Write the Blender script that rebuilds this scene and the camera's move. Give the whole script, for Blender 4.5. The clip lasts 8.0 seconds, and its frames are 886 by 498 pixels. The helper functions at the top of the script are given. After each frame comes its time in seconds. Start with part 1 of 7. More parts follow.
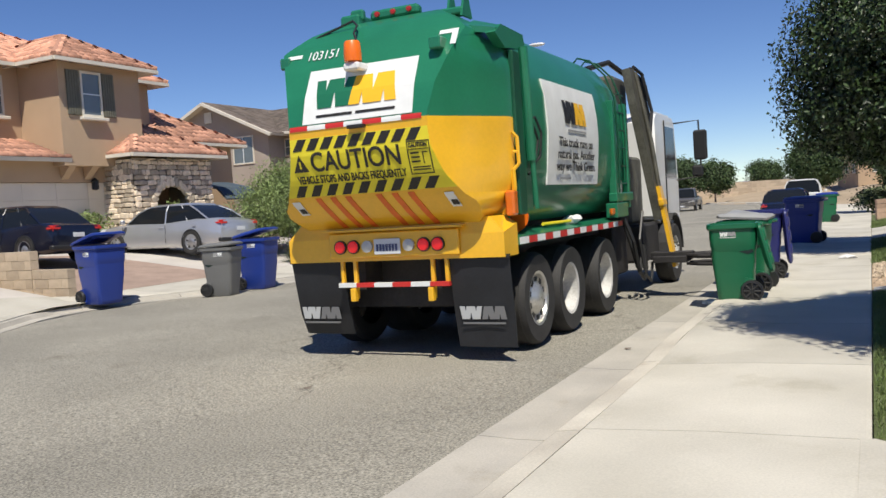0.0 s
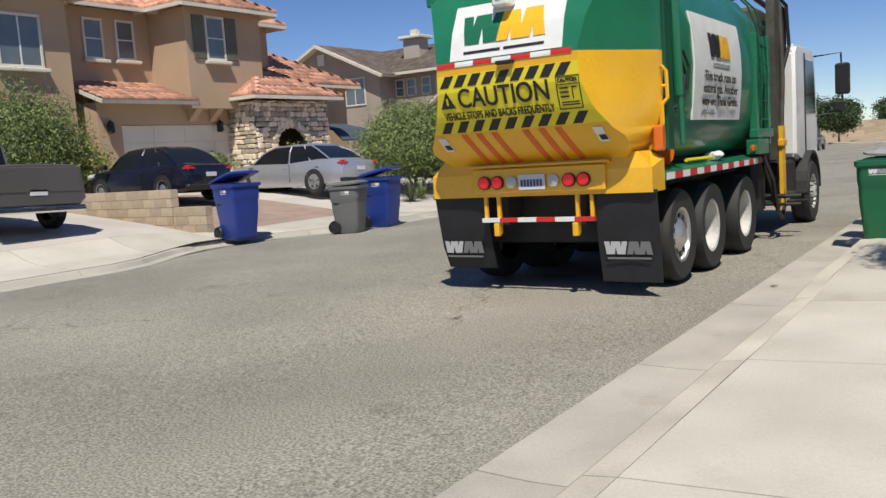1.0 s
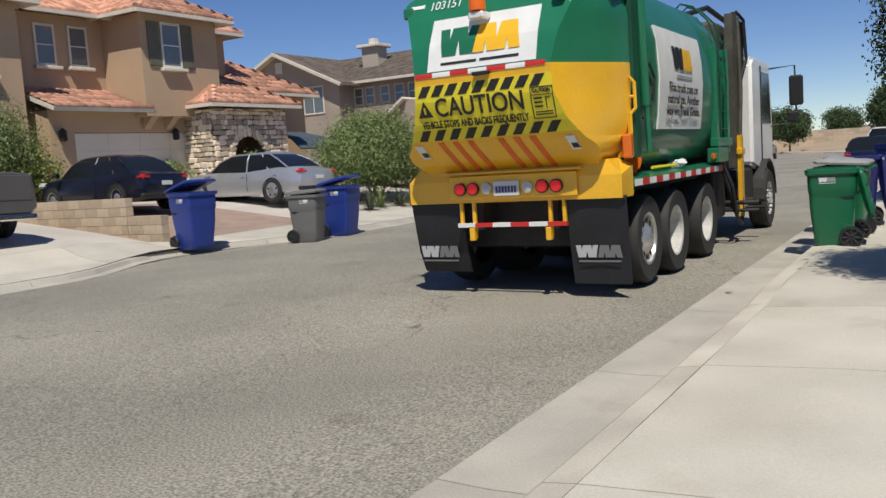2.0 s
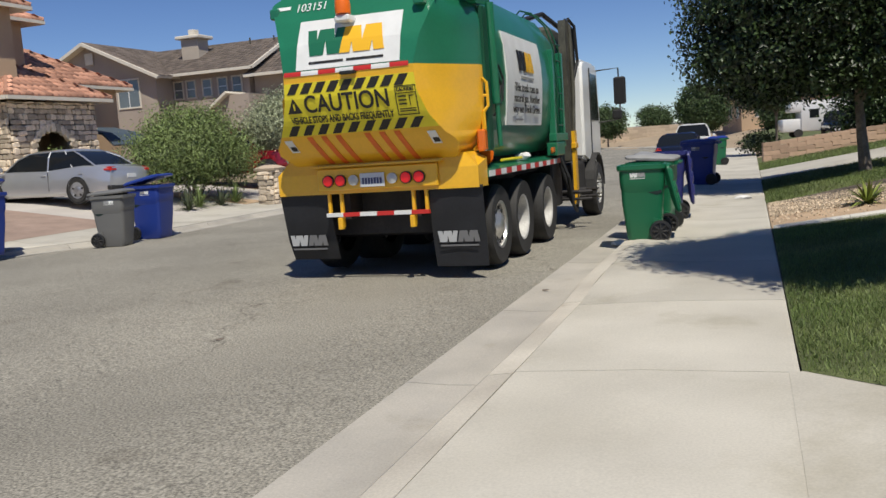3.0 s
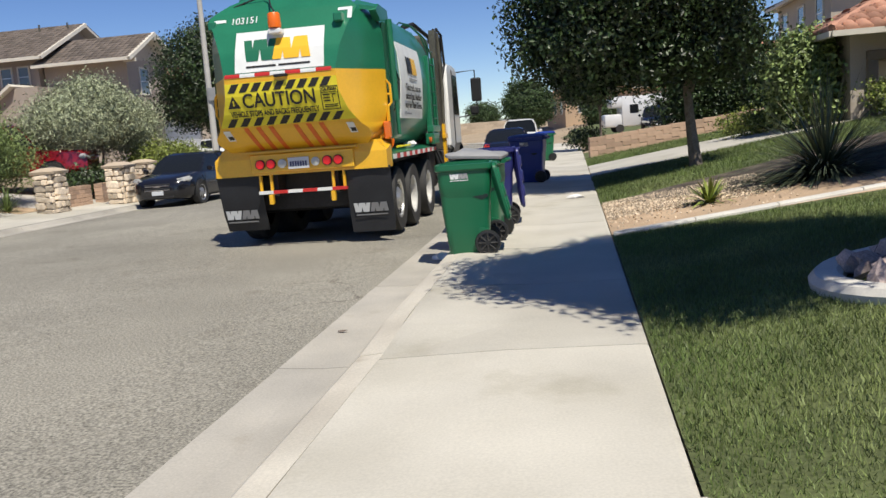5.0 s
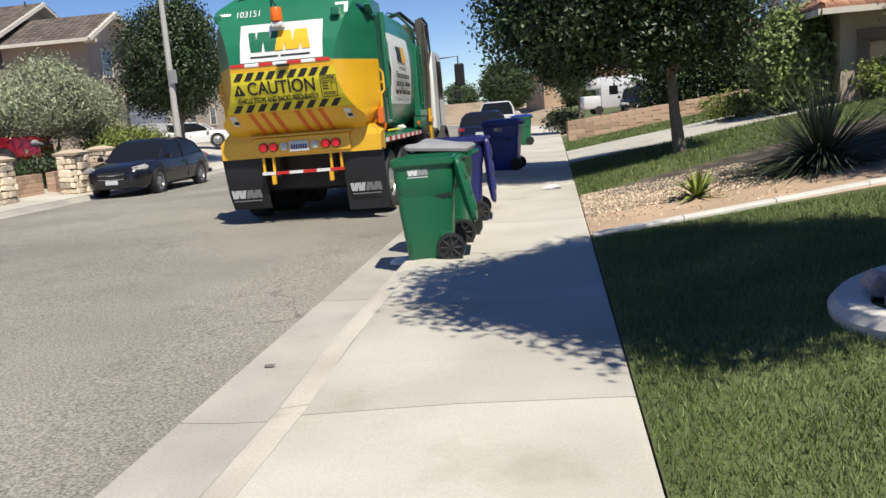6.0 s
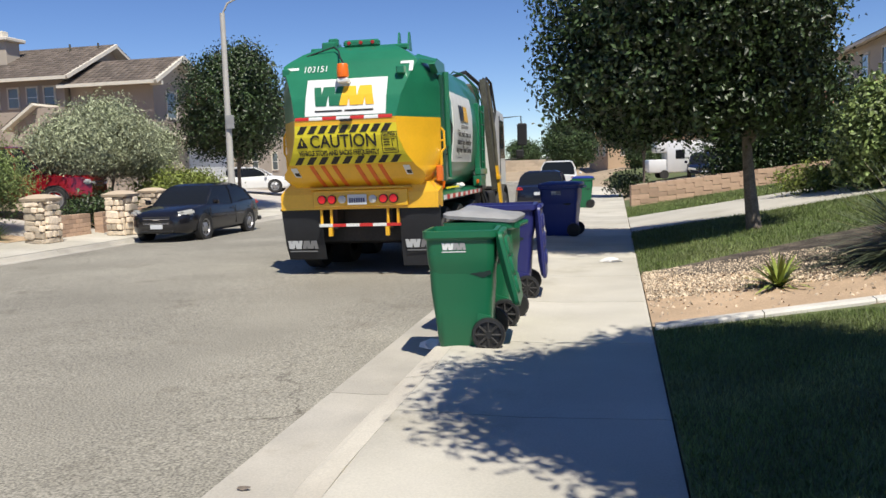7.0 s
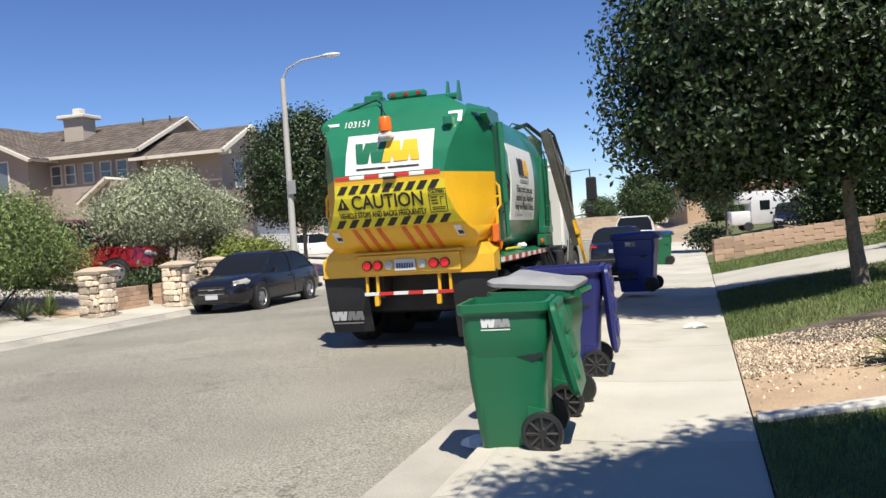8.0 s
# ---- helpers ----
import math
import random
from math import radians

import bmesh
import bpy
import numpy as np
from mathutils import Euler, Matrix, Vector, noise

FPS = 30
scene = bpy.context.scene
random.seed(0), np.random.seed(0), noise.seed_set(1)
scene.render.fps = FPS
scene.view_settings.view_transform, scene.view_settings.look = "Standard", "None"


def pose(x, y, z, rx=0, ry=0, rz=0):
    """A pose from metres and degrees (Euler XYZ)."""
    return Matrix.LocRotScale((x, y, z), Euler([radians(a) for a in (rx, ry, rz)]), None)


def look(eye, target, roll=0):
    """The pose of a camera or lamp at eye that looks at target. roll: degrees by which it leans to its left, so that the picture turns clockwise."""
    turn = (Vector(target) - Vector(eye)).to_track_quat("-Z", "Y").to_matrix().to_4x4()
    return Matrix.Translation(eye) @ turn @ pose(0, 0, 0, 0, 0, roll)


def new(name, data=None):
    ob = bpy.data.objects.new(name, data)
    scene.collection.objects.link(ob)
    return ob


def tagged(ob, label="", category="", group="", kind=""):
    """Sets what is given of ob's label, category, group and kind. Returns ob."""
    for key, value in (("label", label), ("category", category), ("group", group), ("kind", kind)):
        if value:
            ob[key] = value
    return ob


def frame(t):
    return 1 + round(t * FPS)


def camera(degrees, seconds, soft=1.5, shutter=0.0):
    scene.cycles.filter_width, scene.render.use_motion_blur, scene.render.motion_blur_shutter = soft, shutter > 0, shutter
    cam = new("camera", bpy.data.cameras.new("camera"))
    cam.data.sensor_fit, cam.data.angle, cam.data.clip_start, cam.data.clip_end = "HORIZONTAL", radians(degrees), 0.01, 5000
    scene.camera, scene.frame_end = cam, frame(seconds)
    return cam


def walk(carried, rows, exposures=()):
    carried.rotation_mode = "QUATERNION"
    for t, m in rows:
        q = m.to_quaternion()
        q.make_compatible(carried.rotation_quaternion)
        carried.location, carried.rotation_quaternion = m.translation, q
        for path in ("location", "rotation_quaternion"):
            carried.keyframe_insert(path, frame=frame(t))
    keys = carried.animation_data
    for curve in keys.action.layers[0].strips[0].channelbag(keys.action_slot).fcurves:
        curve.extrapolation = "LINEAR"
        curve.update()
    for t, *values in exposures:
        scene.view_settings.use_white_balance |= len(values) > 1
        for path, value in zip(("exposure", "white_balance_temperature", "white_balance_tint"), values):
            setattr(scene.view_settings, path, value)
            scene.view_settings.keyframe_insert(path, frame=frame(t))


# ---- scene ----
cam = camera(55.1, 8.0)
PATH = [
    (0, (1.734, 0.363, 1.592), (0.83, 2.144, 1.493), -3.6),
    (0.5, (1.57, 0.212, 1.556), (0.556, 1.934, 1.463), -3.4),
    (1, (1.449, -0.006, 1.559), (0.336, 1.642, 1.34), -3.8),
    (1.2, (1.446, -0.02, 1.559), (0.301, 1.607, 1.352), -3.2),
    (2.3, (1.445, 0.03, 1.553), (0.516, 1.787, 1.331), -4.0),
    (2.5, (1.446, 0.147, 1.552), (0.603, 1.945, 1.314), -4.1),
    (3, (1.453, 0.514, 1.549), (0.767, 2.377, 1.31), -3.9),
    (3.5, (1.338, 0.891, 1.519), (0.667, 2.764, 1.308), -3.4),
    (4, (1.321, 1.557, 1.491), (0.976, 3.521, 1.334), -5.1),
    (4.5, (1.293, 2.096, 1.482), (0.943, 4.059, 1.328), -4.0),
    (4.7, (1.295, 2.31, 1.487), (0.966, 4.267, 1.235), -4.6),
    (5.8, (1.352, 3.56, 1.555), (1.057, 5.516, 1.257), -3.9),
    (6, (1.366, 3.779, 1.568), (1.093, 5.735, 1.249), -4.6),
    (6.5, (1.432, 4.287, 1.596), (1.184, 6.25, 1.301), -4.9),
    (6.8, (1.4, 4.67, 1.64), (1.049, 6.605, 1.277), -1.6),
    (7, (1.383, 4.927, 1.659), (0.982, 6.878, 1.47), -1.9),
    (7.5, (1.409, 5.598, 1.671), (0.941, 7.541, 1.584), -3.2),
    (8, (1.375, 6.324, 1.634), (0.802, 8.24, 1.596), -3.7),
]
EXPOSURES = [(0, 0.13), (0.5, 0.26), (1.0, 0.0), (2.5, -0.17), (3.5, -0.17), (4.5, 0.05), (6.0, 0.22), (6.5, 0.37), (7.0, 0.24), (7.5, 0.39), (8.0, 0.39)]
walk(cam, [(t, look(eye, target, roll)) for t, eye, target, roll in PATH], EXPOSURES)


# ---- light ----
SUN = Vector((0.33, -0.50, 1.0)).normalized()
world = bpy.data.worlds.new("world")
scene.world = world
world.use_nodes = True
sky = world.node_tree.nodes.new("ShaderNodeTexSky")
sky.sky_type, sky.sun_disc = "NISHITA", False
sky.sun_elevation = math.asin(SUN.z)
sky.sun_rotation = math.atan2(SUN.x, SUN.y)
sky.air_density, sky.dust_density, sky.ozone_density = 0.7, 0.0, 2.6
rich = world.node_tree.nodes.new("ShaderNodeHueSaturation")
rich.inputs["Saturation"].default_value = 1.18
rich.inputs["Hue"].default_value = 0.512
world.node_tree.links.new(sky.outputs[0], rich.inputs["Color"])
world.node_tree.links.new(rich.outputs[0], world.node_tree.nodes["Background"].inputs[0])
world.node_tree.nodes["Background"].inputs[1].default_value = 0.102
sun = new("sun", bpy.data.lights.new("sun", "SUN"))
sun.data.energy, sun.data.angle, sun.data.color = 4.9, radians(0.53), (1.0, 0.945, 0.83)
sun.matrix_basis = look((30, -40, 60), Vector((30, -40, 60)) - SUN)


# ---- materials ----
def mat(name, base, rough=0.7, vary=0.0, scale=3.0, grain=0.0, grain_scale=60.0, bump=0.0, metal=0.0, second=None, per_object=0.0, spec=0.5, coat=0.0, island=0.0):
    """A surface with large stains (vary, scale), fine grain (grain, grain_scale) and relief (bump)."""
    m = bpy.data.materials.new(name)
    m.use_nodes = True
    nt = m.node_tree
    n, l = nt.nodes, nt.links
    p = n["Principled BSDF"]
    p.inputs["Roughness"].default_value = rough
    p.inputs["Metallic"].default_value = metal
    p.inputs["Specular IOR Level"].default_value = spec
    p.inputs["Coat Weight"].default_value = coat
    p.inputs["Coat Roughness"].default_value = 0.08
    co = n.new("ShaderNodeTexCoord")
    rgb = n.new("ShaderNodeRGB")
    rgb.outputs[0].default_value = (*base, 1)
    col = rgb.outputs[0]

    def noise_tex(sc, detail):
        t = n.new("ShaderNodeTexNoise")
        t.inputs["Scale"].default_value, t.inputs["Detail"].default_value = sc, detail
        l.new(co.outputs["Object"], t.inputs["Vector"])
        return t

    def shade(col, fac_socket, amount):
        mr = n.new("ShaderNodeMapRange")
        mr.inputs["From Min"].default_value, mr.inputs["From Max"].default_value = 0.3, 0.7
        mr.inputs["To Min"].default_value, mr.inputs["To Max"].default_value = 1 - amount, 1 + amount
        l.new(fac_socket, mr.inputs["Value"])
        mx = n.new("ShaderNodeVectorMath")
        mx.operation = "SCALE"
        l.new(col, mx.inputs[0]), l.new(mr.outputs[0], mx.inputs["Scale"])
        return mx.outputs[0]

    if second:
        t = noise_tex(scale * 0.7, 5)
        mr = n.new("ShaderNodeMapRange")
        mr.inputs["From Min"].default_value, mr.inputs["From Max"].default_value = 0.42, 0.62
        l.new(t.outputs["Fac"], mr.inputs["Value"])
        mx = n.new("ShaderNodeMix")
        mx.data_type = "RGBA"
        l.new(mr.outputs[0], mx.inputs["Factor"])
        l.new(col, mx.inputs["A"])
        mx.inputs["B"].default_value = (*second, 1)
        col = mx.outputs["Result"]
    if vary:
        col = shade(col, noise_tex(scale, 6).outputs["Fac"], vary)
    if grain:
        col = shade(col, noise_tex(grain_scale, 3).outputs["Fac"], grain)
    if per_object:
        oi = n.new("ShaderNodeObjectInfo")
        col = shade(col, oi.outputs["Random"], per_object)
    if island:
        ge = n.new("ShaderNodeNewGeometry")
        col = shade(col, ge.outputs["Random Per Island"], island)
    l.new(col, p.inputs["Base Color"])
    if bump:
        b = n.new("ShaderNodeBump")
        b.inputs["Strength"].default_value, b.inputs["Distance"].default_value = min(1.0, bump * 40), bump
        l.new(noise_tex(grain_scale, 4).outputs["Fac"], b.inputs["Height"])
        l.new(b.outputs[0], p.inputs["Normal"])
    return m


def glass(name, tint=(0.02, 0.025, 0.03)):
    """Dark reflecting window glass seen from outside."""
    return mat(name, tint, rough=0.08, spec=0.25)


def glow(name, base, strength):
    m = mat(name, base, rough=0.3)
    p = m.node_tree.nodes["Principled BSDF"]
    p.inputs["Emission Color"].default_value = (*base, 1)
    p.inputs["Emission Strength"].default_value = strength
    return m


def weathered(m, crack=0.0, crack_scale=0.35, spots=0.0, spot_scale=0.8, spot_tint=(0.5, 0.46, 0.42)):
    """Adds fine cracks and dark stains to a surface made by mat()."""
    nt = m.node_tree
    n, l = nt.nodes, nt.links
    p = n["Principled BSDF"]
    col = p.inputs["Base Color"].links[0].from_socket
    co = next(k for k in n if k.type == "TEX_COORD")

    def mask(source, lo, hi):
        mr = n.new("ShaderNodeMapRange")
        mr.inputs["From Min"].default_value, mr.inputs["From Max"].default_value = lo, hi
        l.new(source, mr.inputs["Value"])
        return mr.outputs[0]

    def mix(col, fac, tint):
        mx = n.new("ShaderNodeMix")
        mx.data_type, mx.blend_type = "RGBA", "MULTIPLY"
        l.new(fac, mx.inputs["Factor"]), l.new(col, mx.inputs["A"])
        mx.inputs["B"].default_value = (*tint, 1)
        return mx.outputs["Result"]

    if spots:
        t = n.new("ShaderNodeTexNoise")
        t.inputs["Scale"].default_value, t.inputs["Detail"].default_value, t.inputs["Roughness"].default_value = spot_scale, 5, 0.62
        l.new(co.outputs["Object"], t.inputs["Vector"])
        f = mask(t.outputs["Fac"], 0.70 - spots, 0.86 - spots)
        col = mix(col, f, spot_tint)
    if crack:
        w = n.new("ShaderNodeTexNoise")
        w.inputs["Scale"].default_value, w.inputs["Detail"].default_value = 1.6, 6
        l.new(co.outputs["Object"], w.inputs["Vector"])
        add = n.new("ShaderNodeVectorMath")
        add.operation = "MULTIPLY_ADD"
        add.inputs[1].default_value = (0.9, 0.9, 0.9)
        l.new(w.outputs["Color"], add.inputs[0]), l.new(co.outputs["Object"], add.inputs[2])
        v = n.new("ShaderNodeTexVoronoi")
        v.feature = "DISTANCE_TO_EDGE"
        v.inputs["Scale"].default_value = crack_scale
        l.new(add.outputs[0], v.inputs["Vector"])
        g = n.new("ShaderNodeTexNoise")
        g.inputs["Scale"].default_value = 0.35
        l.new(co.outputs["Object"], g.inputs["Vector"])
        mm = n.new("ShaderNodeMath")
        mm.operation = "MULTIPLY"
        l.new(mask(v.outputs["Distance"], crack * crack_scale, 0.0), mm.inputs[0])
        l.new(mask(g.outputs["Fac"], 0.45, 0.6), mm.inputs[1])
        col = mix(col, mm.outputs[0], (0.45, 0.43, 0.42))
    l.new(col, p.inputs["Base Color"])
    return m


M = {}
M["asphalt"] = mat("asphalt", (0.278, 0.260, 0.215), 0.9, 0.17, 0.35, 0.58, 58, 0.008, second=(0.232, 0.217, 0.180))
M["concrete"] = mat("concrete", (0.52, 0.49, 0.42), 0.85, 0.10, 0.9, 0.07, 70, 0.0015, per_object=0.06, second=(0.47, 0.44, 0.37))
M["kerb"] = mat("kerb", (0.55, 0.51, 0.43), 0.85, 0.12, 1.3, 0.09, 70, 0.002, per_object=0.05, second=(0.48, 0.44, 0.37))
M["gutter"] = mat("gutter", (0.43, 0.40, 0.345), 0.85, 0.12, 1.3, 0.09, 70, 0.0015, per_object=0.05, second=(0.38, 0.355, 0.31))
M["apron"] = mat("apron", (0.50, 0.46, 0.41), 0.85, 0.10, 0.7, 0.06, 60, 0.001)
M["pavers"] = mat("pavers", (0.33, 0.24, 0.19), 0.9, 0.15, 2.0, 0.1, 30, 0.002)
M["lawn_soil"] = mat("lawn_soil", (0.10, 0.12, 0.042), 0.95, 0.25, 2.0, 0.3, 40, 0.01)
M["grass"] = mat("grass", (0.118, 0.168, 0.043), 0.6, 0.25, 1.2, 0, 40, second=(0.17, 0.205, 0.07), island=0.35)
M["soil"] = mat("soil", (0.46, 0.33, 0.215), 0.95, 0.16, 1.6, 0.16, 50, 0.008)
M["gravel"] = mat("gravel", (0.50, 0.40, 0.29), 0.9, 0.2, 3, 0.1, 50, island=0.4)
M["rock"] = mat("rock", (0.38, 0.30, 0.27), 0.85, 0.3, 6, 0.15, 40, 0.004, per_object=0.35)
M["white_concrete"] = mat("white_concrete", (0.62, 0.59, 0.53), 0.8, 0.1, 3, 0.06, 60, 0.001)
M["dry_ground"] = mat("dry_ground", (0.36, 0.28, 0.19), 0.95, 0.2, 0.1, 0.15, 8, 0.01)
M["truck_green"] = mat("truck_green", (0.014, 0.165, 0.082), 0.36, 0.10, 2.0, 0.04, 30, coat=0.35)
M["truck_dark"] = mat("truck_dark", (0.008, 0.07, 0.035), 0.4, 0.15, 3.0, 0.06, 30)
M["truck_yellow"] = mat("truck_yellow", (0.82, 0.45, 0.022), 0.32, 0.07, 2.0, 0.03, 30, coat=0.4)
M["truck_white"] = mat("truck_white", (0.75, 0.75, 0.73), 0.35, 0.05, 2.0, coat=0.4)
M["sticker_white"] = mat("sticker_white", (0.74, 0.75, 0.73), 0.45, 0.06, 5.0)
M["sticker_yellow"] = mat("sticker_yellow", (0.78, 0.66, 0.03), 0.45, 0.05, 5.0)
M["sticker_black"] = mat("sticker_black", (0.02, 0.018, 0.016), 0.5, 0.1, 8.0)
M["sticker_red"] = mat("sticker_red", (0.55, 0.03, 0.025), 0.4, 0.06, 8.0)
M["sticker_orange"] = mat("sticker_orange", (0.72, 0.15, 0.02), 0.45, 0.1, 8.0)
M["logo_green"] = mat("logo_green", (0.01, 0.14, 0.07), 0.45)
M["logo_gold"] = mat("logo_gold", (0.85, 0.47, 0.02), 0.45)
M["logo_grey"] = mat("logo_grey", (0.42, 0.43, 0.43), 0.5)
M["rubber"] = mat("rubber", (0.028, 0.027, 0.026), 0.75, 0.25, 4, 0.15, 40, 0.002)
M["mulch"] = mat("mulch", (0.055, 0.043, 0.033), 0.95, 0.4, 4.0, 0.5, 40, 0.02, second=(0.13, 0.105, 0.08))
M["flap_mark"] = mat("flap_mark", (0.15, 0.15, 0.15), 0.6)
M["flap"] = mat("flap", (0.013, 0.014, 0.017), 0.6, 0.3, 3, 0.1, 30, 0.002)
M["chassis"] = mat("chassis", (0.022, 0.02, 0.02), 0.7, 0.35, 3, 0.2, 30, 0.003)
M["dirty_steel"] = mat("dirty_steel", (0.075, 0.072, 0.055), 0.6, 0.3, 5, 0.2, 40, 0.003, metal=0.1)
# near-black that paints the shade inside the bins' grip notches
M["recess_shade"] = mat("recess_shade", (0.006, 0.02, 0.016), 0.6)
M["rim_grey"] = mat("rim_grey", (0.33, 0.33, 0.34), 0.35, 0.1, 5, metal=0.6)
M["steel"] = mat("steel", (0.62, 0.61, 0.58), 0.35, 0.15, 5, 0.1, 40, metal=0.8)
M["wheel_white"] = mat("wheel_white", (0.55, 0.54, 0.51), 0.5, 0.2, 5, 0.1, 40)
M["orange_plastic"] = mat("orange_plastic", (0.82, 0.16, 0.012), 0.35)
M["red_lens"] = glow("red_lens", (0.60, 0.015, 0.02), 0.35)
M["dull_red_lens"] = mat("dull_red_lens", (0.40, 0.02, 0.02), 0.3)
M["amber_lens"] = mat("amber_lens", (0.65, 0.14, 0.01), 0.25, coat=0.5)
M["clear_lens"] = mat("clear_lens", (0.50, 0.50, 0.48), 0.2, coat=0.6)
M["plate"] = mat("plate", (0.62, 0.64, 0.66), 0.5)
M["bar_blue"] = mat("bar_blue", (0.06, 0.07, 0.16), 0.5)
M["bin_green"] = mat("bin_green", (0.010, 0.135, 0.058), 0.38, 0.04, 1.5, 0.02, 60)
M["bin_blue"] = mat("bin_blue", (0.018, 0.045, 0.26), 0.4, 0.04, 1.5, 0.02, 60)
M["bin_navy"] = mat("bin_navy", (0.022, 0.026, 0.14), 0.42, 0.05, 1.5, 0.02, 60)
M["bin_grey"] = mat("bin_grey", (0.15, 0.15, 0.145), 0.5, 0.04, 1.5, 0.02, 60)
M["lid_grey"] = mat("lid_grey", (0.30, 0.30, 0.30), 0.5, 0.12, 4, 0.03, 40)
M["stucco"] = mat("stucco", (0.46, 0.33, 0.215), 0.92, 0.07, 0.6, 0.06, 40, 0.003)
M["stucco_grey"] = mat("stucco_grey", (0.37, 0.31, 0.26), 0.92, 0.07, 0.6, 0.06, 40, 0.003)
M["stucco_pale"] = mat("stucco_pale", (0.45, 0.39, 0.32), 0.92, 0.07, 0.6, 0.06, 40, 0.003)
M["trim"] = mat("trim", (0.66, 0.61, 0.52), 0.8, 0.06, 2, 0.03, 40)
M["clay"] = mat("clay", (0.50, 0.255, 0.17), 0.85, 0.12, 2, 0.08, 40, 0.002, per_object=0.2, island=0.25)
M["slate"] = mat("slate", (0.155, 0.125, 0.105), 0.9, 0.12, 1.5, 0.08, 30, 0.003, per_object=0.12, island=0.2)
M["stone"] = mat("stone", (0.62, 0.52, 0.40), 0.9, 0.2, 5, 0.12, 30, 0.004, per_object=0.35)
M["mortar"] = mat("mortar", (0.22, 0.18, 0.14), 0.95, 0.1, 3)
M["block"] = mat("block", (0.46, 0.37, 0.27), 0.92, 0.08, 2, 0.08, 40, 0.003, per_object=0.1)
M["brick"] = mat("brick", (0.47, 0.32, 0.225), 0.92, 0.1, 2, 0.08, 40, 0.003, per_object=0.15)
M["door_paint"] = mat("door_paint", (0.72, 0.66, 0.56), 0.7, 0.05, 1)
M["shutter"] = mat("shutter", (0.14, 0.135, 0.10), 0.7, 0.1, 3)
# house panes: the grey-blue base puts some reflected sky into the colour
M["glass"] = mat("glass", (0.13, 0.15, 0.155), rough=0.08, spec=0.9, vary=0.15, scale=1.2)
M["car_glass"] = glass("car_glass", (0.012, 0.014, 0.016))
M["silver"] = mat("silver", (0.52, 0.53, 0.55), 0.28, 0.03, 2, metal=0.55, coat=0.7)
M["navy_paint"] = mat("navy_paint", (0.008, 0.010, 0.022), 0.2, 0.04, 2, coat=0.4)
M["black_paint"] = mat("black_paint", (0.010, 0.010, 0.013), 0.2, 0.04, 2, coat=0.4)
M["red_paint"] = mat("red_paint", (0.24, 0.009, 0.015), 0.25, 0.05, 2, coat=0.7)
M["grey_paint"] = mat("grey_paint", (0.10, 0.095, 0.09), 0.3, 0.05, 2, coat=0.6)
M["white_paint"] = mat("white_paint", (0.72, 0.72, 0.71), 0.3, 0.04, 2, coat=0.6)
M["chrome"] = mat("chrome", (0.7, 0.7, 0.7), 0.15, metal=1.0)
M["plastic_black"] = mat("plastic_black", (0.018, 0.018, 0.018), 0.5)
M["bark"] = mat("bark", (0.19, 0.155, 0.125), 0.95, 0.3, 8, 0.25, 40, 0.01)
M["leaf_dark"] = mat("leaf_dark", (0.032, 0.056, 0.015), 0.46, 0.2, 1.5, island=0.55)
M["leaf_olive"] = mat("leaf_olive", (0.34, 0.37, 0.23), 0.6, 0.2, 1.5, island=0.35)
M["leaf_green"] = mat("leaf_green", (0.18, 0.24, 0.075), 0.55, 0.2, 1.5, island=0.4)
M["leaf_yellow"] = mat("leaf_yellow", (0.19, 0.23, 0.045), 0.5, 0.2, 1.5, island=0.4)
M["leaf_far"] = mat("leaf_far", (0.05, 0.085, 0.026), 0.7, 0.2, 1.0, island=0.4)
M["straw"] = mat("straw", (0.38, 0.33, 0.20), 0.8, 0.2, 2, island=0.3)
M["yucca"] = mat("yucca", (0.085, 0.105, 0.055), 0.6, 0.2, 2, island=0.4)
M["pole"] = mat("pole", (0.47, 0.45, 0.41), 0.8, 0.08, 2, 0.06, 60, 0.001)
M["awning"] = mat("awning", (0.06, 0.085, 0.11), 0.8, 0.1, 3)
M["wood"] = mat("wood", (0.17, 0.085, 0.045), 0.8, 0.2, 4)
# distance haze is mixed into this grey base colour
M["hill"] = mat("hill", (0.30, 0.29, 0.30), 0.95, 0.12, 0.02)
M["paper"] = mat("paper", (0.75, 0.74, 0.72), 0.7, 0.06, 9)


weathered(M["asphalt"], 0.016, 0.28, 0.095, 0.9, (0.62, 0.59, 0.56))
weathered(M["concrete"], 0.0, 0.3, 0.14, 0.8, (0.80, 0.785, 0.73))
weathered(M["gutter"], 0.0, 0.3, 0.09, 1.4, (0.78, 0.75, 0.70))
weathered(M["kerb"], 0.0, 0.3, 0.06, 2.0, (0.75, 0.71, 0.66))
weathered(M["apron"], 0.0, 0.3, 0.06, 0.6, (0.8, 0.76, 0.72))


# ---- mesh helpers ----
def part(name, bm, material, parent=None, label="", smooth=False, at=None):
    """Links a bmesh as one mesh object, under parent if there is one."""
    me = bpy.data.meshes.new(name)
    bmesh.ops.recalc_face_normals(bm, faces=bm.faces)
    bm.to_mesh(me)
    bm.free()
    me.materials.append(M[material])
    if smooth:
        me.polygons.foreach_set("use_smooth", [True] * len(me.polygons))
        me.set_sharp_from_angle(angle=radians(35))
    ob = new(name, me)
    if at is not None:
        ob.matrix_basis = at
    if parent is not None:
        ob.parent = parent
    return tagged(ob, label)


def shared(name, me, m, parent):
    """One more object on the mesh me."""
    ob = new(name, me)
    ob.parent = parent
    ob.matrix_basis = m
    return ob


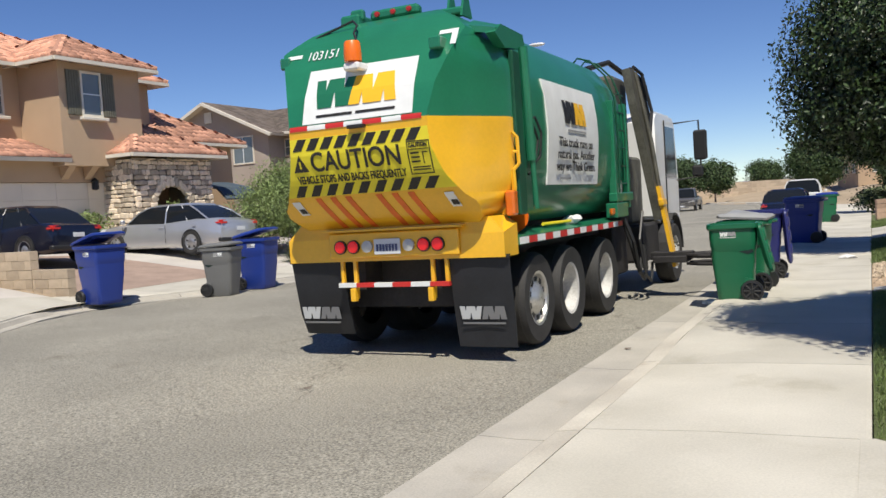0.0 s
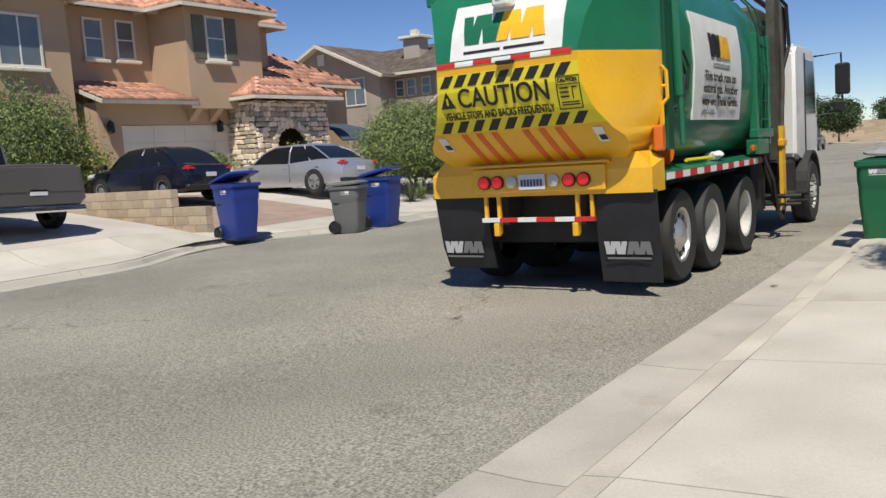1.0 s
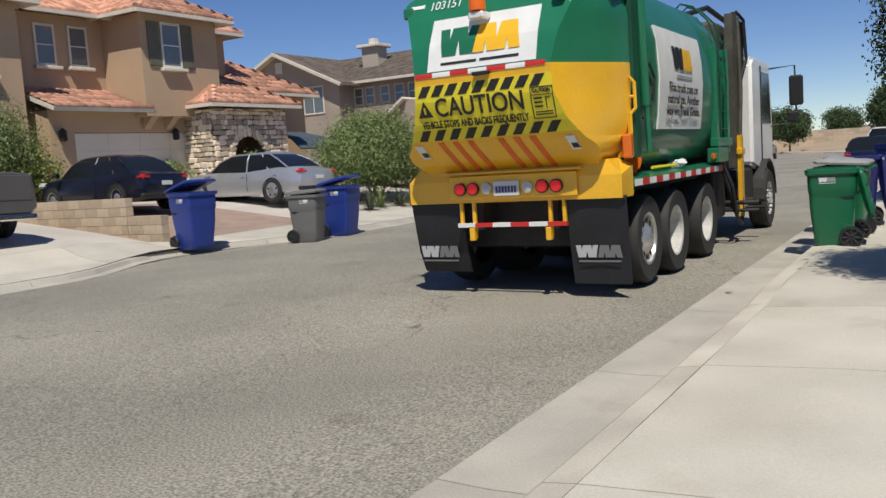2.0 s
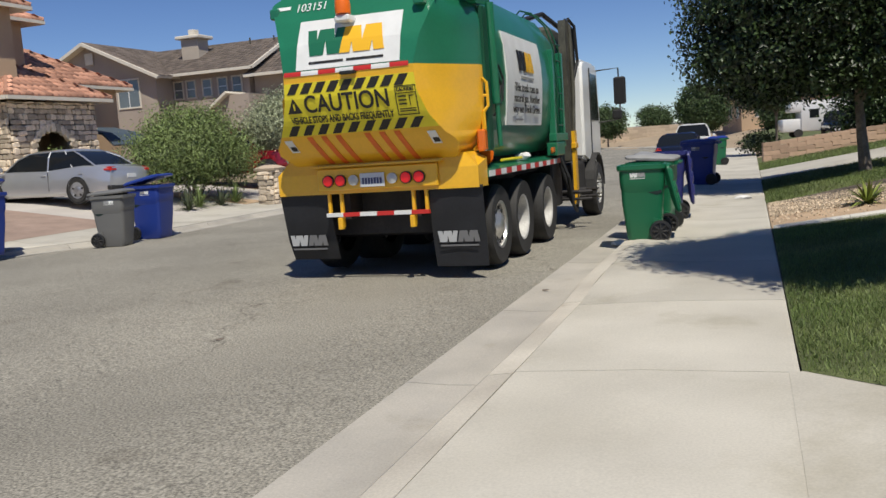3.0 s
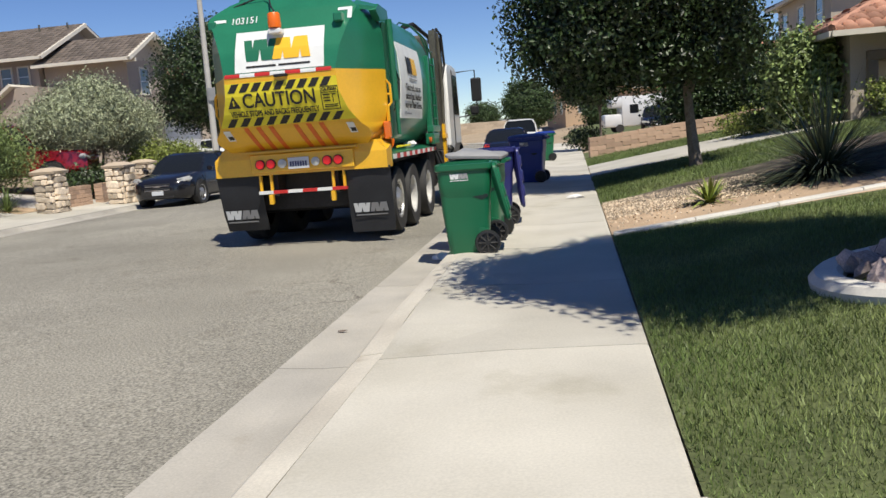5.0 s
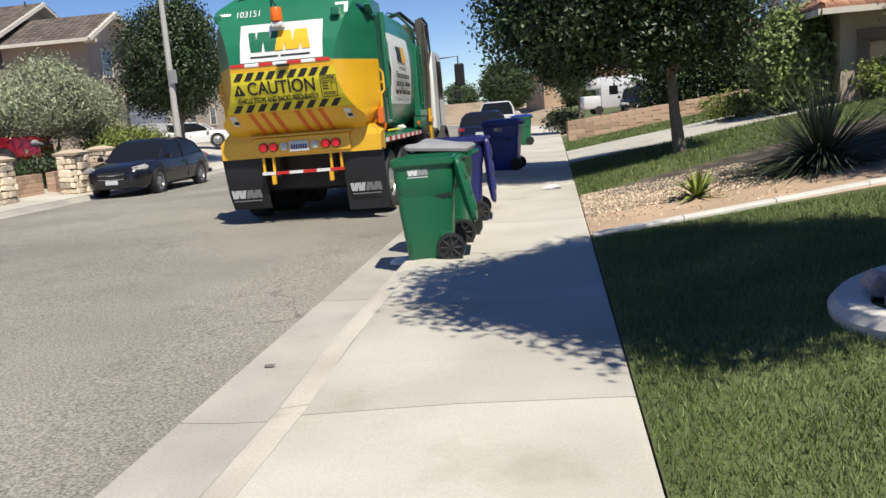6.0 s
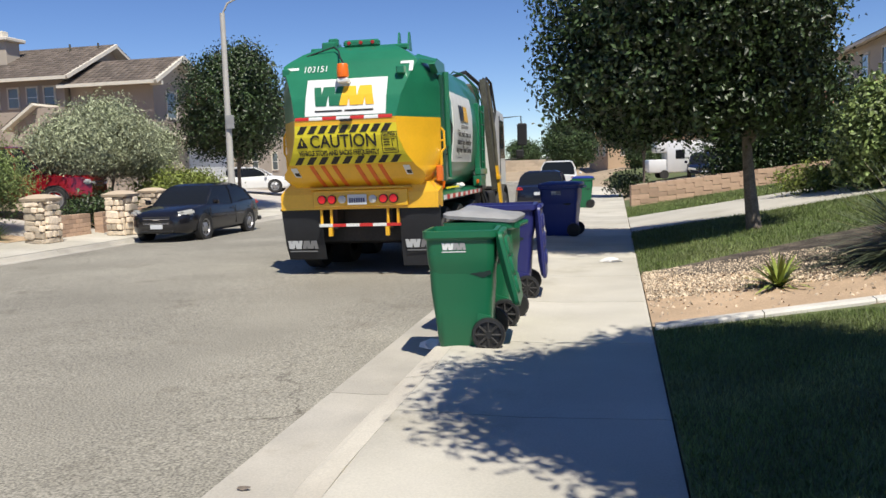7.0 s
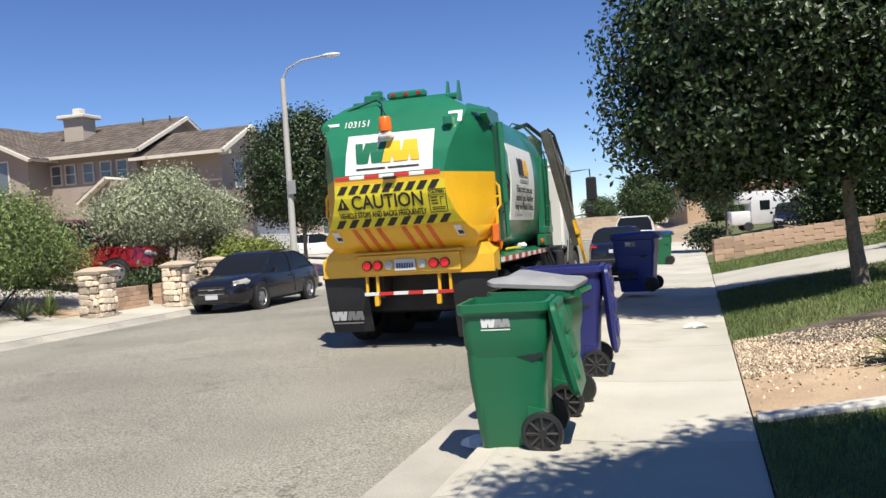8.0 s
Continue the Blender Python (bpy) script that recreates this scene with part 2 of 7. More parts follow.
def mesh_of(name, bm, material):
    me = bpy.data.meshes.new(name)
    bmesh.ops.recalc_face_normals(bm, faces=bm.faces)
    bm.to_mesh(me)
    bm.free()
    me.materials.append(M[material])
    return me


def thing(name, m, label, category, group=""):
    ob = new(name)
    ob.empty_display_size = 0.1
    ob.matrix_basis = m
    return tagged(ob, label, category, group)


def B():
    return bmesh.new()


def face(bm, *pts):
    return bm.faces.new([bm.verts.new(p) for p in pts])


def box(bm, x0, x1, y0, y1, z0, z1, bevel=0.0, m=None, seg=1):
    r = bmesh.ops.create_cube(bm, size=1)["verts"]
    for v in r:
        v.co = Vector(((x0 + x1) / 2 + v.co.x * (x1 - x0), (y0 + y1) / 2 + v.co.y * (y1 - y0), (z0 + z1) / 2 + v.co.z * (z1 - z0)))
    if bevel:
        es = list({e for v in r for e in v.link_edges})
        r = bmesh.ops.bevel(bm, geom=es, offset=bevel, segments=seg, affect="EDGES", profile=0.5)["verts"]
    if m is not None:
        bmesh.ops.transform(bm, matrix=m, verts=list({v for v in r}) if not bevel else list({v for v in r}))
    return bm


def loft(bm, rings, caps=True, closed=True):
    """Skins rings of equal count."""
    vs = [[bm.verts.new(p) for p in r] for r in rings]
    n = len(vs[0])
    for a, b in zip(vs, vs[1:]):
        for i in range(n if closed else n - 1):
            j = (i + 1) % n
            bm.faces.new((a[i], a[j], b[j], b[i]))
    if caps and closed:
        bm.faces.new(vs[0][::-1]), bm.faces.new(vs[-1])
    return bm


def prism(bm, pts, axis, a, b):
    """A polygon in the plane across axis, drawn out from a to b."""
    def put(p, h):
        return {"x": (h, p[0], p[1]), "y": (p[0], h, p[1]), "z": (p[0], p[1], h)}[axis]
    return loft(bm, [[put(p, a) for p in pts], [put(p, b) for p in pts]])


def tube(bm, pts, r, n=8, r_end=None):
    """A round bar along a line of points."""
    pts = [Vector(p) for p in pts]
    rings = []
    side = None
    for i, p in enumerate(pts):
        d = (pts[min(i + 1, len(pts) - 1)] - pts[max(i - 1, 0)]).normalized()
        if side is None:
            side = d.orthogonal().normalized()
        side = (side - d * side.dot(d)).normalized()
        up = d.cross(side)
        k = r if r_end is None else r + (r_end - r) * i / max(1, len(pts) - 1)
        rings.append([p + (side * math.cos(2 * math.pi * j / n) + up * math.sin(2 * math.pi * j / n)) * k for j in range(n)])
    return loft(bm, rings)


def lathe(bm, prof, n=24, axis="x", cx=0.0, cy=0.0, cz=0.0, caps=True):
    """Turns a profile of (radius, height along axis) round that axis."""
    rings = []
    for r, h in prof:
        ring = []
        for j in range(n):
            a = 2 * math.pi * j / n
            c, s = r * math.cos(a), r * math.sin(a)
            ring.append({"x": (cx + h, cy + c, cz + s), "y": (cx + c, cy + h, cz + s), "z": (cx + c, cy + s, cz + h)}[axis])
        rings.append(ring)
    return loft(bm, rings, caps)


def letters(text, size, extrude=0.002, bold=0.0):
    """A bmesh of words in the built-in font, in the plane x (along) and z (up), centred."""
    cu = bpy.data.curves.new("words", "FONT")
    cu.body, cu.size, cu.extrude, cu.align_x, cu.align_y = text, size, extrude, "CENTER", "CENTER"
    cu.offset = bold
    ob = new("words", cu)
    dg = bpy.context.evaluated_depsgraph_get()
    me = bpy.data.meshes.new_from_object(ob.evaluated_get(dg))
    bm = B()
    bm.from_mesh(me)
    bpy.data.objects.remove(ob), bpy.data.curves.remove(cu), bpy.data.meshes.remove(me)
    bmesh.ops.rotate(bm, verts=bm.verts, cent=(0, 0, 0), matrix=Matrix.Rotation(radians(90), 3, "X"))
    return bm


def smoothstep(a, b, x):
    k = min(1, max(0, (x - a) / (b - a)))
    return k * k * (3 - 2 * k)


rng = random.Random(7)

# ---- the ground ----
def bend(y):
    """The street curves to the left in the distance."""
    return -0.0055 * max(0, y - 48) ** 2 if y < 110 else -0.0055 * 62 ** 2 - 0.68 * (y - 110)


def right_z(x, y):
    """Height of the lots on the side of the footpath that the camera walks on."""
    s = 0.115 + 0.035 * smoothstep(13, 19, y) - 0.01 * smoothstep(26, 32, y)
    x = x - bend(y)
    return 0.13 + s * min(max(0, x - 1.7), 7.5) + 0.02 * min(max(0, x - 9.2), 60)


def left_edge(y):
    """Where the asphalt ends on the far side."""
    bay = smoothstep(8.6, 11.5, y) * (1 - smoothstep(12.6, 15.2, y))
    return -10.75 - 1.2 * bay + bend(y)


def left_z(x, y):
    x = x - bend(y)
    steep = 1 - smoothstep(10.5, 13.0, y)
    return 0.13 + steep * 0.36 * smoothstep(-11.9, -13.9, x) + (0.125 - 0.06 * steep) * min(max(0, -12.6 - x), 5.5) + 0.02 * min(max(0, -18.1 - x), 60)


def sheet(name, xs, ys, zf, material, label, kind="structure", drop=0.0, smooth=True):
    """A strip of ground; xs(y) gives the columns."""
    bm = B()
    rows = []
    for y in ys:
        rows.append([bm.verts.new((x, y, zf(x, y) - drop)) for x in xs(y)])
    for a, b in zip(rows, rows[1:]):
        for i in range(len(a) - 1):
            bm.faces.new((a[i], a[i + 1], b[i + 1], b[i]))
    ob = part(name, bm, material, smooth=smooth)
    return tagged(ob, label, name, kind=kind)


def span(a, b, n):
    return [a + (b - a) * i / n for i in range(n + 1)]


YS = [-60, -40, -25, -15, -10] + span(-6, 60, 44) + [70, 85, 100, 130]
# one sheet out to the horizon, below everything
def far_z(x, y):
    d = math.hypot(x + 5, y - 40)
    z = -0.25
    if x > 1.6 + bend(y):
        z = max(z, right_z(x, y) - 0.06) if d < 400 else z
    elif x < -12.4 + bend(y):
        z = left_z(x, y) - 0.06
    return z


def ground():
    xs = [-2500, -800, -300, -120, -60, -40, -32, -26, -22, -18.2, -16, -14, -13.2, -12.7, -12.5, -12.38, -11, -6, 1.5, 1.75, 4, 6, 9.2, 14, 20, 30, 60, 120, 300, 800, 2500]
    ys = [-2500, -600, -200, -80] + YS + [180, 300, 700, 2500]
    return sheet("ground", lambda y: xs, ys, far_z, "dry_ground", "dry tan earth that the street and lots lie on", drop=0.0)


ground()
sheet("road", lambda y: span(left_edge(y), -0.745 + bend(y), 8), YS, lambda x, y: 0.03 * (1 - ((x - bend(y) + 5.7) / 5.2) ** 2), "asphalt", "worn grey asphalt street with fine cracks and oil spots")


# ---- kerbs, gutters and footpaths ----
def kerb_top(y):
    return 0.075 + 0.06 * smoothstep(7.9, 9.0, y)


def back_gap(y):
    """Half the open joint behind the kerb: wide and chipped at the driveway, tight further on."""
    return 0.0012 + 0.0045 * (1 - smoothstep(5.2, 6.2, y)) * (0.6 + 0.4 * math.sin(7 * y))


def strip_piece(name, parent, material, y0, y1, prof):
    """A cast concrete length; prof(y) gives (x, z) points of its top from street to lot."""
    bm = B()
    rows = []
    for y in span(y0 + 0.006, y1 - 0.006, 3):
        p = prof(y)
        rows.append([(p[0][0], y, p[0][1] - 0.25)] + [(x, y, z) for x, z in p] + [(p[-1][0], y, p[-1][1] - 0.25)])
    loft(bm, rows)
    return part(name, bm, material, parent)


gutter = tagged(new("gutter"), "pale concrete gutter pan along the asphalt", "gutter", kind="structure")
kerb = tagged(new("kerb"), "low rolled concrete kerb, chipped along its back joint", "kerb", kind="structure")
footpath = tagged(new("pavement"), "sun-bleached concrete footpath with score joints and stains", "pavement", kind="structure")
EDGES = [-30, -22, -16, -12, -9, -6, -3, 0, 3.4, 5.6, 7.97, 10.9, 14, 17, 20, 24, 28, 32, 38, 46, 56, 70, 100]
for a, b in zip(EDGES, EDGES[1:]):
    strip_piece("gutter_slab", gutter, "gutter", a, b, lambda y: [(bend(y) - 0.742, 0.006), (bend(y) - 0.45, -0.004), (bend(y) - 0.236, 0.002)])
    strip_piece("kerb_stone", kerb, "kerb", a, b, lambda y: [(bend(y) - 0.233, 0.006), (bend(y) - 0.21, kerb_top(y) * 0.55), (bend(y) - 0.17, kerb_top(y) * 0.93), (bend(y) - 0.13, kerb_top(y)), (bend(y) - back_gap(y), kerb_top(y) + 0.014)])
WALK = [-30, -20, -14, -10, -7.5, -5, -3, -1, 1.2, 3.4, 5.63, 7.81, 10.0, 12.2, 14.4, 16.6, 18.8, 21, 23.2, 25.4, 27.6, 29.8, 32, 36, 40, 46, 54, 64, 80, 100]
for a, b in zip(WALK, WALK[1:]):
    strip_piece("concrete_slab", footpath, "concrete", a, b, lambda y: [(bend(y) + back_gap(y), kerb_top(y) + 0.014), (bend(y) + 0.05, kerb_top(y) + 0.017), (bend(y) + 0.8, 0.124), (bend(y) + 1.66, 0.132), (bend(y) + 1.69, 0.128)])
far_gutter = tagged(new("gutter_far"), "pale concrete gutter and kerb across the street", "gutter", kind="structure")
far_walk = tagged(new("pavement_far"), "bright concrete footpath and driveway aprons across the street", "pavement", kind="structure")
FAR = [-30, -20, -12, -6, -2, 1, 4] + span(6, 34, 14) + [38, 44, 52, 62, 76, 100]
for a, b in zip(FAR, FAR[1:]):
    strip_piece("gutter_slab", far_gutter, "gutter", a, b, lambda y: [(left_edge(y) - 0.40, 0.10), (left_edge(y) - 0.32, 0.09), (left_edge(y) - 0.26, 0.012), (left_edge(y) + 0.003, 0.006)])
    strip_piece("concrete_slab", far_walk, "concrete", a, b, lambda y: [(bend(y) - 13.1, left_z(bend(y) - 13.1, y) + 0.01), (bend(y) - 12.6, left_z(bend(y) - 12.6, y) + 0.01), (bend(y) - 12.2, left_z(bend(y) - 12.2, y) + 0.01), (left_edge(y) - 0.42, 0.11)])
# the near driveway beside the lawn
sheet("driveway", lambda y: span(1.63, 1.9 + 9 * 1.0, 8), span(-30, 5.625, 12), lambda x, y: right_z(x, y) + 0.0036, "concrete", "broad bleached concrete driveway meeting the footpath")


def lawn_sheet(name, xs, ys, label):
    return sheet(name, xs, ys, right_z, "lawn_soil", label)


def lawn_near(y):
    x0 = 1.70 + 0.92 * max(0, 5.63 - y)
    return span(x0, 9.5, 12)


def border_y(x):
    """The white concrete edging between lawn and planting bed."""
    return 12.80 + 0.10 * (x - 1.7)


sheet("lawn_near", lawn_near, [4.9, 5.0, 5.2, 5.4] + span(5.63, 13.15, 12), lambda x, y: right_z(x, y) + 0.012 * (y < 5.7), "lawn_soil", "clipped green front lawn half in tree shade")
sheet("planting_bed", lambda y: span(1.70, 12, 12), span(12.9, 18.2, 9), lambda x, y: right_z(x, y) + 0.004, "soil", "bare sandy planting bed beside the footpath")
sheet("mulch_bed", lambda y: span(max(1.72 + (y - 16.7) / 0.45, 2.0 + 1.5 * max(0, 16.2 - y)) + 0.10 * math.sin(9 * y), 12, 14), span(14.6, 20.0, 40), lambda x, y: right_z(x, y) + 0.017, "mulch", "dark bark mulch under the garden shrubs")
lawn_sheet("lawn_slope", lambda y: span(1.70, 12, 12), span(16.6, 23.7, 12), "sloping lawn shaded by the street tree").location.z = 0.012
sheet("garden_path", lambda y: span(1.70, 8.9, 10), span(23.6, 28.7, 5), lambda x, y: right_z(x, y) + 0.02, "concrete", "pale concrete path climbing to the house")
lawn_sheet("lawn_strip", lambda y: span(1.70, 12, 12), span(28.6, 40, 8), "narrow lawn strip below the garden wall")
lawn_sheet("lawn_far", lambda y: span(bend(y) + 1.70, bend(y) + 16, 8), span(58, 80, 8), "far green lawn along the footpath")
# across the street
sheet("driveway_far", lambda y: span(-24.4, -13.1, 8), span(17.4, 22.9, 6), lambda x, y: left_z(x, y) + 0.012, "apron", "pale concrete driveway rising to the garage")
sheet("driveway_neighbour", lambda y: span(-24.4, -13.1, 8), span(2, 12.0, 6), lambda x, y: left_z(x, y) + 0.012, "apron", "pale concrete driveway of the next house")
sheet("paver_yard", lambda y: span(-20, -13.1, 8), span(13.0, 17.5, 6), lambda x, y: left_z(x, y) + 0.014, "pavers", "reddish paver parking bay in front of the house")
sheet("driveway_second", lambda y: span(-24, -13.1, 8), span(24.0, 27.0, 4), lambda x, y: left_z(x, y) + 0.012, "apron", "pale driveway between stone piers")
sheet("planted_yard", lambda y: span(-26, -13.1, 8), span(22.9, 24.1, 3), lambda x, y: left_z(x, y) + 0.02, "soil", "mulched planting strip with grasses")
sheet("driveway_third", lambda y: span(-24, -13.1, 8), span(38.5, 50.0, 5), lambda x, y: left_z(x, y) + 0.012, "apron", "pale concrete driveway past the street tree")


# ---- wheels ----
def wheel(parent, name, x, y, z, r, w, rim_material, side=1, rim_r=0.55, dished=False, spokes=0):
    """A wheel whose axle lies along x; side is the way its outer face looks."""
    hub = new(name)
    hub.empty_display_size = 0.1
    hub.parent = parent
    hub.matrix_basis = pose(x, y, z)
    k = rim_r * r
    bm = B()
    h = w / 2
    lathe(bm, [(k, -h * 0.9), (r * 0.93, -h), (r * 0.985, -h * 0.8), (r, -h * 0.5), (r, h * 0.5), (r * 0.985, h * 0.8), (r * 0.93, h), (k, h * 0.9)], 32, caps=False)
    for i in range(3):
        lathe(bm, [(r * 0.99, -h * 0.5 + i * h * 0.5 - 0.008), (r * 1.006, -h * 0.5 + i * h * 0.5 - 0.006), (r * 1.006, -h * 0.5 + i * h * 0.5 + 0.09 * h), (r * 0.99, -h * 0.5 + i * h * 0.5 + 0.1 * h)], 32, caps=False)
    part("tyre", bm, "rubber", hub, smooth=True)
    bm = B()
    if dished:
        lathe(bm, [(k * 1.02, h * 0.92 * side), (k * 0.93, h * 0.88 * side), (k * 0.84, -h * 0.45 * side), (k * 0.5, -h * 0.6 * side), (k * 0.40, -h * 0.2 * side), (0.01, -h * 0.2 * side)], 32, caps=False)
    else:
        lathe(bm, [(k * 1.02, h * 0.92 * side), (k * 0.92, h * 0.86 * side), (k * 0.86, h * 0.5 * side), (k * 0.55, h * 0.75 * side), (k * 0.45, h * 0.95 * side), (k * 0.22, h * 1.1 * side), (0.01, h * 1.1 * side)], 32, caps=False)
    part("rim", bm, rim_material, hub, smooth=True)
    bm = B()
    if spokes:
        for i in range(spokes):
            a = 2 * math.pi * i / spokes
            c, s = math.cos(a), math.sin(a)
            m = Matrix.Rotation(a, 4, "X") @ Matrix.Translation((h * 0.72 * side, 0, k * 0.72))
            b2 = bmesh.ops.create_cube(bm, size=1, matrix=m @ Matrix.Diagonal((0.012, k * 0.2, k * (0.3 if spokes < 8 else 0.16), 1)))
        part("rim_hole", bm, "plastic_black", hub)
    else:
        for i in range(10):
            a = 2 * math.pi * i / 10
            hh = (h * 0.9 if not dished else -h * 0.5) * side
            p = Vector((hh, k * 0.62 * math.cos(a), k * 0.62 * math.sin(a)))
            tube(bm, [p - Vector((0.03, 0, 0)) * side, p + Vector((0.03, 0, 0)) * side], 0.016, 6)
        part("wheel_nut", bm, "dirty_steel", hub)
    return hub


# ---- the refuse truck ----
TAIL = [(3.60, 0.42), (3.56, 0.20), (3.46, 0.02), (3.30, -0.14), (3.05, -0.30), (2.75, -0.45), (2.43, -0.54), (2.15, -0.52), (1.90, -0.44), (1.70, -0.32), (1.52, -0.14), (1.40, 0.02)]
def tail_y(z):
    for (z1, y1), (z0, y0) in zip(TAIL, TAIL[1:]):
        if z0 <= z <= z1:
            return y0 + (y1 - y0) * (z - z0) / (z1 - z0)
    return TAIL[0][1] if z > TAIL[0][0] else TAIL[-1][1]


CHEEK0, CHEEK_SLOPE, HALF = 0.78, 0.93, 1.26
def tail_edge(z):
    """Half width of the whole tailgate at that height: its shoulders are round."""
    if z < 1.95:
        return HALF - 0.20 * ((1.95 - z) / 0.5) ** 2
    return HALF if z < 2.85 else HALF - 0.72 * ((z - 2.85) / 0.75) ** 2.3


def tail_half(z):
    """Half width of the flat middle of the tailgate at that height."""
    return min(tail_edge(z) - 0.01, CHEEK0 + (tail_y(z) + 0.54) / (CHEEK_SLOPE if z < 2.43 else 1.35))


def tail_patch(name, x0, x1, z0, z1, material, parent, label="", off=0.004, shear=0.0, nz=8):
    """A decal that lies on the curved tailgate; shear slants its upright edges."""
    bm = B()
    rows = []
    for z in span(z0, z1, nz):
        s = shear * (z - z0)
        dz = 0.02
        n = Vector((0, -(1.0), (tail_y(z + dz) - tail_y(z - dz)) / (2 * dz))).normalized()
        rows.append([Vector((x + s, tail_y(z), z)) + n * off for x in (x0, x1)])
    back = [[p + Vector((0, 0.006, 0)) for p in r] for r in rows]
    loft(bm, [[f[0], f[1], b[1], b[0]] for f, b in zip(rows, back)])
    return part(name, bm, material, parent, label)


def w_shape(bm, x, z, w, h, put, flip=False):
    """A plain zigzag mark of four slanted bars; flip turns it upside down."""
    t = w * 0.24
    for i, a in enumerate((0, 0.22, 0.47, 0.69)):
        lo, hi = (a + 0.1, a) if i % 2 == 0 else (a, a + 0.1)
        n = 4
        for k in range(n):
            z0, z1 = k / n, (k + 1) / n
            q = []
            for f, e in ((z0, 0), (z0, 1), (z1, 1), (z1, 0)):
                px, pz = (lo + (hi - lo) * f) * w + e * t, f * h
                if flip:
                    px, pz = w - px, h - pz
                q.append(put(x + px, z + pz, i))
            face(bm, *q)
    return bm


truck = thing("refuse_truck", pose(0, 0, 0), "green and yellow side-loading refuse truck with warning decals", "truck")


def build_truck(tr):
    # body: a barrel drawn along y
    def ring(y, k=1.0):
        pts = []
        for x, z in [(0.98, 1.36), (1.16, 1.55), (1.24, 1.9), (1.27, 2.35), (1.25, 2.75), (1.16, 3.1), (0.98, 3.36), (0.70, 3.52), (0.35, 3.58)]:
            pts.append((x * k, y, 1.36 + (z - 1.36) * k))
        return pts + [(-x, y, z) for x, y, z in reversed(pts)]
    bm = B()
    loft(bm, [ring(0.50, 0.985), ring(0.9), ring(2.5), ring(4.4), ring(4.9, 0.97), ring(5.1, 0.93)])
    body = part("body", bm, "truck_green", tr, "dark green barrel-shaped hopper body", smooth=True)
    # tailgate: flat curved middle and two leaf-shaped cheeks, green above, yellow below
    for nm, mt, lo, hi in (("tailgate_upper", "truck_green", 2.43, 3.60), ("tailgate_lower", "truck_yellow", 1.40, 2.43)):
        zs = sorted({lo, hi, *[z for z, _ in TAIL if lo < z < hi], *span(lo, hi, 14)})
        bm = B()
        rows = []
        for z in zs:
            w = tail_half(z)
            e = tail_edge(z)
            ye = max(tail_y(z) + 0.002, 0.30)
            rows.append([(-e, ye, z), (-w, tail_y(z), z), (-w * 0.33, tail_y(z), z), (w * 0.33, tail_y(z), z), (w, tail_y(z), z), (e, ye, z), (e - 0.004, 0.6, z), (-e + 0.004, 0.6, z)])
        loft(bm, rows)
        part(nm, bm, mt, tr, "curved tailgate panel", smooth=True)
    for s in (-1, 1):
        bm = B()
        box(bm, s * 1.262 - 0.03, s * 1.262 + 0.03, 0.42, 0.62, 1.45, 3.10, 0.015)
        part("tailgate_frame", bm, "truck_dark", tr)
    for s in (-1, 1):
        bm = B()
        k = 1.0 if s > 0 else 0.88
        prism(bm, [(0.30, 3.10), (0.85, 3.16), (0.80, 3.30), (0.22, 3.32), (0.05, 3.22)], "x", s * 1.22 * k - 0.05, s * 1.22 * k + 0.05)
        loft(bm, [[(s * 0.95, 0.02, 3.33), (s * 0.95, 0.32, 3.42), (s * 0.95, 0.32, 3.36), (s * 0.95, 0.02, 3.27)], [(s * 1.26 * k, 0.10, 3.27), (s * 1.26 * k, 0.32, 3.32), (s * 1.26 * k, 0.32, 3.26), (s * 1.26 * k, 0.10, 3.21)]])
        part("hinge_arm", bm, "truck_green", tr)
        bm = B()
        tube(bm, [(s * 1.30, 0.70, 3.16), (s * 1.30, 0.78, 2.0)], 0.05, 10)
        tube(bm, [(s * 1.31, 0.78, 2.0), (s * 1.31, 0.82, 1.5)], 0.03, 10)
        part("lift_cylinder", bm, "truck_green", tr)
        bm = B()
        tube(bm, [(s * 1.27, 0.34, 2.28), (s * 1.315, 0.36, 2.22), (s * 1.32, 0.36, 1.96), (s * 1.27, 0.34, 1.90)], 0.020, 6)
        tube(bm, [(s * 1.27, 0.34, 2.08), (s * 1.318, 0.36, 2.08)], 0.016, 6)
        tube(bm, [(s * 1.265, 0.33, 1.90), (s * 1.262, 0.35, 1.72), (s * 1.22, 0.36, 1.55), (s * 1.12, 0.36, 1.47)], 0.028, 6)
        part("grab_rail", bm, "truck_yellow", tr)
    # yellow skirt below the tailgate
    bm = B()
    loft(bm, [[(-1.27, -0.02, 1.06), (1.27, -0.02, 1.06), (1.27, 0.34, 1.06), (-1.27, 0.34, 1.06)],
              [(-1.27, -0.02, 1.30), (1.27, -0.02, 1.30), (1.27, 0.34, 1.38), (-1.27, 0.34, 1.38)],
              [(-1.12, 0.02, 1.46), (1.12, 0.02, 1.46), (1.12, 0.34, 1.46), (-1.12, 0.34, 1.46)]])
    part("rear_skirt", bm, "truck_yellow", tr)
    bm = B()
    box(bm, -0.72, 0.80, -0.06, -0.02, 1.10, 1.36, 0.01)
    box(bm, -0.78, 0.86, -0.10, 0.0, 1.375, 1.395)
    part("lamp_panel", bm, "truck_yellow", tr)
    for x in (-0.57, -0.41, 0.42, 0.58):
        bm = B()
        lathe(bm, [(0.062, 0.0), (0.062, -0.03), (0.05, -0.045), (0.0, -0.05)], 20, "y", x, -0.06, 1.215)
        lamp = part("tail_lamp", bm, "red_lens", tr, "lit round red tail lamp", smooth=True)
        bm = B()
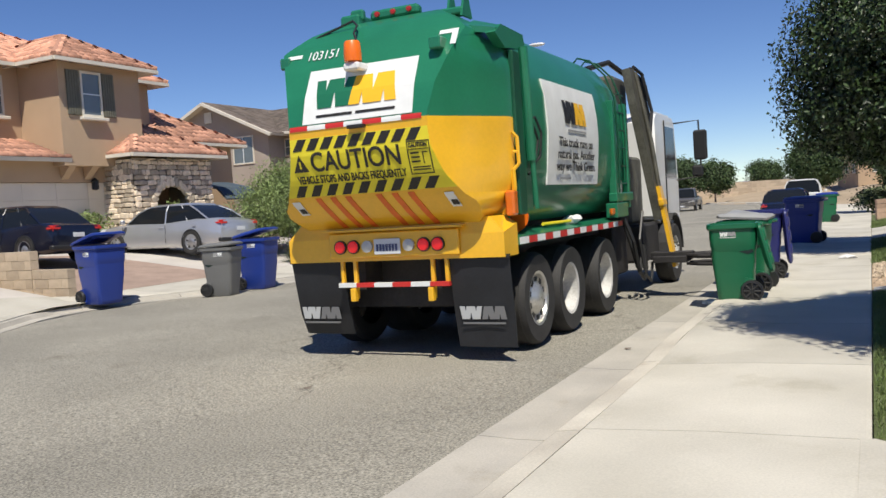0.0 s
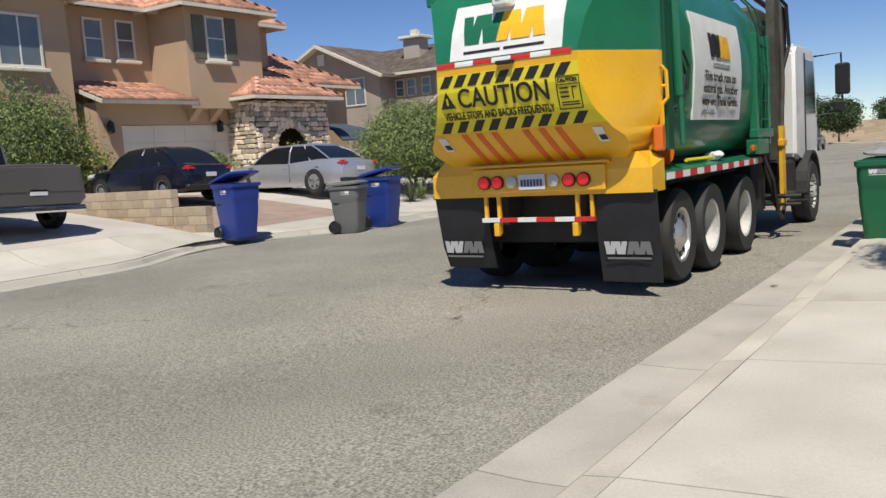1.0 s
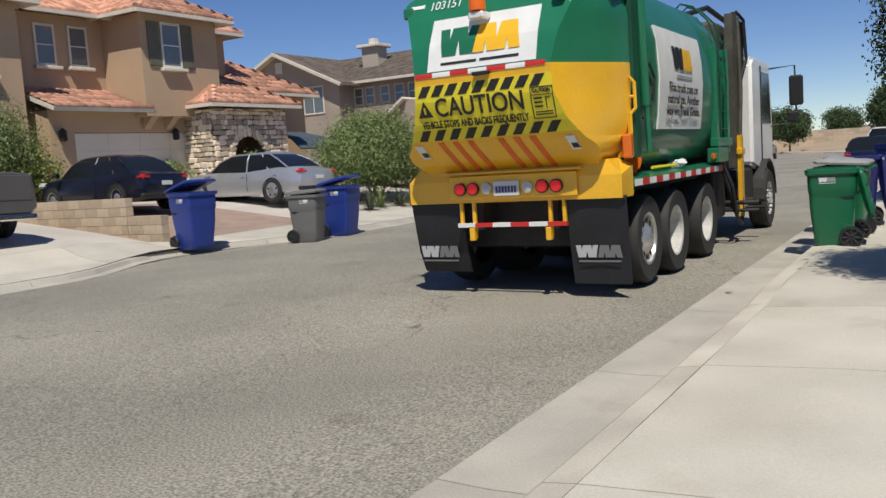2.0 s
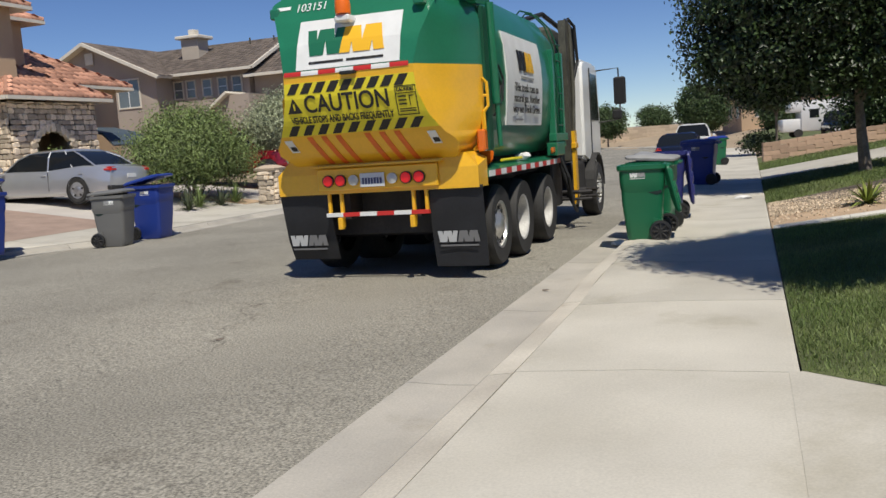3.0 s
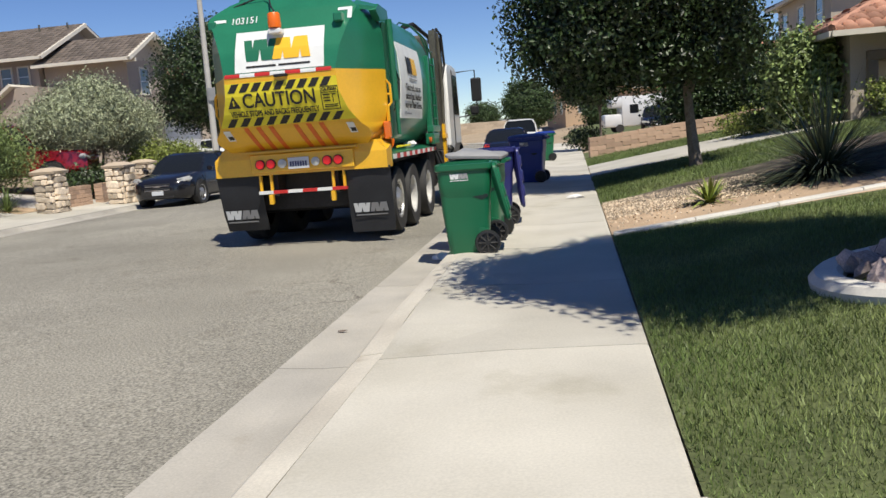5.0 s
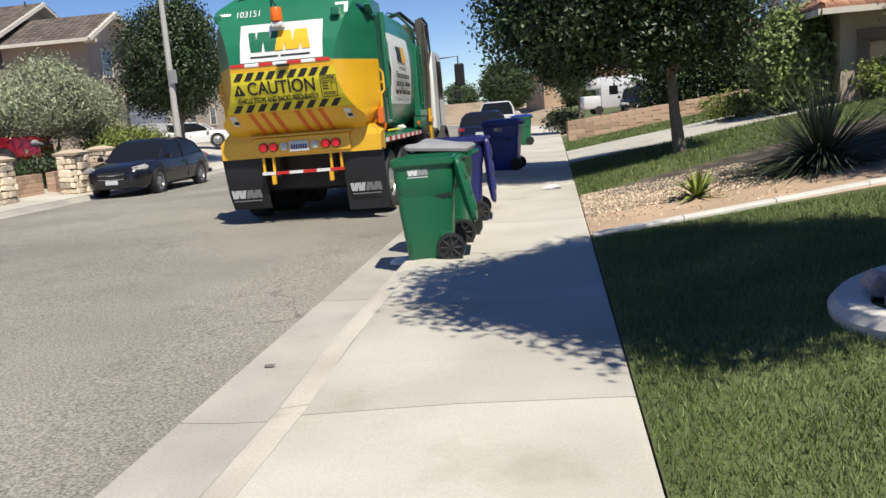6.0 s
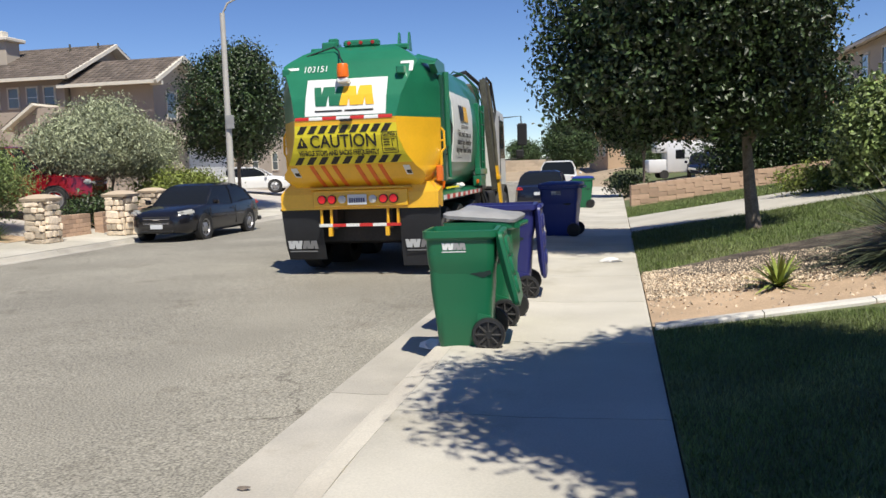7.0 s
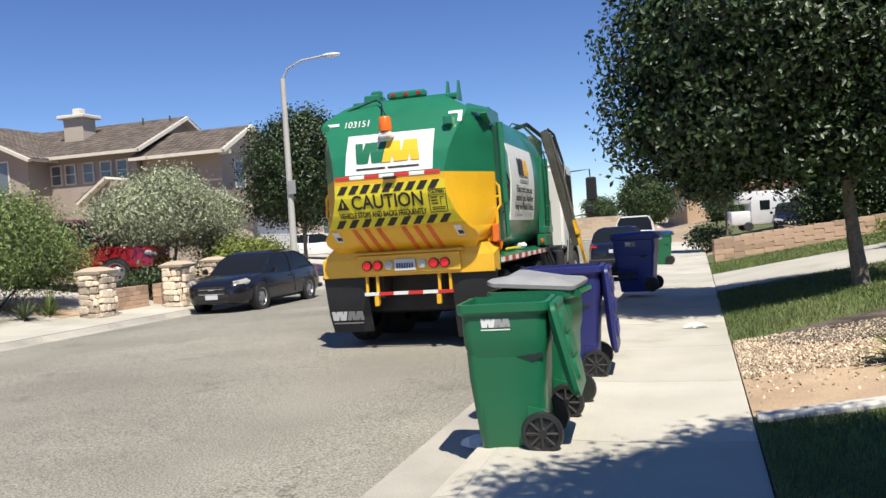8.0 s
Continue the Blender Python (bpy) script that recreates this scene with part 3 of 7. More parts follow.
        lathe(bm, [(0.072, 0.0), (0.072, -0.028), (0.062, -0.03), (0.062, 0)], 20, "y", x, -0.06, 1.215)
        part("bezel", bm, "plastic_black", lamp)
    for x in (-0.24, 0.25):
        bm = B()
        lathe(bm, [(0.062, 0.0), (0.062, -0.03), (0.0, -0.04)], 20, "y", x, -0.06, 1.215)
        part("reversing_lamp", bm, "clear_lens", tr, "unlit clear reversing lamp", smooth=True)
    bm = B()
    box(bm, -0.155, 0.155, -0.085, -0.075, 1.13, 1.29, 0.004)
    plate = part("number_plate", bm, "plate", tr)
    for i in range(7):
        bm = B()
        box(bm, -0.125 + i * 0.037, -0.100 + i * 0.037, -0.09, -0.0855, 1.165, 1.235)
        part("plate_mark", bm, "bar_blue", plate)
    # bumper bar and posts
    for i in range(6):
        bm = B()
        box(bm, -0.64 + i * 0.218, -0.64 + (i + 1) * 0.218, -0.05, 0.0, 0.79, 0.835)
        part("bumper_stripe", bm, "sticker_red" if i % 2 else "sticker_white", tr)
    for x in (-0.62, -0.46, 0.46, 0.62):
        bm = B()
        box(bm, x - 0.02, x + 0.02, 0.0, 0.05, 0.66 if abs(x) < 0.5 else 0.80, 1.10, 0.008)
        if abs(x) < 0.5:
            box(bm, x - 0.03, x + 0.03, -0.07, 0.0, 0.64, 0.78, 0.008)
        part("bumper_post", bm, "truck_yellow", tr)
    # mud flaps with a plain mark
    for s in (-1, 1):
        bm = B()
        cx = s * 0.965
        rows = []
        for z, y, k in ((1.065, 0.03, 1.0), (0.8, 0.06, 1.0), (0.5, 0.10, 1.0), (0.15 if s > 0 else 0.26, 0.15 if s > 0 else 0.18, 0.97)):
            sk = -0.05 * (1.06 - z) * (s < 0)
            rows.append([(cx - 0.325 * k - sk, y, z), (cx, y - 0.015, z), (cx + 0.325 * k - sk, y, z), (cx + 0.325 * k - sk, y + 0.012, z), (cx, y, z), (cx - 0.325 * k - sk, y + 0.012, z)])
        loft(bm, rows)
        flap = part("mud_flap", bm, "flap", tr, "dusty black rubber mud flap", smooth=True)
        bm = B()
        w_shape(bm, cx - 0.26, 0.44, 0.24, 0.13, lambda x, z, i: (x, 0.075 - 0.0005 * i, z))
        part("flap_mark", bm, "logo_grey", flap)
        bm = B()
        w_shape(bm, cx - 0.01, 0.44, 0.26, 0.13, lambda x, z, i: (x, 0.074 - 0.0005 * i, z), True)
        part("flap_mark", bm, "flap_mark", flap)
        bm = B()
        box(bm, cx - 0.23, cx + 0.23, 0.078, 0.082, 0.39, 0.41)
        part("flap_mark", bm, "flap_mark", flap)
        bm = B()
        box(bm, s * 0.965 - 0.33, s * 0.965 + 0.33, 0.0, 0.05, 1.05, 1.085)
        part("flap_bar", bm, "chassis", tr)
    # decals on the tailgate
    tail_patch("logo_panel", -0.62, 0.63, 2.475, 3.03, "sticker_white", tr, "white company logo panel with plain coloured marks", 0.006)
    bm = B()
    def put_w(x, z, i):
        n = 0.012 + 0.0008 * i
        return (x, tail_y(z) - n, z + n * 0.3)
    w_shape(bm, -0.50, 2.62, 0.46, 0.29, put_w)
    part("logo_mark", bm, "logo_green", tr)
    bm = B()
    w_shape(bm, -0.07, 2.62, 0.52, 0.29, lambda x, z, i: (x, tail_y(z) - 0.015 - 0.0008 * i, z + 0.004), True)
    part("logo_mark", bm, "logo_gold", tr)
    for x0, x1 in ((-0.46, -0.04), (0.0, 0.44)):
        tail_patch("logo_word_bar", x0, x1, 2.53, 2.556, "sticker_black", tr, off=0.012, nz=2)
    for i in range(7):
        w = 1.50 / 7
        tail_patch("reflective_stripe", -0.77 + i * w, -0.77 + (i + 1) * w, 2.415, 2.462, "sticker_white" if i % 2 else "sticker_red", tr, off=0.008, nz=2)
    bm = B()
    rows = []
    for z in span(1.76, 2.34, 10):
        w = min(0.97, tail_half(z) - 0.004)
        rows.append([(-w, tail_y(z) - 0.008, z), (w, tail_y(z) - 0.008, z), (w, tail_y(z) - 0.001, z), (-w, tail_y(z) - 0.001, z)])
    loft(bm, rows)
    part("warning_sign", bm, "sticker_yellow", tr, "yellow and black caution sign with hazard stripes")
    for z0, z1 in ((1.77, 1.88), (2.22, 2.335)):
        w = min(tail_half(z0), tail_half(z1)) - 0.02
        for i in range(9):
            x = -w + i * (2 * w - 0.07) / 9 + 0.01
            tail_patch("hazard_stripe", x, x + 0.10, z0, z1, "sticker_black", tr, off=0.013, shear=0.65 if z0 > 2 else 0.85, nz=4)
    def words(text, size, x, z, width, off=0.015, bold=0.0):
        bm = letters(text, size, 0.002, bold)
        squash = width / (max(v.co.x for v in bm.verts) - min(v.co.x for v in bm.verts))
        for v in bm.verts:
            dz = v.co.z
            zz = z + dz
            v.co = Vector((x + v.co.x * squash, tail_y(zz) - off + v.co.y, zz))
        part("sign_text", bm, "sticker_black", tr)
    words("CAUTION", 0.265, -0.045, 2.09, 1.02, bold=0.004)
    words("VEHICLE STOPS AND BACKS FREQUENTLY", 0.105, -0.135, 1.925, 1.26, bold=0.0025)
    words("CAUTION", 0.06, 0.665, 2.17, 0.20, bold=0.002)
    for k in range(3):
        tail_patch("sign_bar", 0.575, 0.665, 2.095 - k * 0.04, 2.110 - k * 0.04, "sticker_black", tr, off=0.012, nz=1)
    for k in range(2):
        tail_patch("sign_bar", 0.575, 0.76, 1.965 - k * 0.025, 1.976 - k * 0.025, "sticker_black", tr, off=0.012, nz=1)
    tail_patch("sign_bar", 0.70, 0.708, 2.0, 2.11, "sticker_black", tr, off=0.012, nz=2)
    tail_patch("sign_bar", 0.70, 0.75, 2.10, 2.11, "sticker_black", tr, off=0.012, nz=2)
    for x0, x1, z0, z1 in ((0.545, 0.553, 1.91, 2.21), (0.78, 0.788, 1.91, 2.21), (0.545, 0.788, 2.205, 2.213), (0.545, 0.788, 1.905, 1.913), (0.553, 0.78, 2.133, 2.138)):
        tail_patch("sign_border", x0, x1, z0, z1, "sticker_black", tr, off=0.013, nz=3)
    tail_patch("sign_triangle_bar", -0.70, -0.684, 2.05, 2.12, "sticker_yellow", tr, off=0.019, nz=1)
    bm = B()
    face(bm, *[(x, tail_y(z) - 0.016, z) for x, z in ((-0.785, 2.01), (-0.60, 2.01), (-0.692, 2.18))])
    part("sign_triangle", bm, "sticker_black", tr)
    for x in (-0.55, -0.37, -0.19, 0.17, 0.35, 0.53):
        tail_patch("orange_chevron", x, x + 0.07, 1.42, 1.745, "sticker_orange", tr, off=0.006, shear=-0.32)
    for x in (-0.93, 0.84):
        tail_patch("small_label", x, x + 0.10, 1.58, 1.72, "sticker_white", tr, off=0.008, shear=-0.2)
        tail_patch("small_label", x + 0.02, x + 0.09, 1.60, 1.65, "sticker_black", tr, off=0.012, shear=-0.2)
    bm = letters("103151", 0.135)
    for v in bm.verts:
        zz = 3.20 + v.co.z
        v.co = Vector((-0.52 + v.co.x, tail_y(zz) - 0.012 + v.co.y, zz))
    part("fleet_number", bm, "sticker_white", tr)
    tail_patch("corner_mark", 0.80, 1.00, 3.22, 3.26, "sticker_white", tr, off=0.006, nz=1)
    tail_patch("corner_mark", 0.94, 1.00, 3.10, 3.22, "sticker_white", tr, off=0.006, nz=3)
    tail_patch("corner_mark", -0.98, -0.80, 3.20, 3.24, "sticker_white", tr, off=0.006, nz=1)
    # beacon, lamps and brackets on the tailgate
    bm = B()
    lathe(bm, [(0.085, 3.02), (0.088, 3.08), (0.08, 3.20), (0.07, 3.215), (0.0, 3.22)], 20, "z", -0.02, -0.46, 0.02)
    beacon = part("beacon", bm, "orange_plastic", tr, "orange warning beacon", smooth=True)
    bm = B()
    box(bm, -0.11, 0.07, -0.52, -0.32, 2.95, 3.03, 0.02)
    part("bracket", bm, "truck_white", beacon)
    bm = B()
    tube(bm, [(-0.02, -0.36, 3.22), (-0.12, -0.25, 3.36), (-0.2, -0.05, 3.48), (-0.3, 0.05, 3.55)], 0.012, 6)
    tube(bm, [(-0.3, 0.05, 3.56), (-0.7, 0.0, 3.44), (-1.0, -0.02, 3.32), (-1.15, 0.05, 3.22)], 0.012, 6)
    part("cable", bm, "plastic_black", tr)
    for x, z in ((-1.0, 3.17), (0.83, 3.12)):
        bm = B()
        box(bm, x - 0.06, x + 0.06, tail_y(z) - 0.02 if x < 0 else tail_y(z) - 0.13, tail_y(z) + 0.12, z - 0.06, z + 0.06, 0.015)
        part("work_lamp", bm, "truck_green", tr)
    bm = B()
    box(bm, -0.06, 0.12, -0.60, -0.53, 2.385, 2.42, 0.005)
    part("latch_lamp", bm, "plastic_black", tr)
    bm = B()
    box(bm, -0.22, 0.36, 0.24, 0.36, 3.57, 3.68, 0.03)
    bar = part("marker_bar", bm, "truck_green", tr)
    for x in (-0.09, 0.10, 0.29):
        bm = B()
        lathe(bm, [(0.03, 0), (0.027, -0.02), (0, -0.025)], 14, "y", x - 0.03, 0.24, 3.63)
        part("marker_lamp", bm, "dull_red_lens", bar, smooth=True)
    bm = B()
    box(bm, -0.55, -0.32, 0.18, 0.5, 3.5, 3.66, 0.02)
    box(bm, -0.46, -0.30, 0.24, 0.32, 3.6, 3.72, 0.02)
    part("camera_bracket", bm, "truck_green", tr)
    bm = B()
    for x in (0.62, 0.78):
        prism(bm, [(0.35, 3.5), (0.60, 3.5), (0.50, 3.78), (0.45, 3.78)], "x", x, x + 0.025)
    part("lifting_lug", bm, "truck_green", tr)
    bm = B()
    box(bm, -0.8, 0.8, 0.36, 0.52, 3.52, 3.60, 0.02)
    part("hinge_beam", bm, "truck_green", tr)
    # advertisement on both sides
    for s in (1, -1):
        bm = B()
        rows = []
        for x, z in ((1.225, 1.75), (1.26, 2.1), (1.275, 2.35), (1.265, 2.6), (1.235, 2.83), (1.215, 2.92)):
            rows.append([(s * (x + 0.012), 1.40, z), (s * (x + 0.012), 3.35, z), (s * (x - 0.01), 3.35, z), (s * (x - 0.01), 1.40, z)])
        loft(bm, rows)
        ad = part("side_poster", bm, "sticker_white", tr, "white advertising panel with black words", smooth=True)
        def on_side(bm, y, z, squash):
            for v in bm.verts:
                zz = z + v.co.z
                xx = 1.285 + 0.012 - 0.28 * max(0, zz - 2.4) ** 2 - 0.10 * max(0, 2.2 - zz) ** 1.5
                v.co = Vector((s * (xx - v.co.y), y + s * v.co.x * squash, zz))
            return bm
        for k, text in enumerate(("This truck runs on", "natural gas. Another", "way we Think Green.")):
            part("poster_text", on_side(letters(text, 0.155, 0.002, 0.0015), 2.38, 2.235 - k * 0.14, 1.12), "sticker_black", ad)
        bm = B()
        box(bm, -0.20, 0.20, -0.002, 0.002, -0.012, 0.012)
        part("poster_bar", on_side(bm, 1.95 if s > 0 else 2.8, 1.82, 1.0), "lid_grey", ad)
        bm = B()
        box(bm, -0.35, 0.35, -0.002, 0.002, -0.012, 0.012)
        part("poster_bar", on_side(bm, 2.42, 2.38, 1.0), "lid_grey", ad)
        for nm, x0, mt, fl in (("w", -0.42, "sticker_black", False), ("m", -0.03, "logo_gold", True)):
            bm = B()
            w_shape(bm, x0, 0, 0.42, 0.27, lambda x, z, i: (x, -0.0006 * i, z), fl)
            part("poster_mark", on_side(bm, 2.40, 2.46, 1.05), mt, ad)
    # hoses, ladder and ribs on the loading side
    bm = B()
    tube(bm, [(1.26, 0.80, 2.42), (1.30, 0.95, 2.46), (1.32, 1.06, 2.30), (1.31, 1.02, 2.05), (1.27, 0.84, 1.92)], 0.014, 6)
    tube(bm, [(1.28, 0.72, 2.36), (1.31, 0.82, 2.40), (1.32, 0.95, 2.22), (1.30, 0.86, 1.92), (1.27, 0.74, 1.86)], 0.014, 6)
    part("hose", bm, "plastic_black", tr)
    bm = B()
    for y in (4.25, 4.62):
        tube(bm, [(1.29, y, 1.5), (1.31, y, 2.4), (1.28, y, 2.95), (1.16, y, 3.28), (0.96, y, 3.50), (0.78, y, 3.56), (0.70, y, 3.48)], 0.014, 6)
    for z in (1.75, 2.0, 2.25, 2.5, 2.75, 3.0):
        tube(bm, [(1.305, 4.25, z), (1.305, 4.62, z)], 0.012, 6)
    part("ladder", bm, "truck_dark", tr)
    bm = B()
    for y in (4.1, 4.78):
        box(bm, 1.2, 1.30, y - 0.05, y + 0.05, 1.4, 2.9, 0.01)
    box(bm, 1.2, 1.32, 4.0, 4.9, 1.5, 1.62, 0.01)
    box(bm, 1.18, 1.34, 3.9, 4.5, 1.28, 1.48, 0.01)
    part("side_frame", bm, "truck_green", tr)
    # fender ledge with red and white tape
    bm = B()
    for s in (-1, 1):
        loft(bm, [[(s * 0.95, y, 1.30), (s * 1.28, y, 1.235), (s * 1.28, y, 1.15), (s * 0.95, y, 1.2)] for y in (0.36, 4.35)])
    part("fender", bm, "truck_green", tr)
    for s in (-1, 1):
        for i in range(16):
            bm = B()
            y = 0.36 + i * 0.249
            box(bm, s * 1.284 - 0.003, s * 1.284 + 0.003, y, y + 0.249, 1.155, 1.225)
            part("fender_stripe", bm, "sticker_red" if i % 2 else "sticker_white", tr)
    bm = B()
    lathe(bm, [(0.05, 0.0), (0.05, 0.03), (0.0, 0.04)], 14, "x", 1.26, 3.85, 1.36)
    box(bm, 1.28, 1.31, 3.75, 3.97, 1.33, 1.41, 0.01)
    part("side_marker", bm, "amber_lens", tr)
    bm = B()
    box(bm, 1.2, 1.3, 0.22, 0.34, 1.45, 1.7, 0.02)
    part("turn_lamp", bm, "amber_lens", tr)
    # a shovel and rag on the ledge
    bm = B()
    tube(bm, [(1.12, 1.5, 1.31), (1.15, 2.4, 1.31)], 0.02, 6)
    part("broom_handle", bm, "sticker_yellow", tr)
    bm = B()
    bmesh.ops.create_icosphere(bm, subdivisions=2, radius=0.11, matrix=Matrix.Translation((1.12, 2.6, 1.32)) @ Matrix.Diagonal((1, 1.6, 0.5, 1)))
    for v in bm.verts:
        v.co += Vector((rng.uniform(-1, 1), rng.uniform(-1, 1), rng.uniform(-1, 1))) * 0.02
    part("rag", bm, "paper", tr)
    bm = B()
    lathe(bm, [(0.16, 0.0), (0.15, 0.02), (0.05, 0.3), (0.03, 0.36)], 14, "y", 1.08, 0.75, 1.42)
    part("traffic_cone", bm, "orange_plastic", tr)
    # chassis
    bm = B()
    for s in (-1, 1):
        box(bm, s * 0.45 - 0.06, s * 0.45 + 0.06, 0.1, 9.2, 0.75, 1.05)
    box(bm, -0.9, 0.9, 0.5, 5.0, 1.05, 1.36)
    for y in (1.05, 2.1, 3.63, 7.75):
        tube(bm, [(-1.0, y, 0.52), (1.0, y, 0.52)], 0.09, 10)
    box(bm, -1.1, -0.5, 4.6, 6.6, 0.45, 1.2)
    box(bm, 0.2, 0.9, 4.5, 6.2, 0.5, 1.2)
    # added dark panel that stands in for the deep shade behind the flaps
    box(bm, -0.95, 0.95, 0.44, 0.50, 0.52, 1.08, 0.01)
    part("chassis", bm, "chassis", tr)
    for a in ((0.5, 1.12, 4.45, 5.2, 0.42, 1.15, 0.03), (0.6, 1.18, 5.9, 7.1, 0.48, 1.1, 0.04), (0.7, 1.2, 4.6, 5.0, 1.15, 1.45, 0.02)):
        bm = B()
        box(bm, *a)
        part("tool_box", bm, "chassis", tr)
    bm = B()
    tube(bm, [(1.2, 4.75, 1.25), (1.32, 4.78, 0.9), (1.34, 4.95, 0.45), (1.34, 5.25, 0.30), (1.32, 5.5, 0.45), (1.28, 5.55, 0.8)], 0.03, 8)
    tube(bm, [(1.15, 4.9, 1.2), (1.25, 4.95, 0.8), (1.28, 5.1, 0.5), (1.26, 5.35, 0.42), (1.25, 5.5, 0.6)], 0.03, 8)
    part("hydraulic_hose", bm, "plastic_black", tr)
    # cab
    bm = B()
    prism(bm, [(7.25, 1.15), (9.10, 0.75), (9.14, 1.75), (8.95, 2.85), (8.75, 2.98), (7.45, 2.98), (7.25, 2.85)], "x", -1.12, 1.12)
    bmesh.ops.bevel(bm, geom=bm.edges[:], offset=0.05, segments=2, affect="EDGES")
    cab = part("cab", bm, "truck_white", tr, "white flat-fronted driver's cab", smooth=True)
    cab.matrix_basis = pose(0, -0.35, 0) @ Matrix.Diagonal((1.1, 1, 1, 1))
    for s in (-1, 1):
        bm = B()
        prism(bm, [(8.05, 1.85), (8.95, 1.85), (8.80, 2.75), (8.05, 2.75)], "x", s * 1.115 - 0.01, s * 1.115 + 0.012)
        part("door_window", bm, "car_glass", cab)
        bm = B()
        box(bm, s * 1.12 - 0.012, s * 1.12 + 0.016, 7.98, 8.01, 1.0, 2.85)
        part("door_gap", bm, "plastic_black", cab)
        bm = B()
        tube(bm, [(s * 1.1, 8.95, 2.85), (s * 1.5, 9.05, 2.88), (s * 1.52, 9.05, 1.85), (s * 1.1, 8.95, 1.8)], 0.016, 6)
        part("mirror_arm", bm, "plastic_black", cab)
        bm = B()
        box(bm, s * 1.52 - 0.11, s * 1.52 + 0.11, 9.0, 9.1, 2.15, 2.7, 0.03)
        box(bm, s * 1.46 - 0.09, s * 1.46 + 0.09, 9.0, 9.08, 1.85, 2.05, 0.03)
        part("mirror", bm, "plastic_black", cab)
    bm = B()
    prism(bm, [(9.125, 1.80), (9.17, 1.80), (8.985, 2.80), (8.945, 2.80)], "x", -1.02, 1.02)
    part("windscreen", bm, "car_glass", cab)
    for s in (-1, 1):
        bm = B()
        pts = []
        for k in range(13):
            a = math.pi * k / 12
            pts.append((8.1 - 0.66 * math.cos(a), 0.56 + 0.66 * math.sin(a)))
        inner = [(8.1 + (y - 8.1) * 0.94, 0.56 + (z - 0.56) * 0.94) for y, z in reversed(pts)]
        for k in range(12):
            prism(bm, [pts[k], pts[k + 1], inner[11 - k], inner[12 - k]], "x", s * 0.75, s * 1.22)
        bmesh.ops.remove_doubles(bm, verts=bm.verts, dist=0.001)
        part("front_fender", bm, "rubber", cab)
    bm = B()
    box(bm, -1.0, 1.0, 6.0, 6.85, 1.1, 2.2, 0.05)
    part("engine_housing", bm, "dirty_steel", tr)
    bm = B()
    tube(bm, [(0.95, 7.1, 2.0), (1.05, 7.0, 2.9), (0.95, 6.6, 3.5), (0.7, 6.2, 3.75), (0.5, 5.6, 3.6)], 0.045, 8)
    part("intake_hose", bm, "plastic_black", tr)
    bm = B()
    box(bm, -1.05, 1.05, 5.15, 5.9, 1.36, 3.40, 0.06)
    part("hopper", bm, "dirty_steel", tr, "dirty steel loading hopper behind the cab")


build_truck(truck)
WHEELS = []
for y in (1.05, 2.1, 3.63):
    for s in (-1, 1):
        first = y < 2
        WHEELS.append(wheel(truck, "wheel", s * (1.06 if first else 0.98), y, 0.53 if first else 0.52, 0.50 if first else 0.52, 0.30 if first else 0.52, "steel" if first else "wheel_white", s, 0.58, not first, 10 if first else 0))
for s in (-1, 1):
    WHEELS.append(wheel(truck, "wheel", s * 1.19, 7.75, 0.52, 0.52, 0.30, "wheel_white", s, 0.56))


def build_arm(tr):
    """The lifting arm: a boom that swings out from the body's shoulder and a gripper at its foot."""
    boom = new("lift_arm")
    boom.parent = tr
    bm = B()
    prism(bm, [(-0.16, 0.15), (0.16, 0.15), (0.20, -0.4), (0.12, -2.2), (-0.12, -2.2), (-0.2, -0.4)], "x", -0.06, 0.06)
    tube(bm, [(0.07, 0.12, 0.1), (0.10, 0.1, -1.0), (0.08, 0.02, -1.9)], 0.035, 8)
    part("boom", bm, "dirty_steel", boom, "grimy steel boom")
    bm = B()
    prism(bm, [(-0.09, -1.7), (0.11, -1.7), (0.10, -2.95), (-0.08, -2.95)], "x", 0.065, 0.12)
    box(bm, 0.06, 0.14, -0.13, 0.13, -2.0, -1.9, 0.01)
    part("boom_foot", bm, "truck_yellow", boom, "scuffed yellow lower boom")
    bm = B()
    tube(bm, [(0.05, 0.16, 0.2), (0.1, 0.45, 0.1), (0.12, 0.5, -0.5), (0.05, 0.3, -0.9)], 0.028, 8)
    tube(bm, [(-0.02, 0.22, 0.2), (0.05, 0.5, 0.05), (0.05, 0.55, -0.7), (0.0, 0.3, -1.1)], 0.028, 8)
    part("hose", bm, "plastic_black", boom)
    grip = new("gripper")
    grip.parent = tr
    bm = B()
    box(bm, -0.5, 0.12, -0.12, 0.12, -0.06, 0.06, 0.01)
    box(bm, -0.45, 0.05, -0.2, 0.2, -0.1, 0.0, 0.01)
    part("slide", bm, "chassis", grip)
    for s in (-1, 1):
        bm = B()
        tube(bm, [(0.05, s * 0.1, 0), (0.25, s * 0.28, 0), (0.55, s * 0.34, 0), (0.75, s * 0.28, 0)], 0.035, 8)
        tube(bm, [(0.05, s * 0.1, -0.12), (0.25, s * 0.28, -0.12), (0.55, s * 0.34, -0.12), (0.75, s * 0.28, -0.12)], 0.025, 8)
        part("claw", bm, "chassis", grip)
    bm = B()
    tube(bm, [(-0.5, 0.0, -0.1), (-0.45, -0.35, -0.35), (-0.45, -0.7, -0.2), (-0.5, -0.75, 0.3), (-0.5, -0.5, 0.7)], 0.022, 6)
    part("hose", bm, "plastic_black", grip)
    return boom, grip


ARM, GRIP = build_arm(truck)


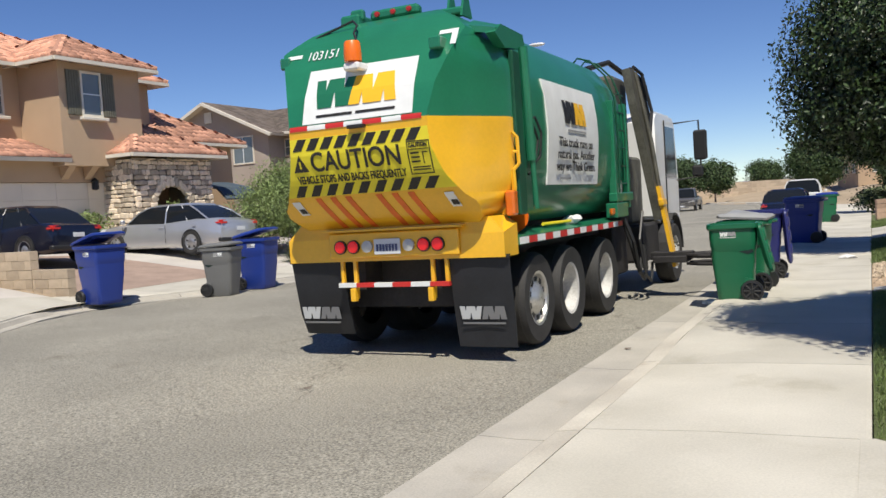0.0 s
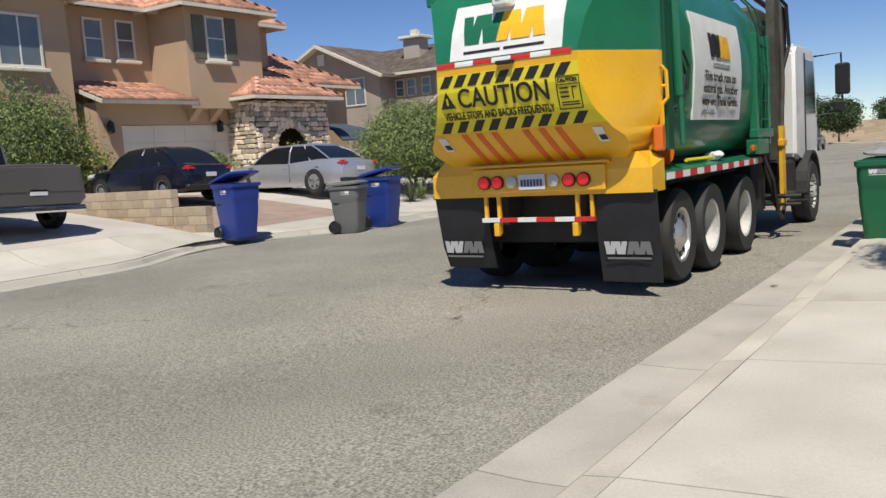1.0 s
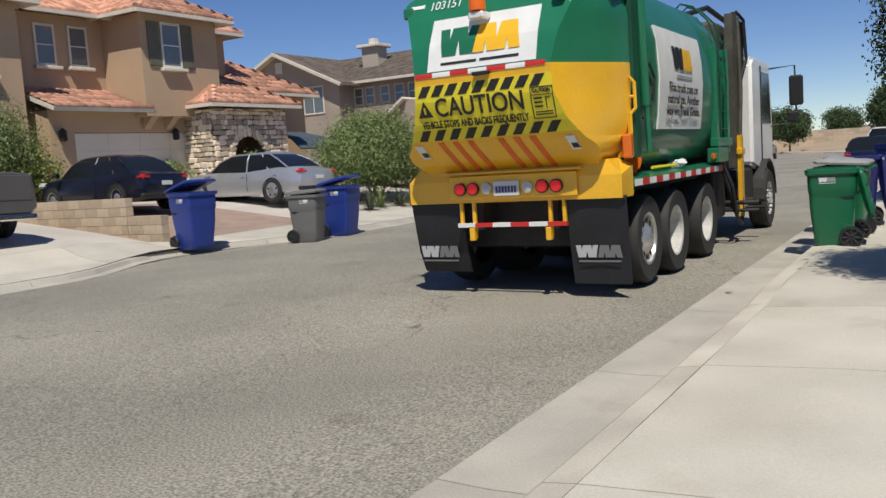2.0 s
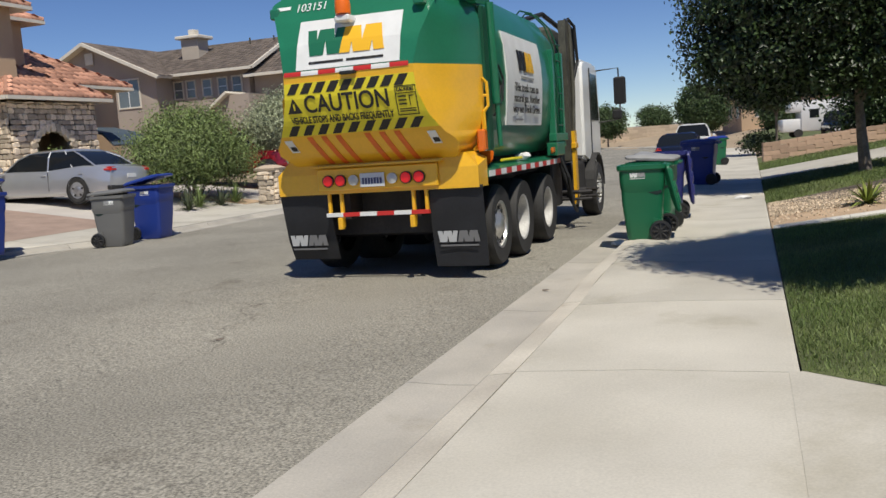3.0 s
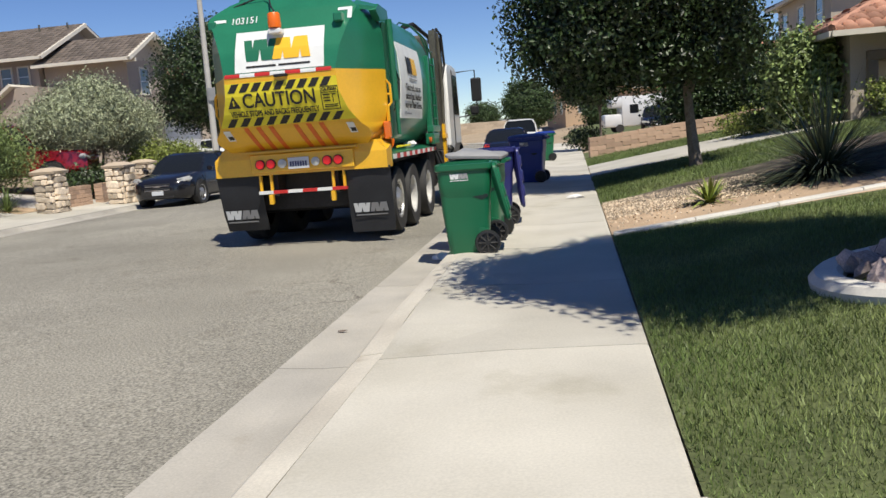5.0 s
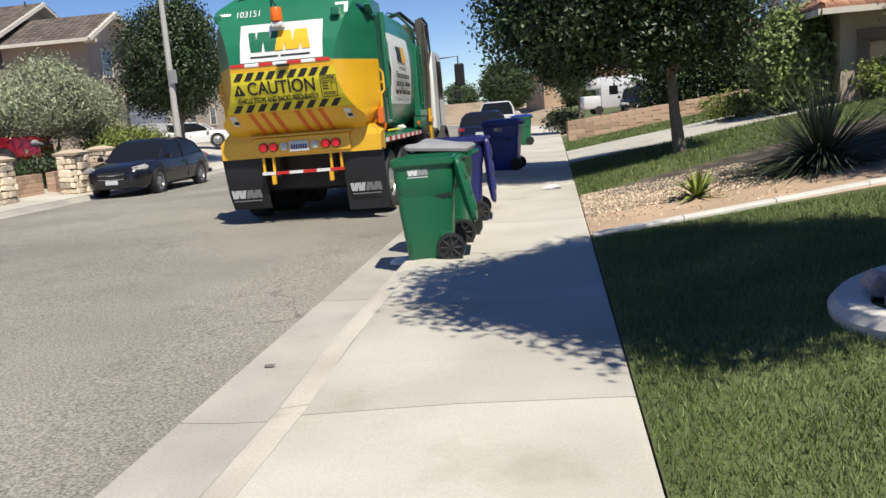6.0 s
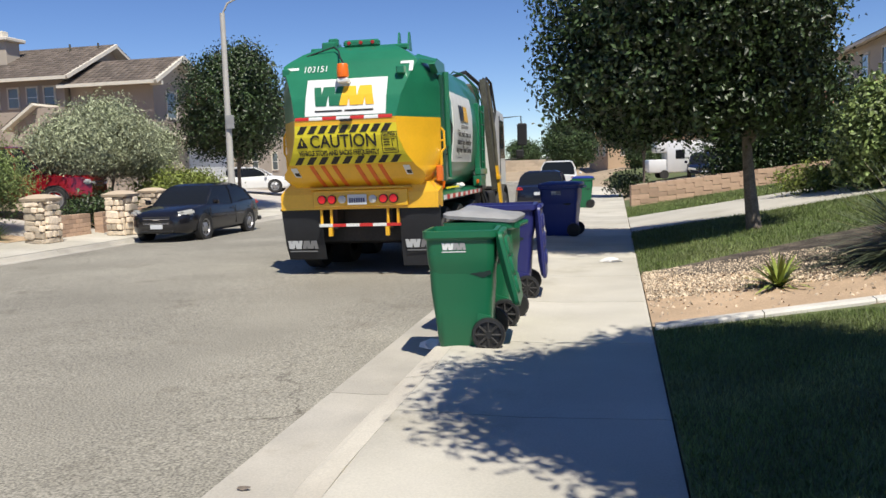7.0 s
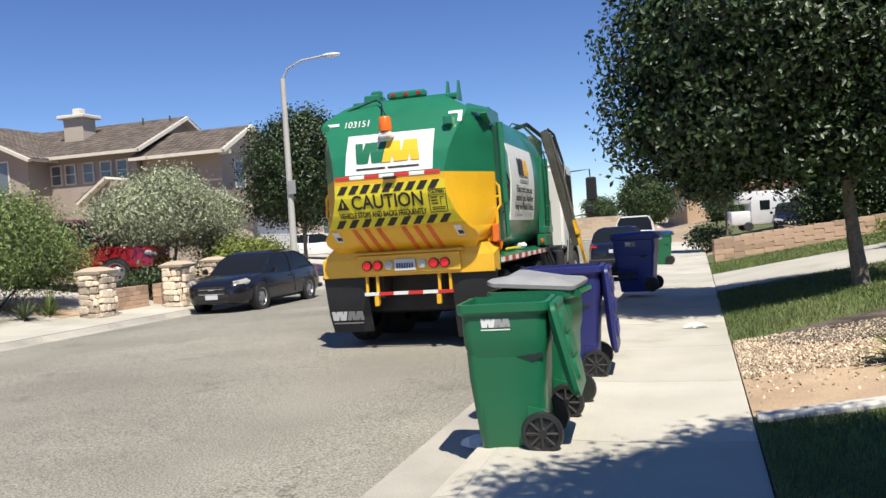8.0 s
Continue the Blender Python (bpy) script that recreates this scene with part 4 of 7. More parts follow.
# ---- wheeled bins ----
def rounded(hx, hy, r, z, n=4, cx=0.0, cy=0.0):
    pts = []
    for sx, sy, a0 in ((1, 1, 0), (-1, 1, 90), (-1, -1, 180), (1, -1, 270)):
        for k in range(n + 1):
            a = radians(a0 + 90 * k / n)
            pts.append((cx + sx * (hx - r) + r * math.cos(a), cy + sy * (hy - r) + r * math.sin(a), z))
    return pts


def wheeled_bin(name, m, body_mat, lid_mat, label, lid=0, h=1.02, group="wheeled bins at the kerb", w=0.62, d=0.70):
    """A tall wheeled bin: +x is its back (hinge and wheels). lid: degrees by which the lid is thrown open."""
    bin_ = thing(name, m, label, "bin", group)
    wx = d / 2 * 0.74
    bm = B()
    rings = []
    for k, z in ((0.72, 0.0), (0.75, 0.02), (0.81, 0.35 * h), (0.85, 0.58 * h), (0.88, 0.64 * h), (0.945, 0.72 * h), (0.96, 0.80 * h), (0.97, 0.94 * h), (0.97, h)):
        rings.append(rounded(d / 2 * k, w / 2 * k, 0.07, z, cx=0.06 * (1 - k)))
    inner = [rounded(d / 2 * 0.94, w / 2 * 0.94, 0.06, h), rounded(d / 2 * 0.88, w / 2 * 0.86, 0.06, 0.5 * h), rounded(d / 2 * 0.72, w / 2 * 0.7, 0.05, 0.06)]
    loft(bm, rings + inner)
    part("body", bm, body_mat, bin_, smooth=True)
    bm = B()
    loft(bm, [rounded(d / 2 * 1.0, w / 2 * 1.0, 0.07, h - 0.075), rounded(d / 2 * 1.05, w / 2 * 1.06, 0.07, h - 0.055), rounded(d / 2 * 1.05, w / 2 * 1.06, 0.07, h), rounded(d / 2 * 0.95, w / 2 * 0.95, 0.06, h + 0.003), rounded(d / 2 * 0.94, w / 2 * 0.94, 0.06, h - 0.05)], caps=False)
    part("rim", bm, body_mat, bin_, smooth=True)
    for s in (-1, 1):
        # dark piece on the side wall, painted as the shade of a grip notch
        bm = B()
        loft(bm, [[(x + 0.16, s * (w / 2 * k), z) for x, z in ((-0.08, h * 0.645), (0.03, h * 0.61), (0.10, h * 0.64), (0.09, h * 0.67))] for k in (0.80, 0.895)])
        part("grip_recess", bm, "recess_shade", bin_)
        bm = B()
        lathe(bm, [(0.03, -0.03), (0.135, -0.03), (0.145, 0.0), (0.135, 0.03), (0.11, 0.034), (0.10, 0.015), (0.04, 0.018), (0.03, 0.034), (0.0, 0.034)], 24, "y", wx, s * (w / 2 * 0.9), 0.14, caps=False)
        if s < 0:
            for v in bm.verts:
                v.co.y = -2 * (w / 2 * 0.9) - v.co.y
        wh = part("wheel", bm, "plastic_black", bin_, smooth=True)
        bm = B()
        for k in range(8):
            a = 2 * math.pi * k / 8
            p = Vector((wx, s * (w / 2 * 0.9 + 0.026), 0.14))
            q = Vector((math.cos(a), 0, math.sin(a)))
            tube(bm, [p + q * 0.03, p + q * 0.108], 0.011, 5)
        part("spoke_disc", bm, "rubber", wh)
        bm = B()
        prism(bm, [(wx - 0.13, 0.05), (wx + 0.03, 0.10), (wx + 0.02, 0.29), (wx - 0.09, 0.32)], "y", s * (w / 2 * 0.66), s * (w / 2 * 0.86))
        part("wheel_arch", bm, body_mat, bin_)
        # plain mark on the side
        bm = B()
        y = s * (w / 2 * 0.957)
        w_shape(bm, -0.15, h * 0.845, 0.10, 0.06, lambda x, z, i: (x, y + s * (0.004 + 0.0004 * i), z))
        box(bm, -0.15, 0.05, y - 0.005, y + 0.005, h * 0.825, h * 0.833)
        part("maker_mark", bm, "sticker_white", bin_)
        bm = B()
        w_shape(bm, -0.055, h * 0.845, 0.11, 0.06, lambda x, z, i: (x, y + s * (0.006 + 0.0004 * i), z), True)
        part("maker_mark", bm, "lid_grey", bin_)
    bm = B()
    tube(bm, [(d / 2 * 1.18, -w / 2 * 0.8, h - 0.03), (d / 2 * 1.18, w / 2 * 0.8, h - 0.03)], 0.018, 8)
    for y in (-0.8, -0.25, 0.25, 0.8):
        box(bm, d / 2 * 0.98, d / 2 * 1.2, w / 2 * y - 0.012, w / 2 * y + 0.012, h - 0.06, h - 0.01)
    part("handle", bm, body_mat, bin_)
    # lid, modelled closed about its hinge, then thrown back
    bm = B()
    loft(bm, [rounded(d / 2 * 1.07, w / 2 * 1.08, 0.07, 0.0, cx=-d / 2 * 1.12), rounded(d / 2 * 1.08, w / 2 * 1.09, 0.07, 0.03, cx=-d / 2 * 1.12), rounded(d / 2 * 0.98, w / 2 * 0.98, 0.07, 0.06, cx=-d / 2 * 1.12), rounded(d / 2 * 0.6, w / 2 * 0.6, 0.05, 0.082, cx=-d / 2 * 1.12),
              ], caps=True)
    if lid_mat == "lid_grey":
        for v in bm.verts:
            v.co.z += 0.022 * math.sin(v.co.x * 11 + v.co.y * 4) + 0.012 * math.sin(v.co.y * 17) - 0.02 * max(0, v.co.z - 0.03)
    ldo = part("lid", bm, lid_mat, bin_, smooth=True)
    ldo.matrix_basis = pose(d / 2 * 1.16, 0, h + 0.005, 0, lid, 0)
    for k in range(3):
        bm = B()
        cx = -d / 2 * (0.55 + 0.55 * k)
        loft(bm, [rounded(0.07, w * 0.30, 0.05, -0.02, cx=cx), rounded(0.085, w * 0.33, 0.05, 0.004, cx=cx)])
        if lid:
            part("lid_rib", bm, lid_mat, ldo)
        else:
            bm.free()
    return bin_


K = 0.115
wheeled_bin("wheeled_bin", pose(0.075, 12.17, K, 0, 0, 4), "bin_green", "bin_green", "green wheeled bin with its lid thrown back, on the kerb", 257, d=0.60)
wheeled_bin("wheeled_bin", pose(0.10, 13.20, K, 0, 0, -3), "bin_green", "lid_grey", "green wheeled bin with a warped grey lid, on the kerb", 4, h=1.02, d=0.66)
wheeled_bin("wheeled_bin", pose(0.06, 14.95, K, 0, 0, 3), "bin_navy", "bin_navy", "navy wheeled bin with its lid hanging open, on the kerb", 266, h=1.10, w=0.72, d=0.78)
BLUE_BIN = wheeled_bin("wheeled_bin", pose(0.22, 23.4, 0.13, 0, 0, -6), "bin_blue", "bin_blue", "blue wheeled bin with closed lid, gripped by the truck", 0, h=1.08, w=0.72, d=0.84)
wheeled_bin("wheeled_bin", pose(0.25, 35.0, 0.13, 0, 0, 0), "bin_green", "bin_blue", "green wheeled bin standing far along the kerb", 0)
wheeled_bin("wheeled_bin", pose(-12.0, 12.35, 0.10, 0, 0, 172), "bin_blue", "bin_blue", "blue wheeled bin with its lid propped ajar across the street", 14, h=1.16, w=0.72, d=0.76)
wheeled_bin("wheeled_bin", pose(-10.62, 14.32, 0.012, 0, 0, 195), "bin_grey", "bin_grey", "grey wheeled bin with closed lid across the street", 3, h=1.02)
wheeled_bin("wheeled_bin", pose(-10.72, 15.62, 0.012, 0, 0, 188), "bin_blue", "bin_blue", "blue wheeled bin with its lid ajar across the street", 12, h=1.14, w=0.72, d=0.76)


# ---- leaves, blades and stones by the thousand ----
def soup(name, verts, faces, material, parent=None, label="", kind=""):
    """One mesh from many alike small pieces: verts (n, k, 3), faces as tuples into k."""
    n, k = verts.shape[:2]
    me = bpy.data.meshes.new(name)
    flat = np.array([i for f in faces for i in f])
    sizes = [len(f) for f in faces]
    loops = (np.arange(n)[:, None] * k + flat[None, :]).ravel()
    me.vertices.add(n * k)
    me.vertices.foreach_set("co", verts.reshape(-1).astype(np.float32))
    me.loops.add(len(loops))
    me.loops.foreach_set("vertex_index", loops.astype(np.int32))
    per = np.tile(np.array(sizes), n)
    me.polygons.add(len(per))
    me.polygons.foreach_set("loop_start", np.concatenate([[0], np.cumsum(per)[:-1]]).astype(np.int32))
    me.polygons.foreach_set("loop_total", per.astype(np.int32))
    me.update(calc_edges=True)
    me.validate()
    me.materials.append(M[material])
    ob = new(name, me)
    if parent is not None:
        ob.parent = parent
    return tagged(ob, label, kind=kind)


def unit(v):
    return v / np.maximum(1e-9, np.linalg.norm(v, axis=-1, keepdims=True))


def leaf_cloud(seed, blobs, count, size, spread=0.35, narrow=0.5, droop=0.0):
    """Leaf pieces in clumps; blobs: (x, y, z, rx, ry, rz). Each leaf is folded along its rib."""
    g = np.random.default_rng(seed)
    blobs = np.array(blobs, float)
    vol = blobs[:, 3] * blobs[:, 4] * blobs[:, 5]
    clumps = max(20, count // 28)
    pick = g.choice(len(blobs), clumps, p=vol / vol.sum())
    d = unit(g.normal(size=(clumps, 3)))
    r = g.uniform(0.05, 1.0, (clumps, 1)) ** 0.40
    r *= 1 + 0.16 * np.sin(d[:, :1] * 5 + seed) * np.cos(d[:, 1:2] * 4 + 1.3 * seed)
    cen = blobs[pick, :3] + d * r * blobs[pick, 3:]
    of = g.integers(0, clumps, count)
    p = cen[of] + g.normal(size=(count, 3)) * spread * np.array([1, 1, 0.75])
    out = unit(d[of] + g.normal(size=(count, 3)) * 0.8)
    along = unit(np.cross(out, g.normal(size=(count, 3))) - np.array([0, 0, droop]))
    side = unit(np.cross(out, along))
    s = size * g.uniform(0.65, 1.25, (count, 1))
    nrm = out * s * 0.14
    return np.stack([p, p + along * s * 0.5 + side * s * narrow * 0.5 + nrm, p + along * s, p + along * s * 0.5 - side * s * narrow * 0.5 + nrm], 1)


LEAF = [(0, 1, 2), (0, 2, 3)]


def tree(name, x, y, z, height, blobs, count, size, leaf, label, category="tree", trunk_r=0.12, fork=1.7, seed=1, spread=0.3, limbs=9, lean=(0, 0), narrow=0.55, stems=1, droop=0.0):
    """A tree with a tapered trunk, limbs that reach into the crown, and a crown of leaves. Blobs are relative to its foot."""
    t = thing(name, pose(x, y, z), label, category)
    r = random.Random(seed)
    bm = B()
    for k in range(stems):
        ox, oy = (0, 0) if stems == 1 else (r.uniform(-0.3, 0.3), r.uniform(-0.3, 0.3))
        top = (lean[0] + ox * 3, lean[1] + oy * 3, height * 0.8)
        tube(bm, [(ox * 0.4, oy * 0.4, -0.1), (ox * 0.5 + lean[0] * 0.02, oy * 0.5, 0.12), (ox + lean[0] * 0.3, oy + lean[1] * 0.3, fork * 0.5), (ox * 1.5 + lean[0] * 0.55, oy * 1.5 + lean[1] * 0.55, fork), (ox * 2 + lean[0] * 0.8, oy * 2 + lean[1] * 0.8, (fork + height * 0.8) / 2), top], trunk_r, 10, trunk_r * 0.2)
        bm.verts.ensure_lookup_table()
    part("trunk", bm, "bark", t, smooth=True)
    for k in range(limbs):
        b = blobs[k % len(blobs)]
        a = 2 * math.pi * k / limbs + r.uniform(-0.3, 0.3)
        z0 = fork + (height * 0.7 - fork) * (k / limbs) * 0.8
        f = z0 / (height * 0.8)
        e = (b[0] + b[3] * 0.75 * math.cos(a), b[1] + b[4] * 0.75 * math.sin(a), max(z0 + 0.3, b[2] + b[5] * r.uniform(-0.4, 0.5)))
        s = (lean[0] * f, lean[1] * f, z0)
        mid = [s[i] + (e[i] - s[i]) * 0.5 + (0.15 if i == 2 else r.uniform(-0.1, 0.1)) for i in range(3)]
        bm = B()
        tube(bm, [s, mid, e], trunk_r * 0.4, 6, trunk_r * 0.08)
        part("limb", bm, "bark", t, smooth=True)
    soup("crown", leaf_cloud(seed, blobs, count, size, spread, narrow, droop), LEAF, leaf, t)
    return t


def bush(name, x, y, z, blobs, count, size, leaf, label, seed, spread=0.2, narrow=0.5, category="bush"):
    t = thing(name, pose(x, y, z), label, category)
    r = random.Random(seed)
    for k in range(7):
        b = blobs[k % len(blobs)]
        bm = B()
        tube(bm, [(r.uniform(-0.1, 0.1), r.uniform(-0.1, 0.1), -0.05), (b[0] * 0.5, b[1] * 0.5, b[2] * 0.5), (b[0] + r.uniform(-0.4, 0.4) * b[3], b[1] + r.uniform(-0.4, 0.4) * b[4], b[2])], 0.03, 5, 0.008)
        part("stem", bm, "bark", t)
    soup("foliage", leaf_cloud(seed, blobs, count, size, spread, narrow), LEAF, leaf, t)
    return t


def tuft(name, x, y, z, blades, length, width, leaf, label, seed, up=0.5, category="plant"):
    """A rosette of narrow arching blades."""
    g = np.random.default_rng(seed)
    t = thing(name, pose(x, y, z), label, category)
    a = g.uniform(0, 2 * np.pi, blades)
    el = np.arcsin(np.clip(g.normal(up, 0.33, blades), 0.02, 0.98))
    L = length * g.uniform(0.6, 1.1, blades)
    d = np.stack([np.cos(a) * np.cos(el), np.sin(a) * np.cos(el), np.sin(el)], 1)
    side = np.stack([-np.sin(a), np.cos(a), a * 0], 1) * width
    vs = []
    for f, w in ((0, 0.6), (0.35, 1.0), (0.7, 0.7), (1.0, 0.08)):
        p = d * (L * f)[:, None] - np.array([0, 0, 1]) * (0.35 * L * f * f * np.cos(el))[:, None]
        vs += [p - side * w, p + side * w]
    vs = np.stack(vs, 1)
    faces = [(0, 1, 3, 2), (2, 3, 5, 4), (4, 5, 7, 6)]
    dry = g.uniform(0, 1, blades) < (0.05 if blades > 500 else 0.0)
    high = el > np.median(el)
    soup("upright_leaves", vs[high & ~dry], faces, leaf, t)
    soup("arching_leaves", vs[~high & ~dry], faces, leaf, t)
    if dry.any():
        soup("dry_leaves", vs[dry], faces, "straw", t, "pale dry leaves")
    return t


# ---- houses ----
def roof_tiles(parent, e0, e1, r1, r0, material, tw=0.30, course=0.40, barrel=0.07, seed=0):
    """Tiles laid in courses on the plane e0-e1 (eave) to r0-r1 (ridge), each a piece of its own shape."""
    e0, e1, r1, r0 = (np.array(v, float) for v in (e0, e1, r1, r0))
    u = unit(e1 - e0)
    up = (r0 + r1) / 2 - (e0 + e1) / 2
    v = unit(up - u * up.dot(u))
    n = np.cross(u, v)
    if n[2] < 0:
        n = -n
    rise = up.dot(v)
    rows = max(1, round(rise / course))
    g = np.random.default_rng(seed)
    out = []
    for j in range(rows):
        f0, f1 = j / rows, (j + 1) / rows
        a0, b0 = e0 + (r0 - e0) * f0, e1 + (r1 - e1) * f0
        lo, hi = (a0 - e0).dot(u), (b0 - e0).dot(u)
        c = max(1, round((hi - lo) / tw))
        w = (hi - lo) / c
        for i in range(c):
            base = e0 + u * (lo + i * w) + v * (rise * f0) + n * 0.03
            st = 0.035 + g.uniform(-0.008, 0.008)
            tv = v * (rise / rows * 1.06)
            if barrel:
                prof = [(0.0, 0), (0.22, 0.75), (0.5, 1.0), (0.78, 0.75), (0.98, 0)]
                front = [base + u * w * q + n * (st + barrel * h) for q, h in prof]
                back = [base + tv + u * w * q + n * (barrel * h) for q, h in prof]
            else:
                front = [base + u * w * q + n * (st - 0.05 * k) for q, k in ((0.0, 1), (0.01, 0), (0.5, 0), (0.99, 0), (0.995, 1))]
                back = [base + tv + u * w * q + n * (0.0 - 0.03 * k) for q, k in ((0.0, 1), (0.01, 0), (0.5, 0), (0.99, 0), (0.995, 1))]
            out.append(front + back + [base - n * 0.02, base + u * w - n * 0.02])
    faces = [(0, 1, 6, 5), (1, 2, 7, 6), (2, 3, 8, 7), (3, 4, 9, 8), (10, 11, 4, 3, 2, 1, 0)]
    soup("roof_tile_course", np.array(out), faces, material, parent, kind="stuff")
    bm = B()
    loft(bm, [[tuple(p) for p in (e0, e1, r1, r0)], [tuple(p - n * 0.14) for p in (e0, e1, r1, r0)]])
    part("roof_deck", bm, "trim", parent)


def wall_block(parent, x0, x1, y0, y1, z0, z1, material, name="wall"):
    bm = B()
    box(bm, x0, x1, y0, y1, z0, z1)
    return part(name, bm, material, parent)


def house_window(parent, at, w, h, shutters=False, sill=True, panes=2, frame_mat="trim"):
    """A window set on a wall; at is the pose of its centre, with -y looking out."""
    win = new("window")
    win.parent = parent
    win.matrix_basis = at
    bm = B()
    f = 0.09
    box(bm, -w / 2 - f, w / 2 + f, -0.06, 0.05, h / 2, h / 2 + f, 0.01)
    box(bm, -w / 2 - f, w / 2 + f, -0.06, 0.05, -h / 2 - f, -h / 2, 0.01)
    for s in (-1, 1):
        box(bm, s * (w / 2 + f / 2) - f / 2, s * (w / 2 + f / 2) + f / 2, -0.06, 0.05, -h / 2 + 0.002, h / 2 - 0.002, 0.01)
    part("frame", bm, frame_mat, win)
    bm = B()
    if panes == 2:
        box(bm, -w / 2 + 0.002, w / 2 - 0.002, -0.045, -0.026, -0.02, 0.02)
    else:
        box(bm, -0.025, 0.025, -0.045, -0.026, -h / 2 + 0.002, h / 2 - 0.002)
    part("glazing_bar", bm, "white_paint", win)
    for k in range(2):
        bm = B()
        if panes == 2:
            box(bm, -w / 2, w / 2, -0.025, -0.006, (-h / 2, 0.021)[k], (-0.021, h / 2)[k])
        else:
            box(bm, (-w / 2, 0.026)[k], (-0.026, w / 2)[k], -0.025, -0.006, -h / 2, h / 2)
        part("pane", bm, "glass", win)
    if sill:
        bm = B()
        box(bm, -w / 2 - 0.2, w / 2 + 0.2, -0.22, 0.0, -h / 2 - 0.22, -h / 2 - 0.10, 0.02)
        part("sill", bm, "trim", win)
    if shutters:
        for s in (-1, 1):
            bm = B()
            c = s * (w / 2 + 0.40)
            box(bm, c - 0.27, c + 0.27, -0.05, 0.0, -h / 2 - 0.05, h / 2 + 0.08, 0.01)
            for k in range(5):
                box(bm, c - 0.26 + k * 0.105, c - 0.26 + k * 0.105 + 0.085, -0.065, -0.05, -h / 2 - 0.03, h / 2 + 0.06)
            part("shutter", bm, "shutter", win)
    return win


EAST, SOUTH = 90, 0      # turns that make a window look to +x, to -y


def stone_face(parent, origin, u, n, width, height, seed, hole=None, material="stone"):
    """Rubble stones on an upright face from origin along u; hole: (centre, half width, spring height) of an arch."""
    r = random.Random(seed)
    meshes = []
    for k in range(4):
        bm = B()
        bmesh.ops.create_cube(bm, size=1)
        bmesh.ops.bevel(bm, geom=bm.edges[:], offset=0.16, segments=1, affect="EDGES")
        for v in bm.verts:
            v.co += Vector((r.uniform(-1, 1), r.uniform(-1, 1), r.uniform(-1, 1))) * 0.06
        meshes.append(mesh_of("stone", bm, material))
    u, n = Vector(u), Vector(n)
    z = 0.0
    while z < height - 0.05:
        h = min(r.uniform(0.12, 0.22), height - z)
        x = 0.0
        while x < width - 0.04:
            w = min(r.choice((0.16, 0.22, 0.3, 0.42)) * r.uniform(0.85, 1.15), width - x)
            c = x + w / 2
            inside = hole and abs(c - hole[0]) < math.sqrt(max(0, hole[1] ** 2 - max(0, z + h / 2 - hole[2]) ** 2)) + w * 0.3 and z < hole[2] + hole[1]
            if not inside:
                m = Matrix((( *u, 0), (*n, 0), (0, 0, 1, 0), (0, 0, 0, 1))).transposed()
                m.translation = Vector(origin) + u * c + Vector((0, 0, z + h / 2)) + n * r.uniform(0.0, 0.06)
                shared("stone", meshes[r.randrange(4)], m @ Matrix.Rotation(r.uniform(-0.12, 0.12), 4, "Y") @ Matrix.Diagonal((w - 0.01, 0.12, (h - 0.01) * r.uniform(0.8, 1.12), 1)), parent)
            x += w
        z += h


def hip(parent, x0, x1, y0, y1, z, rise, material, barrel, over=0.45, tw=0.3, inset=None, sides="nesw"):
    """A hip roof over a block, its ridge along the longer side."""
    x0, x1, y0, y1 = x0 - over, x1 + over, y0 - over, y1 + over
    w, d = x1 - x0, y1 - y0
    if d >= w:
        k = w / 2 if inset is None else inset
        a, b = (x0 + w / 2, y0 + k, z + rise), (x0 + w / 2, y1 - k, z + rise)
    else:
        k = d / 2 if inset is None else inset
        a, b = (x0 + k, y0 + d / 2, z + rise), (x1 - k, y0 + d / 2, z + rise)
    c00, c10, c11, c01 = (x0, y0, z), (x1, y0, z), (x1, y1, z), (x0, y1, z)
    if d >= w:
        quads = {"e": (c10, c11, b, a), "w": (c01, c00, a, b), "s": (c00, c10, a, a), "n": (c11, c01, b, b)}
    else:
        quads = {"s": (c00, c10, b, a), "n": (c11, c01, a, b), "w": (c01, c00, a, a), "e": (c10, c11, b, b)}
    for i, s in enumerate(sides):
        roof_tiles(parent, *quads[s], material, tw, 0.40, barrel, i)
    bm = B()
    for p, q in ((c00, c10), (c10, c11), (c11, c01), (c01, c00)):
        tube(bm, [(p[0], p[1], p[2] - 0.06), (q[0], q[1], q[2] - 0.06)], 0.09, 4)
    part("fascia", bm, "trim", parent)
    bm = B()
    for p, q in ((c00, a), (c10, a if d >= w else b), (c11, b), (c01, b if d >= w else a), (a, b)):
        tube(bm, [(p[0], p[1], p[2] + 0.06), (q[0], q[1], q[2] + 0.06)], 0.10, 6)
    part("ridge_cap", bm, material, parent)


